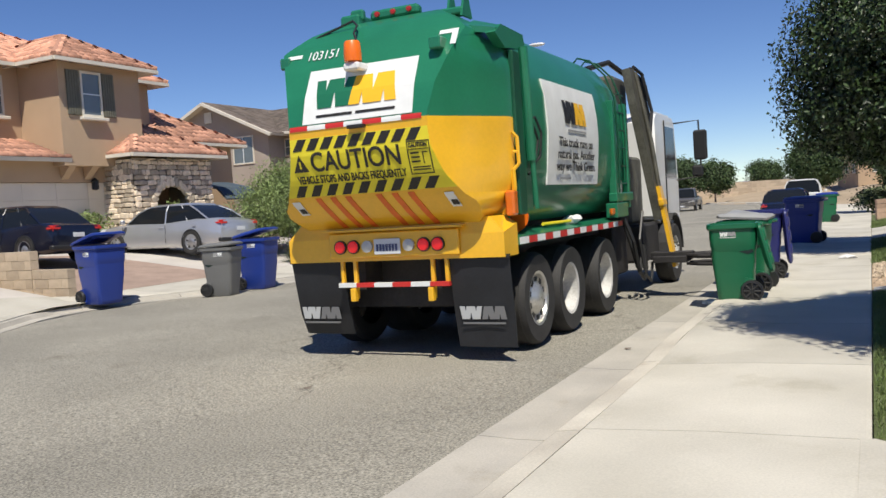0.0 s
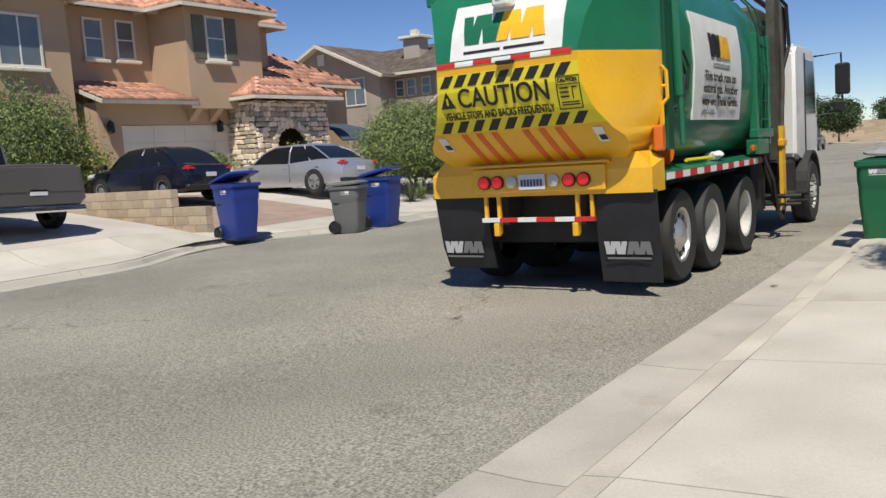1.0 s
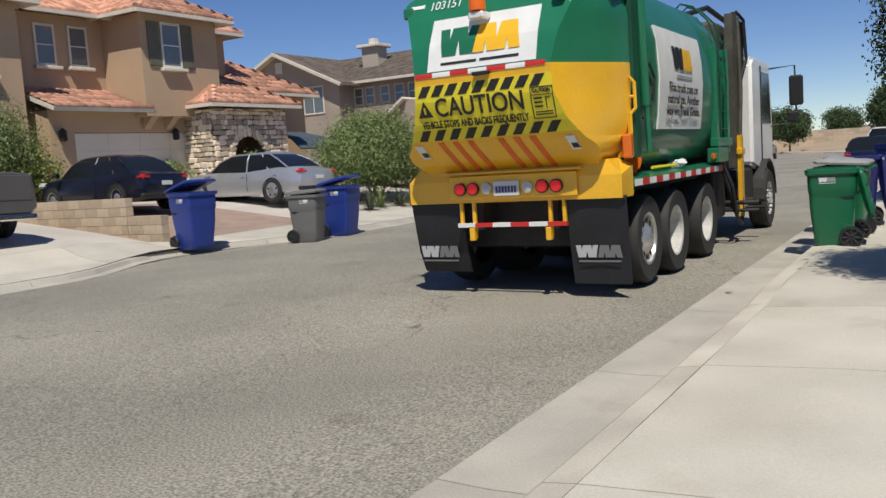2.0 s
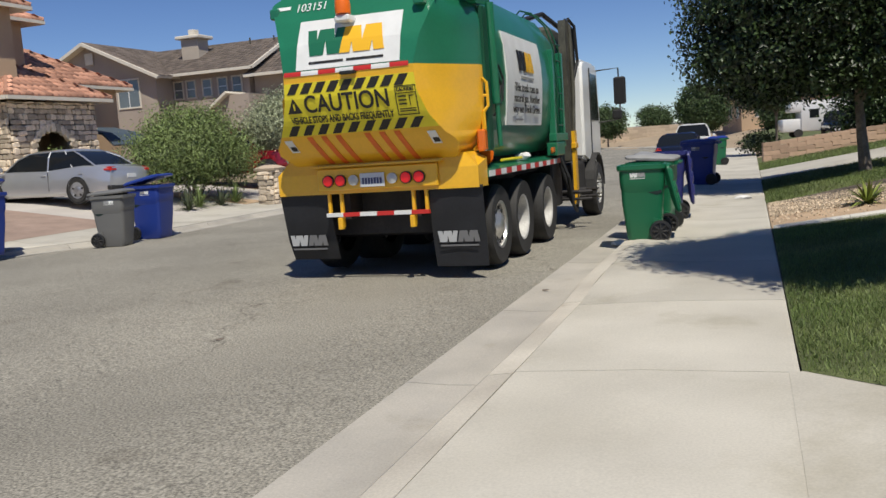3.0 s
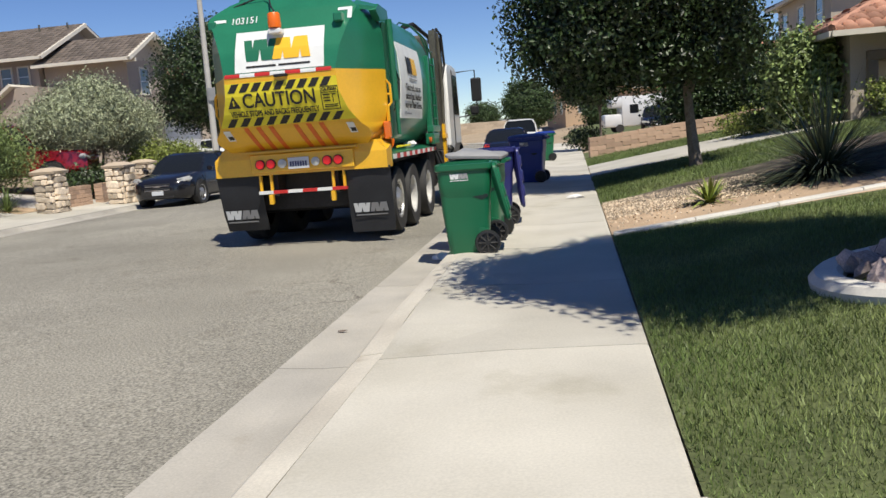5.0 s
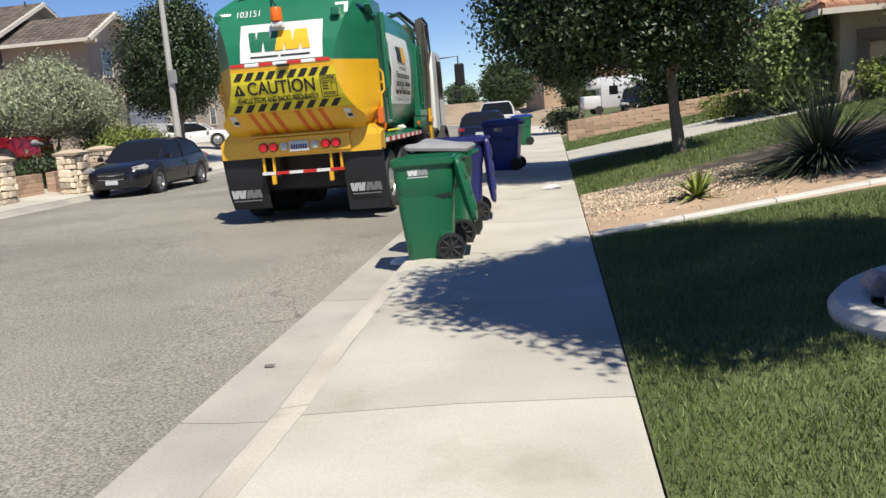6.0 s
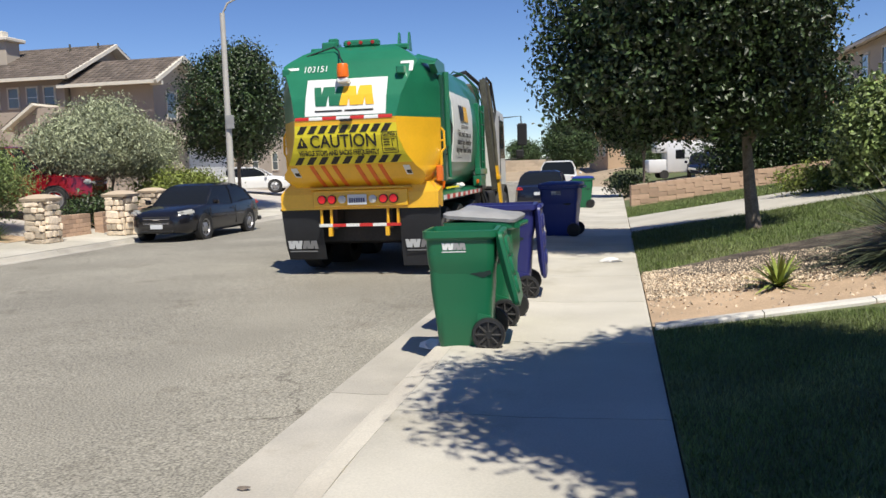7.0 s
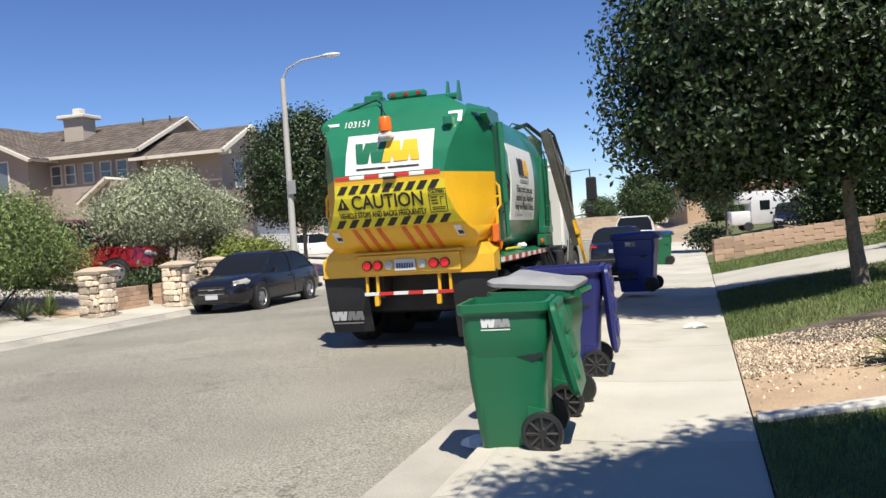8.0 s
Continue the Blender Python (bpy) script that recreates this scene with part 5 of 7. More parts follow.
def tan_house():
    h = thing("house", pose(0, 0, 0), "two-storey tan stucco house with clay tile roof and stone porch", "house")
    wall_block(h, -33, -25.2, 12.6, 27.0, 0.4, 7.46, "stucco")
    wall_block(h, -25.2, -24.1, 12.6, 16.9, 0.4, 7.46, "stucco")
    wall_block(h, -25.2, -23.75, 17.4, 18.3, 0.4, 4.05, "stucco")
    wall_block(h, -25.2, -23.75, 23.75, 24.6, 0.4, 4.05, "stucco")
    wall_block(h, -25.2, -23.75, 18.3, 23.75, 3.3, 4.05, "stucco")
    wall_block(h, -25.2, -23.15, 20.9, 24.55, 3.85, 7.46, "stucco")
    bm = B()
    box(bm, -23.96, -23.925, 18.31, 23.74, 0.6, 3.29)
    door = part("garage_door", bm, "door_paint", h, "pale panelled garage door")
    for k in range(4):
        for i in range(4):
            bm = B()
            box(bm, -23.92, -23.86, 18.31 + k * 1.36, 18.31 + (k + 1) * 1.36 - 0.005, 0.85 + i * 0.61, 0.85 + (i + 1) * 0.61 - 0.008, 0.004)
            part("door_panel", bm, "door_paint", door)
    for y in (21.3, 22.3, 23.3):
        bm = B()
        prism(bm, [(-23.70, 3.4), (-23.60, 3.5), (-23.20, 3.85), (-23.75, 3.85)], "y", y - 0.15, y + 0.15)
        part("corbel", bm, "stucco", h)
    for y, z in ((18.55, 6.4), (19.85, 6.42)):
        house_window(h, pose(-25.2, y, z, 0, 0, EAST), 0.62, 1.25)
    house_window(h, pose(-24.1, 15.2, 5.95, 0, 0, EAST), 1.3, 1.5, panes=3)
    house_window(h, pose(-23.15, 22.25, 6.4, 0, 0, EAST), 0.75, 1.45, shutters=True)
    hip(h, -33, -25.2, 12.6, 27.0, 7.5, 2.0, "clay", 0.07, over=0.6)
    hip(h, -28.0, -24.1, 12.6, 16.9, 7.5, 1.2, "clay", 0.07, over=0.5)
    hip(h, -28.2, -23.15, 20.9, 24.55, 7.5, 1.25, "clay", 0.07, over=0.5)
    roof_tiles(h, (-23.1, 17.2, 4.10), (-23.1, 21.2, 4.10), (-25.2, 21.2, 4.85), (-25.2, 17.2, 4.85), "clay", 0.3, 0.4, 0.07)
    # stone porch
    wall_block(h, -25.0, -22.42, 23.22, 23.6, 0.4, 4.1, "mortar")
    wall_block(h, -22.8, -22.42, 23.22, 24.1, 0.4, 4.1, "mortar")
    wall_block(h, -22.8, -22.42, 26.0, 27.3, 0.4, 4.1, "mortar")
    wall_block(h, -22.8, -22.42, 24.1, 26.0, 3.1, 4.1, "mortar")
    wall_block(h, -24.6, -24.45, 23.2, 27.0, 0.4, 4.1, "stucco")
    wall_block(h, -25.0, -22.42, 27.0, 27.3, 0.4, 4.1, "mortar")
    stone_face(h, (-22.40, 23.20, 0.7), (0, 1, 0), (1, 0, 0), 4.1, 3.4, 3, (1.85, 0.9, 1.5))
    for k in range(13):
        a = math.pi * (k + 0.5) / 13
        bm = B()
        box(bm, -0.10, 0.10, -0.115, 0.115, -0.17, 0.17, 0.03)
        part("arch_stone", bm, "stone", h, at=Matrix.Translation((-22.38, 25.05 + 1.0 * math.cos(a), 2.2 + 1.0 * math.sin(a))) @ Matrix.Rotation(math.pi / 2 - a, 4, "X"))
    stone_face(h, (-25.0, 23.20, 0.7), (1, 0, 0), (0, -1, 0), 2.6, 3.4, 4)
    hip(h, -26.2, -22.4, 23.25, 27.3, 4.25, 1.3, "clay", 0.07, over=0.5)
    wall_block(h, -31, -24.4, 27.0, 31.0, 0.4, 5.0, "stucco")
    hip(h, -31, -24.4, 26.2, 31.0, 5.0, 1.6, "clay", 0.07, over=0.5)
    bm = B()
    box(bm, -24.9, -24.86, 24.4, 25.7, 0.9, 3.0, 0.02)
    part("front_door", bm, "wood", h)
    for y in (17.75, 22.5):
        bm = B()
        lathe(bm, [(0.05, 0.0), (0.13, 0.04), (0.12, 0.3), (0.15, 0.32), (0.02, 0.45)], 8, "z", -23.58, y, 3.0)
        lan = part("wall_lantern", bm, "plastic_black", h)
    bm = B()
    prism(bm, [(-24.0, 3.3), (-22.7, 3.0), (-22.2, 2.5), (-22.25, 2.45), (-22.75, 2.92), (-24.0, 3.2)], "y", 28.0, 30.2)
    part("awning", bm, "awning", h, "dark blue-grey cloth awning")
    return h


def grey_house():
    h = thing("house", pose(1.15, 0.5, 1.55) @ Matrix.Diagonal((0.92, 0.92, 0.92, 1)) @ pose(-1.4, -0.5, -1.55), "two-storey greige stucco house with brown slate-look tile roof", "house")
    # gable wing
    bm = B()
    prism(bm, [(-40.6, 0.5), (-31.3, 0.5), (-31.3, 7.0), (-35.95, 9.05), (-40.6, 7.0)], "y", 43.0, 52)
    part("wall", bm, "stucco_grey", h)
    roof_tiles(h, (-30.7, 42.5, 6.80), (-30.7, 52, 6.80), (-35.95, 52, 9.2), (-35.95, 42.5, 9.2), "slate", 0.33, 0.36, 0, 1)
    roof_tiles(h, (-41.2, 52, 6.80), (-41.2, 42.5, 6.80), (-35.95, 42.5, 9.2), (-35.95, 52, 9.2), "slate", 0.33, 0.36, 0, 2)
    bm = B()
    for s in (-1, 1):
        tube(bm, [(-35.95 + s * 5.3, 42.45, 6.68), (-35.95, 42.45, 9.1)], 0.13, 4)
    part("barge_board", bm, "trim", h)
    house_window(h, pose(-33.3, 43.0, 5.95, 0, 0, SOUTH), 1.5, 1.6, panes=3, sill=False)
    bm = B()
    box(bm, -36.25, -35.65, 42.9, 42.98, 7.9, 8.6, 0.02)
    part("attic_vent", bm, "trim", h)
    # main range
    wall_block(h, -31.3, -25.9, 44.6, 53, 0.5, 6.9, "stucco_grey")
    for x in (-30.9, -30.0, -28.85, -27.75, -26.75):
        house_window(h, pose(x, 44.6, 6.0, 0, 0, SOUTH), 0.55, 0.95, sill=False)
    roof_tiles(h, (-32.5, 44.0, 6.95), (-25.3, 44.0, 6.95), (-25.3, 48.6, 9.05), (-36, 48.6, 9.05), "slate", 0.33, 0.36, 0, 3)
    roof_tiles(h, (-25.3, 53.2, 6.95), (-36, 53.2, 6.95), (-36, 48.6, 9.05), (-25.3, 48.6, 9.05), "slate", 0.33, 0.36, 0, 4)
    bm = B()
    prism(bm, [(44.6, 6.9), (53, 6.9), (48.6, 8.9)], "x", -31, -25.9)
    part("gable", bm, "stucco_grey", h)
    bm = B()
    tube(bm, [(-25.28, 43.9, 6.85), (-25.28, 48.6, 9.0)], 0.13, 4)
    tube(bm, [(-31.5, 43.95, 6.86), (-25.3, 43.95, 6.86)], 0.12, 4)
    part("fascia", bm, "trim", h)
    bm = B()
    box(bm, -31.6, -30.35, 46.2, 47.3, 7.6, 9.25, 0.02)
    chim = part("chimney", bm, "stucco_pale", h)
    bm = B()
    box(bm, -31.85, -30.1, 45.95, 47.55, 9.25, 9.45, 0.04)
    box(bm, -31.2, -30.75, 46.5, 47.0, 9.45, 9.85, 0.02)
    part("cap", bm, "trim", chim)
    for x, y in ((-27.6, 47.8), (-26.0, 48.0)):
        bm = B()
        tube(bm, [(x, y, 8.5), (x, y, 9.12)], 0.05, 8)
        part("vent_pipe", bm, "dirty_steel", h)
    # right wing with its gable to the street
    wall_block(h, -25.75, -21.1, 44.9, 49.3, 0.5, 6.5, "stucco_grey")
    bm = B()
    prism(bm, [(44.9, 6.5), (49.3, 6.5), (47.1, 7.75)], "x", -25.75, -21.1)
    part("gable", bm, "stucco_pale", h)
    roof_tiles(h, (-25.95, 44.2, 6.50), (-20.55, 44.2, 6.50), (-20.55, 47.1, 7.95), (-25.95, 47.1, 7.95), "slate", 0.33, 0.36, 0, 5)
    roof_tiles(h, (-20.55, 50.0, 6.50), (-25.95, 50.0, 6.50), (-25.95, 47.1, 7.95), (-20.55, 47.1, 7.95), "slate", 0.33, 0.36, 0, 6)
    bm = B()
    tube(bm, [(-20.53, 44.1, 6.4), (-20.53, 47.1, 7.9), (-20.53, 50.1, 6.4)], 0.14, 4)
    tube(bm, [(-25.95, 44.1, 6.42), (-20.55, 44.1, 6.42)], 0.12, 4)
    for y in (44.7, 47.1, 49.5):
        box(bm, -21.1, -20.45, y - 0.08, y + 0.08, 6.3 + (1.3 if y == 47.1 else 0), 6.5 + (1.3 if y == 47.1 else 0))
    part("barge_board", bm, "trim", h)
    house_window(h, pose(-21.1, 46.6, 5.4, 0, 0, EAST), 0.9, 1.3, sill=False)
    roof_tiles(h, (-19.15, 44.4, 3.55), (-19.15, 50.4, 3.55), (-21.15, 50.4, 4.55), (-21.15, 44.4, 4.55), "slate", 0.33, 0.36, 0, 7)
    wall_block(h, -21.15, -19.65, 45.0, 50.0, 0.5, 3.5, "stucco_pale")
    bm = B()
    for i in range(4):
        box(bm, -19.65, -19.6, 45.4, 49.6, 0.9 + i * 0.58, 0.9 + (i + 1) * 0.58 - 0.02, 0.01)
    part("garage_door", bm, "white_paint", h)
    # entry gable in front
    roof_tiles(h, (-28.0, 42.4, 4.3), (-28.0, 44.6, 4.3), (-26.2, 44.6, 5.5), (-26.2, 42.4, 5.5), "slate", 0.33, 0.36, 0, 8)
    bm = B()
    prism(bm, [(-27.6, 0.5), (-24.9, 0.5), (-24.9, 5.3), (-26.2, 5.3), (-27.6, 4.4)], "y", 42.8, 44.6)
    part("porch", bm, "stucco_grey", h)
    return h


def right_house():
    h = thing("house", pose(-0.2, 0, -0.36), "single-storey cream stucco house with clay tile eave", "house")
    wall_block(h, 7.95, 8.5, 24.0, 26.5, 0.3, 3.45, "stucco_pale")
    wall_block(h, 8.5, 11.0, 24.0, 24.5, 2.75, 3.45, "stucco_pale")
    wall_block(h, 11.0, 16, 24.0, 31, 0.3, 3.45, "stucco_pale")
    wall_block(h, 8.5, 11.0, 25.0, 26.5, 0.3, 3.45, "stucco_pale")
    bm = B()
    for x in (8.42, 11.0):
        box(bm, x - 0.12, x + 0.12, 23.9, 24.02, 0.5, 2.75, 0.02)
    box(bm, 8.3, 11.12, 23.9, 24.02, 2.75, 2.98, 0.02)
    part("door_frame", bm, "mortar", h)
    bm = B()
    for i in range(4):
        box(bm, 8.6, 10.9, 24.85, 24.9, 0.6 + i * 0.54, 1.13 + i * 0.54, 0.02)
    part("garage_door", bm, "door_paint", h)
    hip(h, 7.95, 16, 24.0, 27.0, 3.45, 0.95, "clay", 0.07, over=0.55)
    wall_block(h, 11.5, 16, 27, 31, 3.1, 6.0, "stucco_pale")
    house_window(h, pose(12.4, 27.0, 5.0, 0, 0, SOUTH), 0.9, 1.2)
    return h


def far_house(x, y, z, w, d, hgt, turn, wall_mat, roof_mat, label):
    h = thing("house", pose(x, y, z, 0, 0, turn), label, "house", "houses along the far street")
    wall_block(h, -w / 2, w / 2, -d / 2, d / 2, -1, hgt, wall_mat)
    hip(h, -w / 2, w / 2, -d / 2, d / 2, hgt, 1.7, roof_mat, 0.07 if roof_mat == "clay" else 0, over=0.5, tw=0.5)
    for k in range(3):
        for lvl in range(2 if hgt > 4 else 1):
            house_window(h, pose(-w / 3 + k * w / 3, -d / 2, 1.4 + lvl * 2.7, 0, 0, 0), 1.0, 1.2, sill=False)
            house_window(h, pose(w / 2, -d / 3 + k * d / 3, 1.4 + lvl * 2.7, 0, 0, 90), 1.0, 1.2, sill=False)
            house_window(h, pose(-w / 2, -d / 3 + k * d / 3, 1.4 + lvl * 2.7, 0, 0, -90), 1.0, 1.2, sill=False)
    return h


tan_house()
grey_house()
right_house()
far_house(18, 45, 1.2, 12, 9, 5.2, 0, "stucco_pale", "slate", "pale two-storey house with grey tile roof behind the hedge")
far_house(15, 66, 1.4, 11, 11, 2.9, 0, "stucco_pale", "clay", "low cream house with red tile roof far along the street")
far_house(5, 96, 1.6, 11, 10, 2.9, 12, "stucco", "clay", "small tan house with red tile roof in the distance")
far_house(-30, 66, 1.2, 12, 11, 5.2, 0, "stucco_pale", "clay", "two-storey cream house with clay roof further down the street")
far_house(-34, 92, 1.2, 12, 11, 5.2, 0, "stucco", "slate", "two-storey tan house in the distance")
far_house(-30, -4, 1.0, 12, 14, 5.6, 0, "stucco_grey", "clay", "neighbouring two-storey house behind the driveway")
far_house(14, -14, 1.0, 12, 12, 5.4, 0, "stucco_pale", "clay", "two-storey house behind the near driveway")


# ---- cars ----
def car(name, m, paint, label, length=4.7, width=1.8, height=1.46, kind="sedan", rims="rim_grey", category="car"):
    """A car with its nose to +y. Sections along its length give the body; the cabin is skinned over them."""
    c = thing(name, m, label, category, "cars parked along the street")
    L, W, H = length / 2, width / 2, height
    belt = 0.62 * H if kind == "sedan" else 0.60 * H
    if kind == "sedan":
        secs = [(-L, 0.74, 0.32, 0.58, 0.80), (-L + 0.05, 0.86, 0.27, 0.62, 0.90), (-L + 0.35, 0.97, 0.22, 0.66, belt + 0.06), (-L + 0.9, 1.0, 0.20, 0.68, belt + 0.08), (-0.3, 1.0, 0.20, 0.66, belt + 0.01), (L * 0.35, 1.0, 0.20, 0.66, belt + 0.02), (L * 0.55, 0.99, 0.20, 0.66, belt + 0.01), (L - 0.60, 0.97, 0.21, 0.66, belt - 0.04), (L - 0.36, 0.92, 0.22, 0.65, belt - 0.09), (L - 0.20, 0.85, 0.23, 0.63, belt - 0.13), (L - 0.09, 0.75, 0.25, 0.60, belt - 0.18), (L - 0.02, 0.62, 0.27, 0.56, belt - 0.24), (L, 0.52, 0.32, 0.52, belt - 0.31)]
        cab = [(-L * 0.84, -L * 0.47), (L * 0.50, L * 0.14)]
    elif kind == "pickup":
        b = 0.58 * H
        secs = [(-L, 0.94, 0.45, 0.70, b), (-L + 0.05, 0.98, 0.42, 0.72, b + 0.02), (-L + 0.9, 1.0, 0.40, 0.72, b + 0.02), (-0.3, 1.0, 0.38, 0.72, b), (L * 0.45, 1.0, 0.38, 0.72, b), (L * 0.6, 0.98, 0.40, 0.70, b - 0.03), (L - 0.2, 0.95, 0.42, 0.66, b - 0.08), (L, 0.86, 0.46, 0.62, b - 0.2)]
        belt = b
        cab = [(-L * 0.12, -L * 0.06), (L * 0.48, L * 0.22)]
    else:
        secs = [(-L, 0.90, 0.36, 0.66, belt), (-L + 0.06, 0.97, 0.32, 0.70, belt + 0.04), (-L + 0.5, 1.0, 0.30, 0.72, belt + 0.04), (0, 1.0, 0.30, 0.70, belt), (L * 0.5, 1.0, 0.30, 0.68, belt - 0.02), (L - 0.4, 0.96, 0.32, 0.62, belt - 0.12), (L, 0.80, 0.38, 0.55, belt - 0.3)]
        cab = [(-L * 0.97, -L * 0.86), (L * 0.5, L * 0.2)]
    bm = B()
    rings = []
    for y, k, z0, zm, zt in secs:
        w = W * k
        half = [(w * 0.86, z0), (w * 0.97, z0 + 0.08), (w, zm * 0.78), (w * 0.985, zm), (w * 0.93, zt - 0.05), (w * 0.84, zt), (w * 0.4, zt + 0.02)]
        rings.append([(x, y, z) for x, z in half] + [(-x, y, z) for x, z in reversed(half)])
    loft(bm, rings)
    body = part("body", bm, paint, c, smooth=True)
    (rb, rt), (fb, ft) = cab
    bm = B()
    zt = H
    low = [(W * 0.86, rb, belt - 0.02), (W * 0.90, (rb + fb) / 2, belt - 0.02), (W * 0.84, fb, belt - 0.04)]
    mid = [(W * 0.80, rb + (rt - rb) * 0.6, belt + (zt - belt) * 0.6), (W * 0.82, (rb + fb) / 2, belt + (zt - belt) * 0.6), (W * 0.77, fb + (ft - fb) * 0.6, belt + (zt - belt) * 0.6)]
    top = [(W * 0.66, rt, zt - 0.07), (W * 0.70, (rt + ft) / 2, zt - 0.06), (W * 0.66, ft, zt - 0.07)]
    def both(r):
        return r + [(-x, y, z) for x, y, z in reversed(r)]
    loft(bm, [both(low), both(mid), both(top)], caps=False)
    part("glasshouse", bm, "car_glass", c, smooth=True)
    bm = B()
    cap = [(W * 0.5, rt + 0.1, zt - 0.005), (W * 0.54, (rt + ft) / 2, zt), (W * 0.5, ft - 0.12, zt - 0.008)]
    loft(bm, [both([(x * 1.01, y, z - 0.012) for x, y, z in top]), both([(x * 1.01, y, z + 0.012) for x, y, z in top]), both(cap)])
    part("roof", bm, paint, c, smooth=True)
    for s in (-1, 1):
        for lo_p, mi_p, to_p in zip(low, mid, top):
            bm = B()
            tube(bm, [(s * (p[0] + 0.004), p[1], p[2]) for p in (lo_p, mi_p, to_p)], 0.024, 5)
            part("pillar", bm, paint, c)
        if kind != "pickup":
            bm = B()
            tube(bm, [(s * (W * 0.875 + 0.008), rb + (fb - rb) * 0.25, belt), (s * (W * 0.70), rt + (ft - rt) * 0.18, zt - 0.06)], 0.016, 5)
            part("pillar", bm, paint, c)
        bm = B()
        box(bm, s * (W + 0.09) - 0.09, s * (W + 0.09) + 0.06, fb - 0.25, fb - 0.13, belt + 0.02, belt + 0.15, 0.03)
        part("mirror", bm, paint, c)
        for y in (rb + (fb - rb) * 0.5, rb + (fb - rb) * 0.12):
            bm = B()
            box(bm, s * W * 0.985 - 0.01, s * W * 0.985 + 0.012, y + 0.04, y + 0.20, belt - 0.16, belt - 0.125, 0.008)
            part("door_handle", bm, paint, c)
        bm = B()
        for y in (rb + (fb - rb) * 0.48, fb - 0.06):
            box(bm, s * W * 0.99 - 0.012, s * W * 0.99 + 0.006, y, y + 0.007, 0.34, belt - 0.06)
        part("door_gap", bm, "plastic_black", c)
        bm = B()
        bmesh.ops.create_cube(bm, size=1, matrix=Matrix.Translation((s * W * 0.72, -L + 0.14, belt - 0.07)) @ Matrix.Diagonal((0.28, 0.28, 0.15, 1)))
        bmesh.ops.bevel(bm, geom=bm.edges[:], offset=0.05, segments=2, affect="EDGES")
        part("tail_lamp", bm, "sticker_red", c, smooth=True)
        bm = B()
        bmesh.ops.create_cube(bm, size=1, matrix=Matrix.Translation((s * W * 0.715, L - (0.30 if kind == "sedan" else 0.10), belt - (0.175 if kind == "sedan" else 0.30))) @ Matrix.Rotation(radians((-40 if kind == "sedan" else -6) * s), 4, "Z") @ Matrix.Rotation(radians(-9 * s), 4, "Y") @ Matrix.Diagonal((0.46, 0.26, 0.15, 1)))
        bmesh.ops.bevel(bm, geom=bm.edges[:], offset=0.045, segments=2, affect="EDGES")
        part("headlamp", bm, "clear_lens", c, smooth=True)
        for y in (-L * 0.58, L * 0.60):
            r = 0.335 if kind == "sedan" else 0.40
            bm = B()
            lathe(bm, [(r * 1.10, s * (W - 0.16)), (r * 1.10, s * (W + 0.003)), (r * 1.0, s * (W + 0.006)), (r, s * (W - 0.16))], 24, "x", 0, y, r, False)
            part("wheel_arch", bm, "plastic_black", c)
            wheel(c, "wheel", s * (W - 0.09), y, r, r, 0.20, rims, s, 0.66, False, 5)
    bm = B()
    box(bm, -0.17, 0.17, L - 0.005, L + 0.012, 0.36, 0.47, 0.004)
    pl = part("number_plate", bm, "plate", c)
    bm = B()
    box(bm, -0.17, 0.17, -L - 0.012, -L + 0.012, 0.62, 0.73, 0.004)
    part("number_plate", bm, "plate", c)
    bm = B()
    for k in range(2):
        box(bm, -W * 0.42, W * 0.42, L - 0.06, L - 0.0 + 0.006, belt - 0.42 + k * 0.11, belt - 0.35 + k * 0.11, 0.01)
    part("grille", bm, "plastic_black", c)
    for k in range(2):
        bm = B()
        box(bm, -W * 0.40, W * 0.40, L - 0.01, L + 0.012, belt - 0.425 + k * 0.115, belt - 0.408 + k * 0.115, 0.004)
        part("grille_bar", bm, "chrome", c)
    bm = B()
    box(bm, -0.09, 0.09, L - 0.02, L + 0.012, 0.575, 0.605, 0.008)
    part("badge", bm, "chrome", c)
    bm = B()
    box(bm, -W * 0.94, W * 0.94, -L - 0.03, -L + 0.12, 0.30, 0.42, 0.03)
    part("bumper_trim", bm, "plastic_black" if kind == "sedan" else "chrome", c)
    bm = B()
    box(bm, -W * 0.52, W * 0.52, L - 0.12, L + 0.004, 0.25, 0.34, 0.03)
    part("bumper_trim", bm, "plastic_black" if kind == "sedan" else "chrome", c)
    if kind == "pickup":
        bm = B()
        box(bm, -W * 0.82, W * 0.82, -L + 0.12, -L * 0.16, belt - 0.02, belt + 0.025)
        part("bed_liner", bm, "plastic_black", c)
        bm = B()
        box(bm, -W * 0.86, W * 0.86, -L - 0.012, -L + 0.01, belt - 0.48, belt - 0.02, 0.01)
        part("tailgate", bm, paint, c)
    return c


car("black_sedan", pose(-10.05, 26.85, 0.0, 0, 0, 180), "black_paint", "black compact sedan parked at the kerb", 4.6, 1.80, 1.47)
car("silver_sedan", pose(-17.05, 19.6, left_z(-17.05, 19.6) - 0.01, 0, 2.2, 90), "silver", "silver sedan parked nose-in on the driveway", 5.05, 1.85, 1.48)
car("navy_sedan", pose(-18.35, 15.3, left_z(-18.35, 15) - 0.02, 0, 2.0, 90), "navy_paint", "dark navy sedan parked nose-in before the garage", 4.5, 1.72, 1.47)
car("grey_pickup", pose(-16.2, 8.85, left_z(-16.2, 8.6) - 0.03, 0, 2.0, 90), "grey_paint", "dark grey pickup parked on the next driveway", 5.6, 2.0, 2.0, "pickup", category="pickup")
car("red_pickup", pose(-16.9, 28.0, left_z(-16.9, 28) + 0.03, 0, 0, -72), "red_paint", "red pickup half hidden behind garden bushes", 5.3, 1.98, 2.05, "pickup", category="pickup")
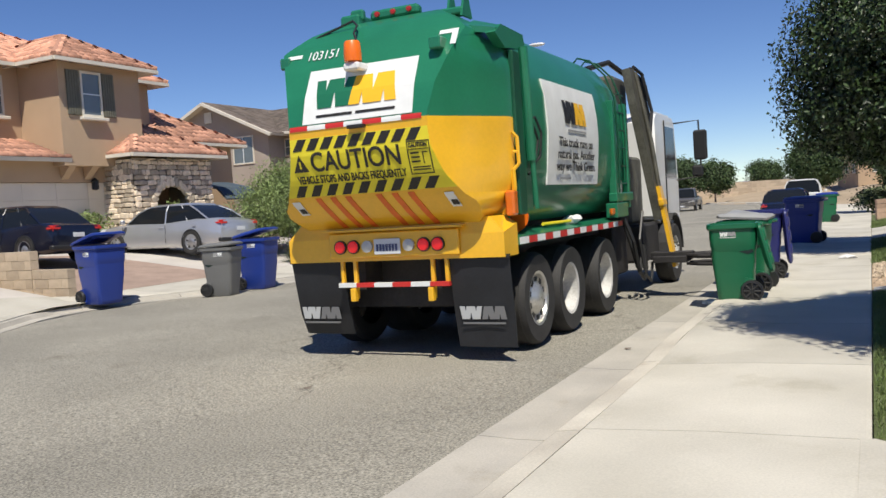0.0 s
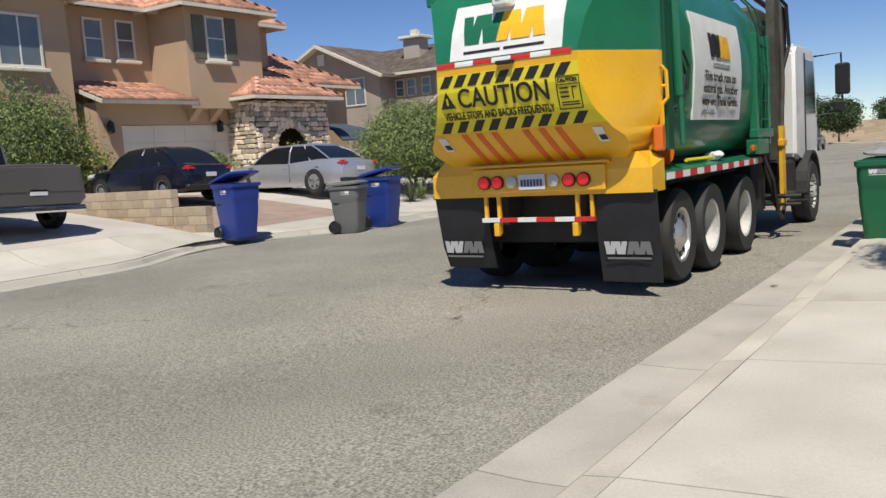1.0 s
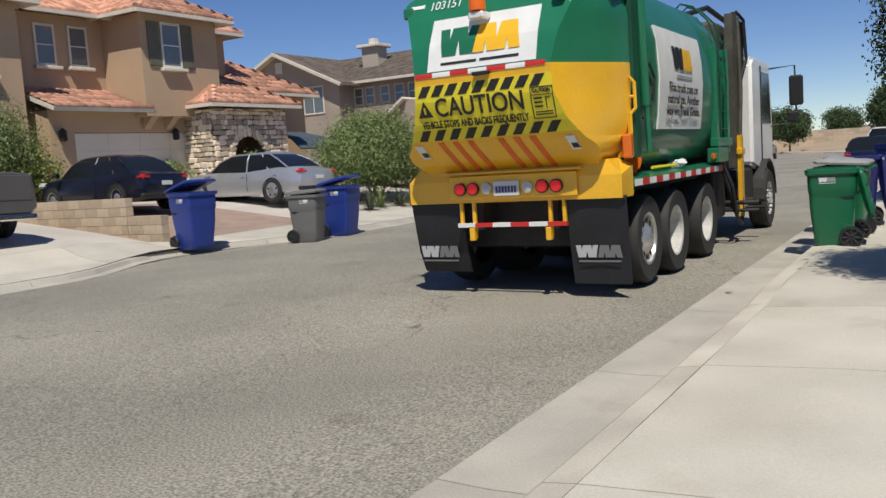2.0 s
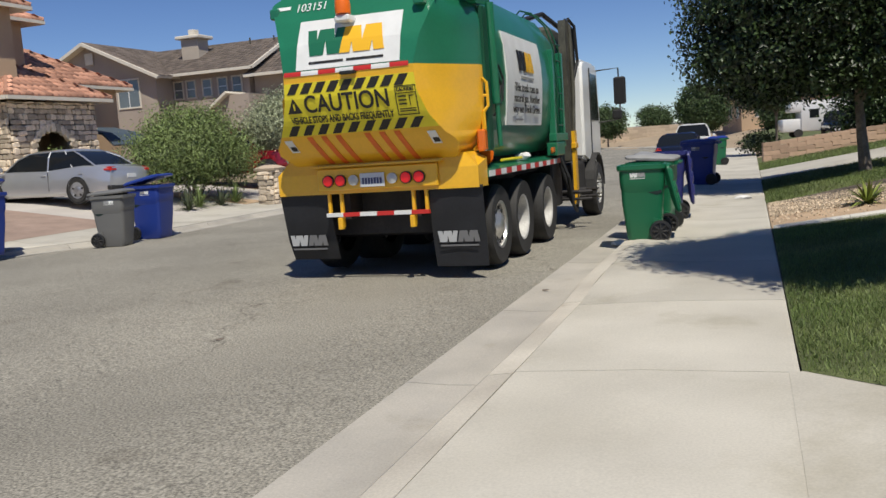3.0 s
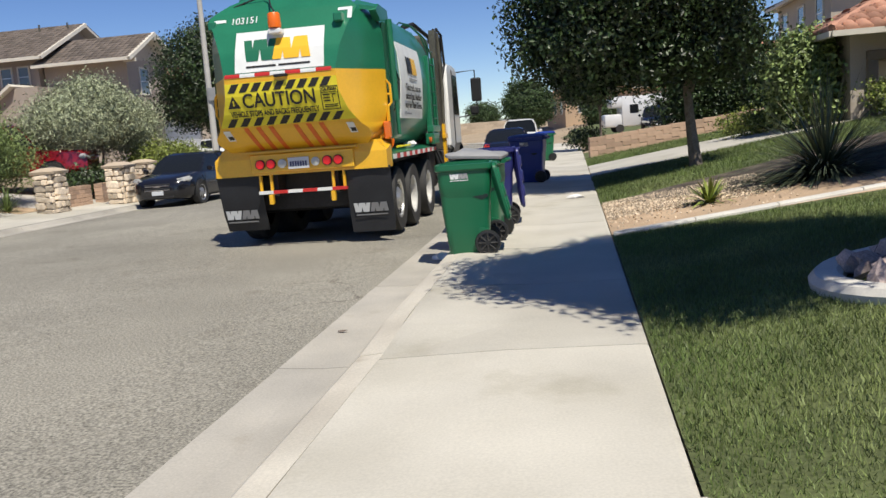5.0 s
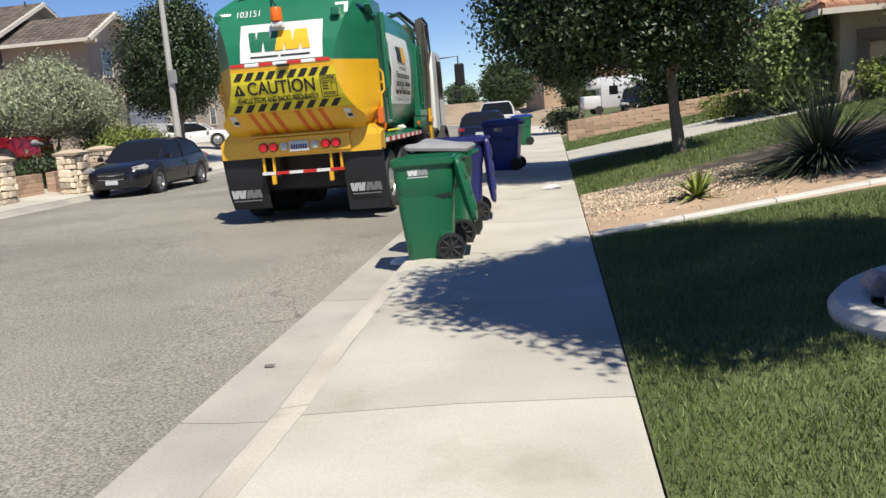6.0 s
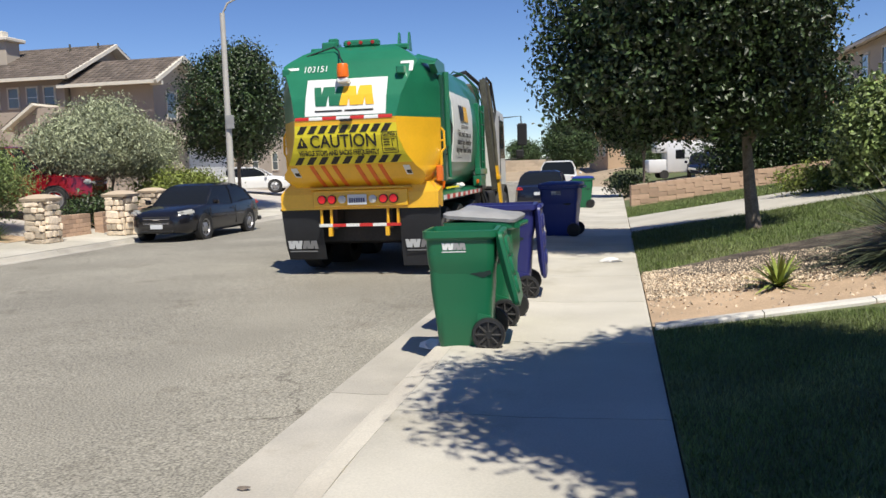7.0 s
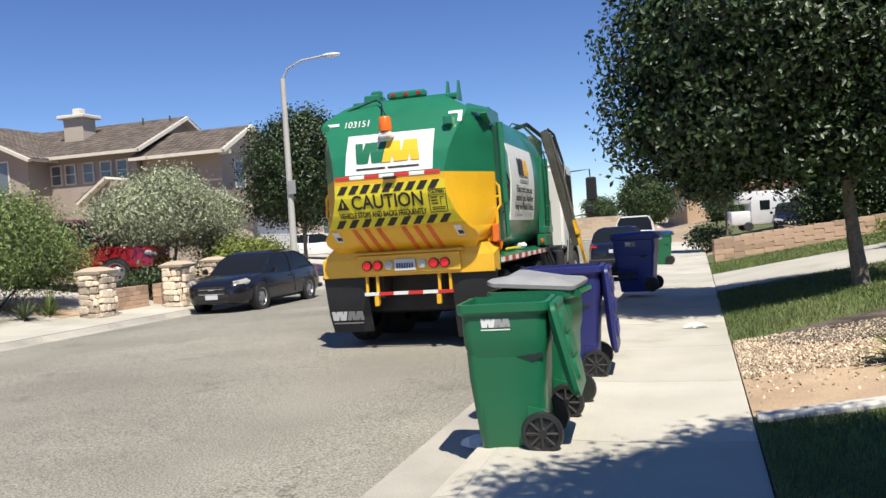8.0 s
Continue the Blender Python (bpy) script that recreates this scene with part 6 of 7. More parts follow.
car("white_coupe", pose(-17.3, 46.5, left_z(-17.3, 45), 0, 0, -75), "white_paint", "white car on a driveway past the street tree", 4.6, 1.80, 1.35)
car("dark_sedan", pose(-1.25, 37.0, 0.0, 0, 0, 0), "navy_paint", "dark blue sedan parked at the kerb beyond the bins", 4.7, 1.80, 1.46)
car("white_suv", pose(-1.45, 49.0, 0.0, 0, 0, 2), "white_paint", "white sport utility vehicle parked further on", 4.9, 1.95, 1.85, "suv")
car("silver_pickup", pose(bend(72) - 8.7, 72.0, 0.0, 0, 0, 183), "grey_paint", "grey pickup parked facing the camera far down the street", 5.3, 1.95, 1.85, "pickup", category="pickup")
car("silver_coupe", pose(bend(79) - 9.4, 79.0, 0.0, 0, 0, 185), "silver", "pale car parked behind the far pickup", 4.7, 1.80, 1.5)

car("dark_suv", pose(6.1, 53.5, right_z(6.1, 53.5) - 0.15, 0, 0, 175), "navy_paint", "dark sport utility vehicle on a far driveway", 4.4, 1.7, 1.45, "suv")


def motorhome():
    c = thing("motorhome", pose(6.5, 56.5, 0.65, 0, 0, 8) @ Matrix.Diagonal((0.74, 0.74, 0.74, 1)), "white motorhome parked on a far driveway", "motorhome")
    bm = B()
    box(bm, -3.2, 3.2, -1.15, 1.15, 0.45, 2.9, 0.12, seg=2)
    part("body", bm, "white_paint", c, smooth=True)
    bm = B()
    box(bm, -4.0, -2.6, -1.1, 1.1, 2.0, 2.85, 0.15, seg=2)
    part("overcab", bm, "white_paint", c, smooth=True)
    bm = B()
    box(bm, -4.6, -3.0, -1.0, 1.0, 0.45, 1.5, 0.15, seg=2)
    part("bonnet", bm, "white_paint", c, smooth=True)
    for x, w in ((-2.2, 0.7), (0.2, 1.2), (2.0, 0.9)):
        bm = B()
        box(bm, x - w / 2, x + w / 2, -1.17, -1.14, 1.5, 2.2, 0.02)
        part("window", bm, "car_glass", c)
    for x in (-3.4, 1.8):
        for s in (-1, 1):
            bm = B()
            lathe(bm, [(0.33, -0.12), (0.33, 0.12), (0.2, 0.13), (0.0, 0.13)], 20, "y", x, s * 1.05, 0.33)
            part("wheel", bm, "rubber", c)


motorhome()


# ---- street furniture and garden things ----
def street_lamp():
    t = thing("street_lamp", pose(-11.47, 32.0, 0.13), "tall concrete street lamp with a curved arm", "street lamp")
    bm = B()
    tube(bm, [(0, 0, -0.2), (0, 0, 3.0), (0, 0, 6.95)], 0.13, 12, 0.085)
    part("pole", bm, "pole", t, smooth=True)
    bm = B()
    tube(bm, [(0, 0, 6.9), (0.2, 0, 7.25), (0.7, 0, 7.46), (1.5, 0, 7.52)], 0.035, 8)
    part("arm", bm, "pole", t, smooth=True)
    bm = B()
    bmesh.ops.create_icosphere(bm, subdivisions=2, radius=1, matrix=Matrix.Translation((1.78, 0, 7.52)) @ Matrix.Diagonal((0.36, 0.13, 0.075, 1)))
    part("lamp_head", bm, "white_paint", t, smooth=True)
    bm = B()
    box(bm, 0.0, 0.28, -0.16, -0.13, 3.1, 3.55, 0.005)
    part("street_sign", bm, "lid_grey", t)


street_lamp()


def stone_pier(x, y):
    t = thing("stone_pier", pose(x, y, 0.13), "squat rubble-stone gate pier with a domed cap", "pier", "garden piers")
    bm = B()
    box(bm, -0.25, 0.25, -0.25, 0.25, -0.1, 1.05)
    part("core", bm, "mortar", t)
    for o, u, n in (((-0.27, -0.27, 0), (1, 0, 0), (0, -1, 0)), ((0.27, -0.27, 0), (0, 1, 0), (1, 0, 0))):
        stone_face(t, o, u, n, 0.54, 1.05, int(x * 10 + n[0] * 7))
    bm = B()
    loft(bm, [rounded(0.36, 0.36, 0.05, 1.05), rounded(0.38, 0.38, 0.06, 1.12), rounded(0.22, 0.22, 0.1, 1.20), rounded(0.1, 0.1, 0.05, 1.22)])
    part("cap", bm, "block", t, smooth=True)


for x, y in ((-12.6, 23.62), (-11.95, 26.05), (-13.4, 30.2)):
    stone_pier(x, y)


def block_wall(name, p, q, z0, z1, thick, label, bl=0.4, bh=0.2, material="block", slope=0.0):
    """A wall of separate blocks in running bond, with a capping course."""
    t = thing(name, pose(0, 0, 0), label, "wall")
    p, q = Vector((*p, 0)), Vector((*q, 0))
    d = (q - p).normalized()
    a = math.atan2(d.y, d.x)
    ln = (q - p).length
    bm = B()
    box(bm, -0.5, 0.5, -0.5, 0.5, -0.5, 0.5)
    bmesh.ops.bevel(bm, geom=bm.edges[:], offset=0.012, segments=1, affect="EDGES")
    me = mesh_of("wall_block", bm, material)
    rows = max(1, round((z1 - z0) / bh))
    for j in range(rows):
        x = -bl / 2 * (j % 2)
        while x < ln - 0.02:
            a0, a1 = max(0, x), min(ln, x + bl)
            if a1 - a0 > 0.03:
                c = p + d * ((a0 + a1) / 2)
                mid = (a0 + a1) / 2
                zz = z0 + (j + 0.5) * bh + slope * mid
                tilt = Matrix(((1, 0, 0, 0), (0, 1, 0, 0), (slope, 0, 1, 0), (0, 0, 0, 1)))
                shared("block", me, Matrix.Translation((c.x, c.y, zz)) @ Matrix.Rotation(a, 4, "Z") @ tilt @ Matrix.Diagonal((a1 - a0 - 0.008, thick, bh - 0.008, 1)), t)
            x += bl
    return t


block_wall("block_wall", (-14.15, 12.5), (-20.5, 12.5), 0.2, 1.2, 0.2, "tan concrete-block garden wall between driveways")
block_wall("low_block_wall", (-13.05, 12.5), (-14.13, 12.5), 0.2, 0.8, 0.2, "low end of the tan block garden wall")
block_wall("planter_wall", (-13.0, 24.0), (-13.0, 26.0), 0.15, 0.75, 0.25, "low reddish planter wall between the piers", 0.3, 0.12, "brick")
block_wall("planter_wall", (-12.9, 26.4), (-13.4, 30.0), 0.15, 0.75, 0.25, "low reddish planter wall beside the parked car", 0.3, 0.12, "brick")
block_wall("retaining_wall", (1.85, 33.9), (12.0, 36.0), 0.08, 0.86, 0.25, "low tan-red garden retaining wall on the slope", 0.6, 0.16, "brick", slope=0.095)
block_wall("retaining_wall", (2.2, 40.5), (12.0, 42.0), 0.0, 0.75, 0.25, "pale upper retaining wall beyond the lawn", 0.8, 0.25, "block", slope=0.10)
block_wall("boundary_wall", (-26.0, 104), (-14.0, 118), 0.0, 2.2, 0.3, "long tan boundary wall at the far end of the street", 1.2, 0.4, "block")
block_wall("boundary_wall", (-14.0, 118), (2.0, 122), 0.0, 2.4, 0.3, "tan boundary wall closing the far end of the street", 1.2, 0.4, "block")

# the nearest street tree, the ring tree, and the rest
tree("street_tree", 3.7, 20.3, right_z(3.7, 20.3), 6.6, [(-0.95, 0, 3.65, 2.45, 2.4, 1.75), (-0.8, 0.2, 4.95, 1.95, 1.9, 1.5), (-1.7, -0.3, 2.4, 1.7, 1.8, 0.75), (0.15, 0.2, 2.45, 1.5, 1.7, 0.75), (-0.7, -0.9, 2.1, 1.2, 1.0, 0.5)], 165000, 0.105, "leaf_dark", "dense dark-green street tree on the sloping lawn", trunk_r=0.155, fork=1.5, seed=3, spread=0.16, lean=(-0.2, 0.1))
tree("ring_tree", 3.53, 8.5, right_z(3.53, 8.5), 6.2, [(0.12, -0.20, 4.17, 1.9, 2.0, 1.35), (0.6, -0.1, 3.2, 1.3, 1.3, 0.6), (0.15, 0.25, 2.75, 0.8, 0.8, 0.45)], 95000, 0.10, "leaf_dark", "dense dark-green tree in a stone-filled ring on the lawn", trunk_r=0.12, fork=2.3, seed=5, spread=0.15)
tree("street_tree", -14.1, 38.3, left_z(-14, 38), 7.2, [(0, 0, 4.2, 2.3, 2.4, 2.3), (0.3, 0, 5.6, 1.4, 1.5, 1.3), (-0.6, 0.2, 3.2, 1.9, 1.9, 1.1)], 42000, 0.14, "leaf_dark", "upright dark-green street tree across the road", trunk_r=0.13, fork=1.5, seed=8, spread=0.24)
tree("olive_tree", -15.4, 30.6, left_z(-15.4, 30), 4.2, [(0, 0, 2.5, 1.6, 1.9, 0.9), (0.1, 1.9, 2.0, 1.3, 1.5, 0.85), (0.2, -2.0, 2.1, 1.3, 1.3, 0.75), (0, 0.6, 3.2, 0.9, 1.0, 0.6), (0.3, -0.9, 3.0, 0.8, 0.8, 0.6), (0.2, 2.6, 2.6, 0.8, 0.9, 0.5)], 75000, 0.13, "leaf_olive", "silvery olive-like shrub tree in a front garden", trunk_r=0.08, fork=1.1, seed=11, spread=0.26, stems=4, narrow=0.28)
bush("garden_bush", -14.9, 22.9, left_z(-14.9, 23), [(0, 0, 1.6, 1.5, 2.0, 1.05), (0.1, 1.3, 1.2, 1.2, 1.4, 0.75), (0, -1.2, 1.35, 1.2, 1.2, 0.8), (0, 0.2, 2.3, 1.0, 1.3, 0.6)], 48000, 0.11, "leaf_green", "large feathery green shrub beside the driveway", 13, 0.26, 0.28)
bush("garden_bush", -14.2, 33.2, left_z(-14.2, 33), [(0, 0, 0.9, 1.2, 2.2, 0.7), (0.2, 1.6, 0.7, 1.0, 1.4, 0.6)], 16000, 0.11, "leaf_yellow", "low yellow-green hedge shrub by the garden wall", 15, 0.2, 0.5)
bush("garden_bush", -13.9, 28.0, left_z(-13.9, 28), [(0, 0, 0.55, 0.6, 1.4, 0.45)], 2500, 0.12, "leaf_dark", "dark low shrub behind the planter wall", 16, 0.18, 0.5)
bush("garden_bush", -22.7, 14.3, left_z(-22.7, 14.3), [(0, -0.3, 2.0, 1.2, 1.7, 1.4), (0.3, 0.3, 1.4, 1.0, 1.4, 1.0)], 30000, 0.11, "leaf_green", "tall loose green shrub before the tan house", 17, 0.3, 0.3)
bush("garden_bush", -22.3, 15.3, left_z(-22.3, 15.3), [(0, 0, 0.9, 0.9, 1.2, 0.8)], 3500, 0.13, "leaf_yellow", "yellow-green rounded shrub by the garage", 18, 0.2, 0.5)
bush("garden_bush", -23.6, 22.2, left_z(-23, 22), [(0, 0, 0.7, 0.5, 0.7, 0.6)], 1500, 0.12, "leaf_green", "small green shrub at the stone porch", 19, 0.15, 0.5)
bush("garden_bush", -21.9, 25.2, left_z(-22, 25), [(0, 0, 0.9, 0.5, 0.9, 0.6)], 1800, 0.12, "leaf_green", "green shrub before the porch arch", 20, 0.15, 0.5)
for i, (x, y) in enumerate(((-13.7, 21.4), (-13.5, 22.2), (-13.6, 23.1), (-13.5, 20.6))):
    tuft("grass_clump", x, y, left_z(x, y), 130, 0.75, 0.012, "yucca" if i % 2 else "leaf_green", "clump of arching ornamental grass in the planting strip", 30 + i, 0.75)
# right-hand gardens
tuft("yucca", 4.75, 15.2, right_z(4.75, 15.2), 1300, 1.65, 0.010, "yucca", "wide spiky dark yucca with arching narrow leaves", 41, 0.28)
tuft("yucca", 6.5, 16.4, right_z(6.5, 16.4), 900, 1.35, 0.011, "yucca", "dark yucca crowding in behind the wide one", 47, 0.35)
tuft("strap_plant", 3.05, 14.35, right_z(3.05, 14.35), 60, 0.55, 0.022, "leaf_yellow", "yellow-green strap-leaved plant in the gravel bed", 42, 0.7)
bush("hedge", 6.8, 36.6, right_z(6.8, 36.6), [(-0.2, 0, 1.0, 2.2, 0.9, 1.3), (1.2, 0, 1.5, 1.4, 0.9, 1.4), (-0.6, 0, 1.9, 1.3, 0.8, 0.9)], 46000, 0.13, "leaf_dark", "tall glossy dark hedge behind the lawn", 44, 0.22, 0.6, "hedge")
bush("hedge", 7.05, 25.2, right_z(7.05, 25.2), [(0, 0, 1.0, 0.75, 1.0, 1.1), (0.1, 0.2, 1.6, 0.65, 0.9, 0.7)], 30000, 0.12, "leaf_green", "tall clipped green hedge beside the house", 45, 0.22, 0.6, "hedge")
bush("round_shrub", 6.3, 26.9, right_z(6.3, 26.9), [(-0.3, 0, 0.30, 0.75, 0.7, 0.36), (0.45, 0.2, 0.38, 0.7, 0.7, 0.40)], 4000, 0.09, "leaf_yellow", "low bright-green mounded shrub by the path", 46, 0.12, 0.6)
bush("round_shrub", 8.6, 23.0, right_z(8.6, 23), [(0, 0, 0.35, 0.9, 0.6, 0.42)], 3000, 0.09, "leaf_yellow", "bright-green shrub at the garage corner", 47, 0.12, 0.6)
tree("small_tree", 9.3, 22.6, right_z(9.3, 22.6), 2.8, [(0, 0, 2.0, 0.8, 0.8, 0.8)], 2500, 0.11, "leaf_green", "small green ornamental tree at the garage", trunk_r=0.04, fork=0.9, seed=48, spread=0.2, limbs=5)
tree("small_tree", 2.6, 43.5, right_z(2.6, 43), 4.2, [(-0.55, 0, 3.0, 1.3, 1.4, 1.0)], 20000, 0.14, "leaf_dark", "small street tree past the retaining wall", trunk_r=0.09, fork=1.3, seed=49, spread=0.25, limbs=6)
bush("garden_bush", 1.9, 44.0, right_z(2, 44), [(0, 0, 0.5, 0.9, 0.9, 0.5)], 1500, 0.14, "leaf_dark", "dark low shrub at the wall's end", 50, 0.2)
tree("far_tree", -2.3, 75.0, 0.3, 5.6, [(0, 0, 3.0, 2.0, 2.0, 1.9)], 26000, 0.19, "leaf_far", "rounded street tree far along the footpath", trunk_r=0.14, fork=1.0, seed=51, spread=0.3, limbs=6)
for i, (x, y, r) in enumerate(((-14, 100, 2.2), (-19, 106, 2.6), (-11, 124, 2.4), (-26, 96, 2.6), (-4, 110, 1.8), (4, 84, 1.4), (-33, 84, 2.4))):
    tree("far_tree", x, y, 0.3, r * 2.2, [(0, 0, r * 1.25, r, r, r * 0.8)], 9000, 0.28, "leaf_far", "hazy green tree at the far end of the street", trunk_r=0.12, fork=r * 0.5, seed=60 + i, spread=0.35, limbs=4)


# added tree, never in view: it only casts shade on the yucca bed
tree("unseen_shade_tree", 7.6, 13.2, right_z(7.6, 13.2), 5.6, [(0, 0, 3.7, 1.9, 1.9, 1.3), (-0.9, 0.6, 3.2, 1.3, 1.3, 0.8)], 42000, 0.11, "leaf_dark", "dark-green tree added out of view to shade the yucca bed", trunk_r=0.11, fork=1.8, seed=77, spread=0.2)


def stone_ring():
    t = thing("tree_ring", pose(3.70, 8.5, right_z(3.70, 8.5)), "white concrete tree ring filled with loose stones", "tree ring")
    bm = B()
    lathe(bm, [(0.86, -0.12), (0.88, 0.05), (0.84, 0.09), (0.70, 0.09), (0.66, 0.05), (0.66, -0.12)], 40, "z")
    for v in bm.verts:
        v.co.z += 0.11 * v.co.x
    part("rim", bm, "white_concrete", t, smooth=True)
    r = random.Random(4)
    metas = []
    for k in range(4):
        bm = B()
        bmesh.ops.create_icosphere(bm, subdivisions=1, radius=1)
        for v in bm.verts:
            v.co *= r.uniform(0.75, 1.15)
        metas.append(mesh_of("stone", bm, "rock"))
    for k in range(80):
        a, d = r.uniform(0, 6.28), 0.64 * math.sqrt(r.uniform(0.05, 1))
        s = r.uniform(0.05, 0.12)
        x, y = d * math.cos(a), d * math.sin(a)
        shared("stone", metas[k % 4], Matrix.Translation((x, y, 0.02 + 0.11 * x + r.uniform(0, 0.07))) @ Euler((r.uniform(0, 3), r.uniform(0, 3), 0)).to_matrix().to_4x4() @ Matrix.Diagonal((s * 1.3, s, s * 0.8, 1)), t)


stone_ring()
# white edging between lawn and bed
edging = tagged(new("edging"), "white concrete garden edging between lawn and bed", "edging", kind="structure")
for k in range(8):
    x0 = 1.72 + k * 0.95
    bm = B()
    loft(bm, [[(x, border_y(x) - 0.085, right_z(x, 13) - 0.1), (x, border_y(x) - 0.085, right_z(x, 13) + 0.025), (x, border_y(x) - 0.07, right_z(x, 13) + 0.045), (x, border_y(x) + 0.07, right_z(x, 13) + 0.045), (x, border_y(x) + 0.085, right_z(x, 13) + 0.025), (x, border_y(x) + 0.085, right_z(x, 13) - 0.1)] for x in (x0, x0 + 0.46, x0 + 0.94)])
    part("edging_length", bm, "white_concrete", edging)
edging2 = tagged(new("edging_drive"), "white concrete edging curving along the driveway", "edging", kind="structure")
bm = B()
pts = [(1.95, 5.2), (2.22, 4.84), (2.6, 4.79), (3.3, 4.78), (6.0, 4.80), (9.0, 4.86)]
for (xa, ya), (xb, yb) in zip(pts[1:], pts[2:]):
    loft(bm, [[(x, y - 0.1, right_z(x, y) - 0.1), (x, y - 0.1, right_z(x, y) + 0.05), (x, y + 0.1, right_z(x, y) + 0.05), (x, y + 0.1, right_z(x, y) - 0.1)] for x, y in ((xa, ya), (xb, yb))])
part("edging_length", bm, "white_concrete", edging2)


def litter():
    t = thing("paper_scrap", pose(1.28, 18.3, 0.135), "crumpled white paper on the footpath", "litter")
    bm = B()
    bmesh.ops.create_icosphere(bm, subdivisions=2, radius=0.11)
    r = random.Random(2)
    for v in bm.verts:
        v.co = Vector((v.co.x * 1.6, v.co.y, max(0, v.co.z) * 0.6)) + Vector((r.uniform(-1, 1), r.uniform(-1, 1), 0)) * 0.03
    part("sheet", bm, "paper", t)
    t = thing("paper_scrap", pose(-0.30, 12.55, 0.01), "crumpled white paper in the gutter", "litter")
    bm = B()
    bmesh.ops.create_icosphere(bm, subdivisions=2, radius=0.09)
    for v in bm.verts:
        v.co = Vector((v.co.x * 1.3, v.co.y * 1.3, max(0, v.co.z) * 0.8)) + Vector((r.uniform(-1, 1), r.uniform(-1, 1), 0)) * 0.03
    part("sheet", bm, "paper", t)
    for k, (x, y, z) in enumerate(((-0.567, 8.97, 0.004), (-2.9, 6.6, 0.02))):
        t = thing("dry_leaf", pose(x, y, z, 0, 0, k * 50), "curled brown dry leaf on the ground", "leaf", "dry leaves")
        bm = B()
        loft(bm, [[(-0.035, -0.012, 0.008), (-0.035, 0.012, 0.012)], [(0, -0.02, 0.004), (0, 0.02, 0.014)], [(0.04, -0.006, 0.012), (0.04, 0.006, 0.016)]], caps=False, closed=False)
        part("blade", bm, "bark", t)


litter()


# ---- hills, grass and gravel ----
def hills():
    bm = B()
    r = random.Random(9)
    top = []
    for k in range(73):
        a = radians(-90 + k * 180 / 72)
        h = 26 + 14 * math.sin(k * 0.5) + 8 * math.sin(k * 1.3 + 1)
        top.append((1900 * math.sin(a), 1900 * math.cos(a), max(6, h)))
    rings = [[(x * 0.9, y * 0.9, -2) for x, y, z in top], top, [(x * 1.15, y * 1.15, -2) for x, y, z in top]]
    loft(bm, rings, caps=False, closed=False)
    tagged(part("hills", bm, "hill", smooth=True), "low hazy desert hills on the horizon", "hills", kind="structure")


hills()


def blades(name, seed, count, x0, x1, y0, y1, length, label, keep=None):
    g = np.random.default_rng(seed)
    x = g.uniform(x0, x1, count)
    y = g.uniform(y0, y1, count)
    if keep is not None:
        k = np.array([keep(a, b) for a, b in zip(x, y)])
        x, y = x[k], y[k]
    z = np.array([right_z(a, b) for a, b in zip(x, y)])
    p = np.stack([x, y, z], 1)
    a = g.uniform(0, 2 * np.pi, len(x))
    w = np.stack([np.cos(a), np.sin(a), a * 0], 1) * (length * 0.09)
    tip = np.stack([g.normal(0, 0.4, len(x)), g.normal(0, 0.4, len(x)), np.ones(len(x))], 1) * (length * g.uniform(0.6, 1.2, len(x)))[:, None]
    tagged(soup(name, np.stack([p - w, p + w, p + tip], 1), [(0, 1, 2)], "grass", kind="stuff"), label, "grass")


blades("grass", 1, 130000, 1.70, 6.2, 4.92, 12.70, 0.042, "short dense blades of the clipped front lawn", lambda x, y: math.hypot(x - 3.70, y - 8.5) > 0.87 and x > 1.71 + 0.92 * max(0, 5.63 - y))
blades("grass", 2, 50000, 1.70, 9.0, 16.7, 23.55, 0.075, "grass blades on the sloping lawn under the street tree", lambda x, y: y > 16.7 + 0.45 * (x - 1.7))
blades("grass", 3, 16000, 1.70, 9.0, 28.75, 33.7, 0.09, "grass blades of the narrow lawn strip")


def gravel():
    g = np.random.default_rng(5)
    n = 8000
    x = 1.72 + 2.4 * g.uniform(0, 1, n) ** 1.3
    y = g.uniform(14.4, 16.8, n) + (g.uniform(0, 1, n) > 0.93) * g.uniform(-1.4, 0, n)
    z = np.array([right_z(a, b) for a, b in zip(x, y)]) + 0.008
    s = g.uniform(0.010, 0.024, n)
    p = np.stack([x, y, z], 1)
    d = unit(g.normal(size=(n, 3, 3)))
    vs = [p + d[:, 0] * s[:, None], p - d[:, 0] * s[:, None], p + d[:, 1] * s[:, None], p - d[:, 1] * s[:, None], p + np.array([0, 0, 1]) * s[:, None]]
    tagged(soup("gravel", np.stack(vs, 1), [(0, 2, 4), (2, 1, 4), (1, 3, 4), (3, 0, 4)], "gravel", kind="stuff"), "pale sandy gravel in the planting bed", "gravel")


gravel()


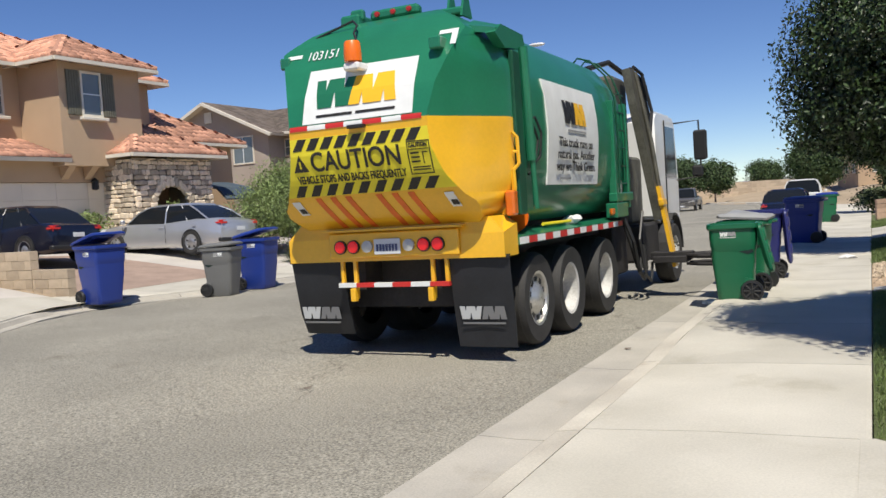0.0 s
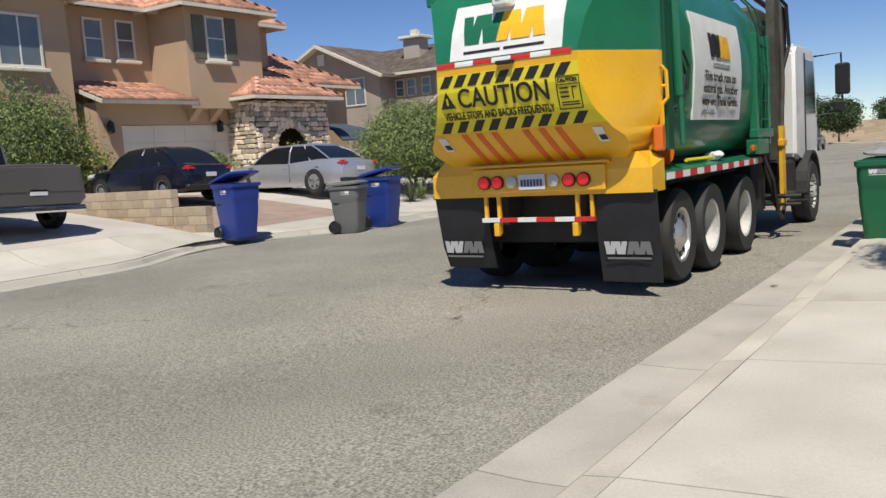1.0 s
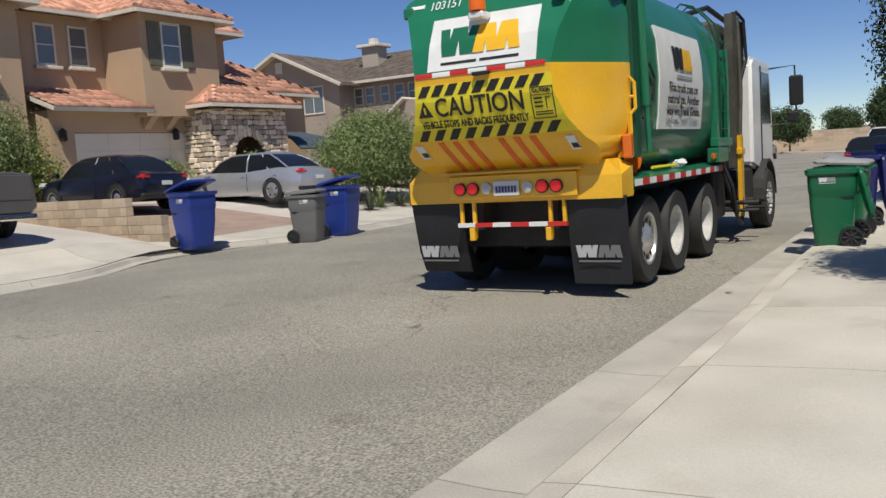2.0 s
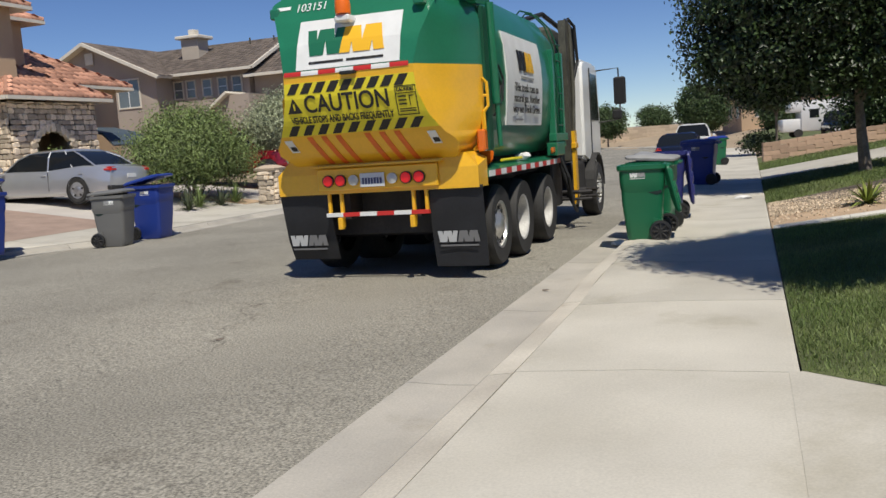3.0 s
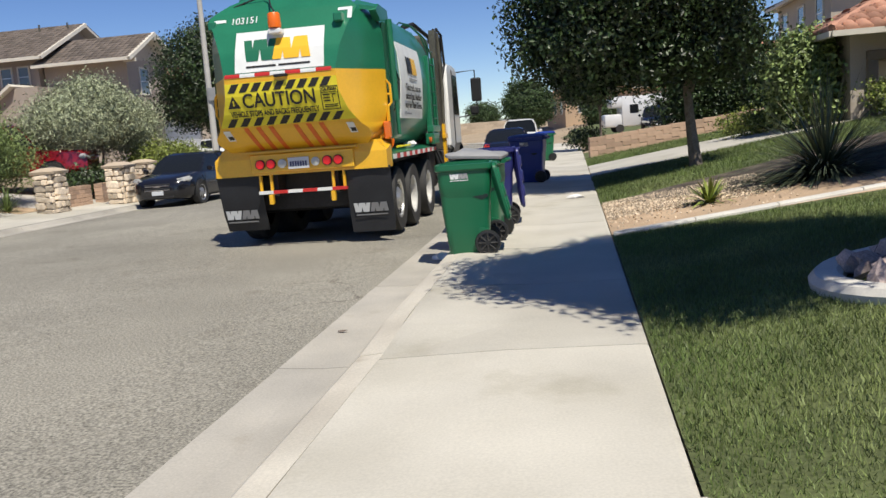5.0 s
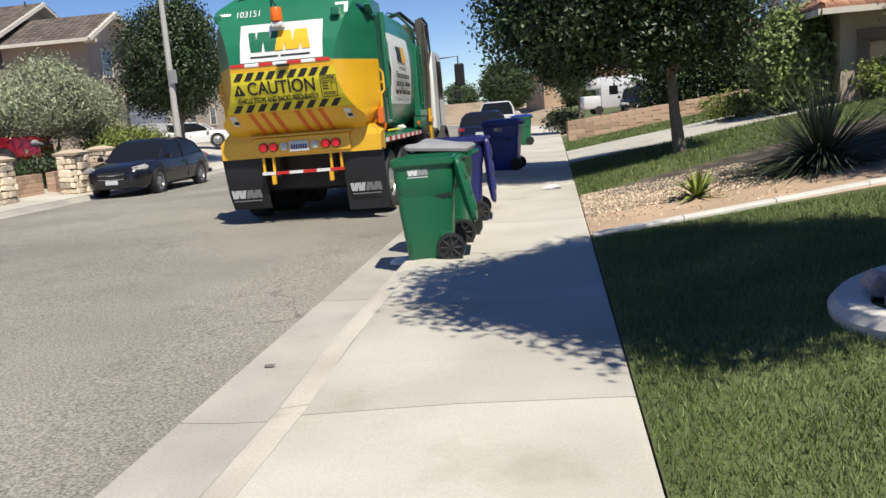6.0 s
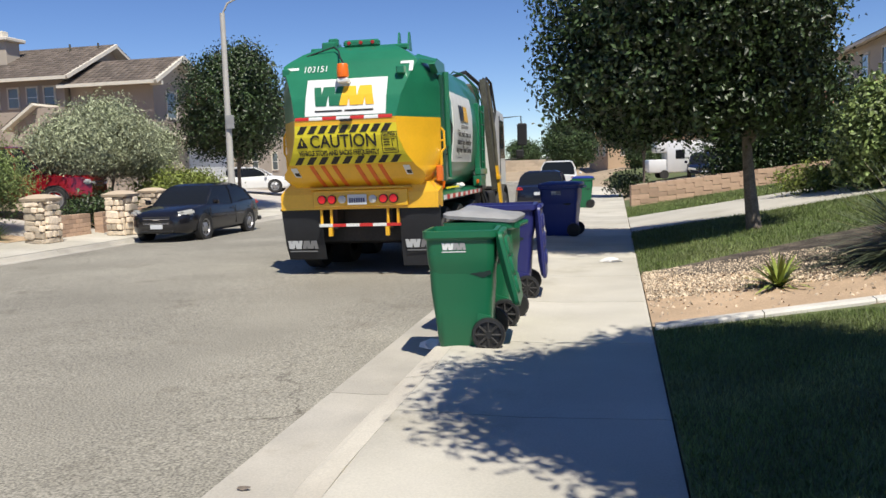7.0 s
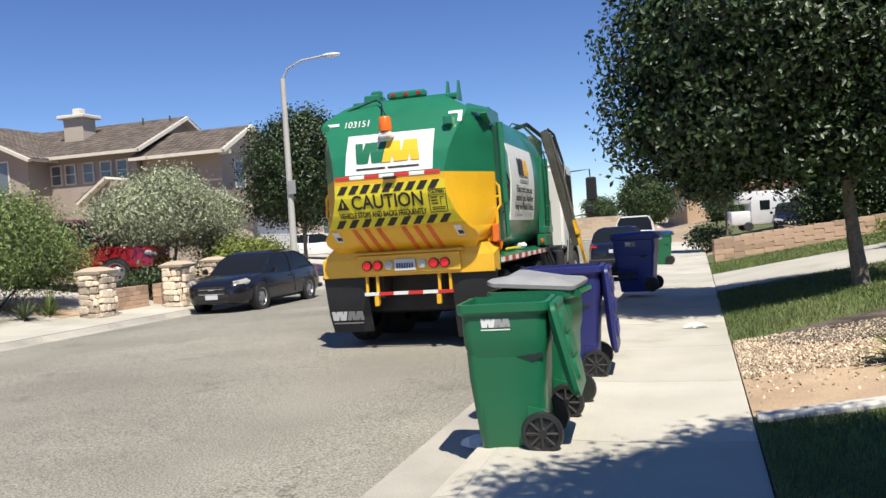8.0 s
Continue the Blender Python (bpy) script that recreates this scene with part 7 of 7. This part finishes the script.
# ---- what moves ----
TRUCK = [(0.0, -2.70, 7.92), (0.5, -2.70, 7.92), (1.0, -2.69, 7.92), (1.4, -2.69, 7.97), (2.0, -2.69, 8.28), (2.5, -2.69, 8.78), (3.0, -2.67, 9.58), (3.5, -2.65, 10.60), (4.0, -2.62, 11.88),
         (4.5, -2.58, 13.12), (5.0, -2.55, 14.36), (5.5, -2.53, 15.56), (6.0, -2.51, 16.60), (6.5, -2.52, 17.34), (7.0, -2.54, 17.62), (7.5, -2.55, 17.62), (8.0, -2.55, 17.62)]


def at_time(t):
    """Where the truck stands at t, eased between its rows."""
    for i in range(len(TRUCK) - 1):
        a, b = TRUCK[i], TRUCK[i + 1]
        if a[0] <= t <= b[0]:
            k = (t - a[0]) / (b[0] - a[0])
            p, q = TRUCK[max(i - 1, 0)], TRUCK[min(i + 2, len(TRUCK) - 1)]
            d = b[0] - a[0]
            s0 = (b[2] - p[2]) / max(1e-6, b[0] - p[0]) * d
            s1 = (q[2] - a[2]) / max(1e-6, q[0] - a[0]) * d
            y = (2 * k ** 3 - 3 * k * k + 1) * a[2] + (k ** 3 - 2 * k * k + k) * s0 + (3 * k * k - 2 * k ** 3) * b[2] + (k ** 3 - k * k) * s1
            return a[1] + (b[1] - a[1]) * k, y
    return TRUCK[-1][1:]


def motions():
    times = [i * 0.2 for i in range(41)]
    walk(truck, [(t, pose(at_time(t)[0], at_time(t)[1], 0.015, 0, 0, 0.2)) for t in times])
    y0 = at_time(0)[1]
    for wh in WHEELS:
        home = wh.matrix_basis.translation.copy()
        walk(wh, [(t, Matrix.Translation(home) @ pose(0, 0, 0, -math.degrees((at_time(t)[1] - y0) / 0.52))) for t in times])
    # the boom swings out (degrees) and the gripper slides out (metres)
    swing = [(0.0, -9, 0.62), (0.2, -7, 0.60), (0.4, -4, 0.58), (0.6, -1, 0.52), (0.8, 0, 0.18), (1.0, 0, 0.0), (6.4, 0, 0.0), (6.8, -3, 0.1), (7.0, -5, 0.25), (7.4, -9, 0.6), (7.8, -11, 0.7), (8.0, -12, 0.72)]
    walk(ARM, [(t, pose(1.20, 5.55, 3.35, 0, a, 0)) for t, a, _ in swing])
    walk(GRIP, [(t, pose(0.85 + 1.7 * g, 5.55, 0.62, 0, 0, 0)) for t, _, g in swing])
    home = BLUE_BIN.matrix_basis.copy()
    walk(BLUE_BIN, [(t, Matrix.Translation((0, 0, z)) @ home) for t, z in ((0.0, 0), (7.6, 0), (7.8, 0.03), (8.0, 0.12))])


motions()
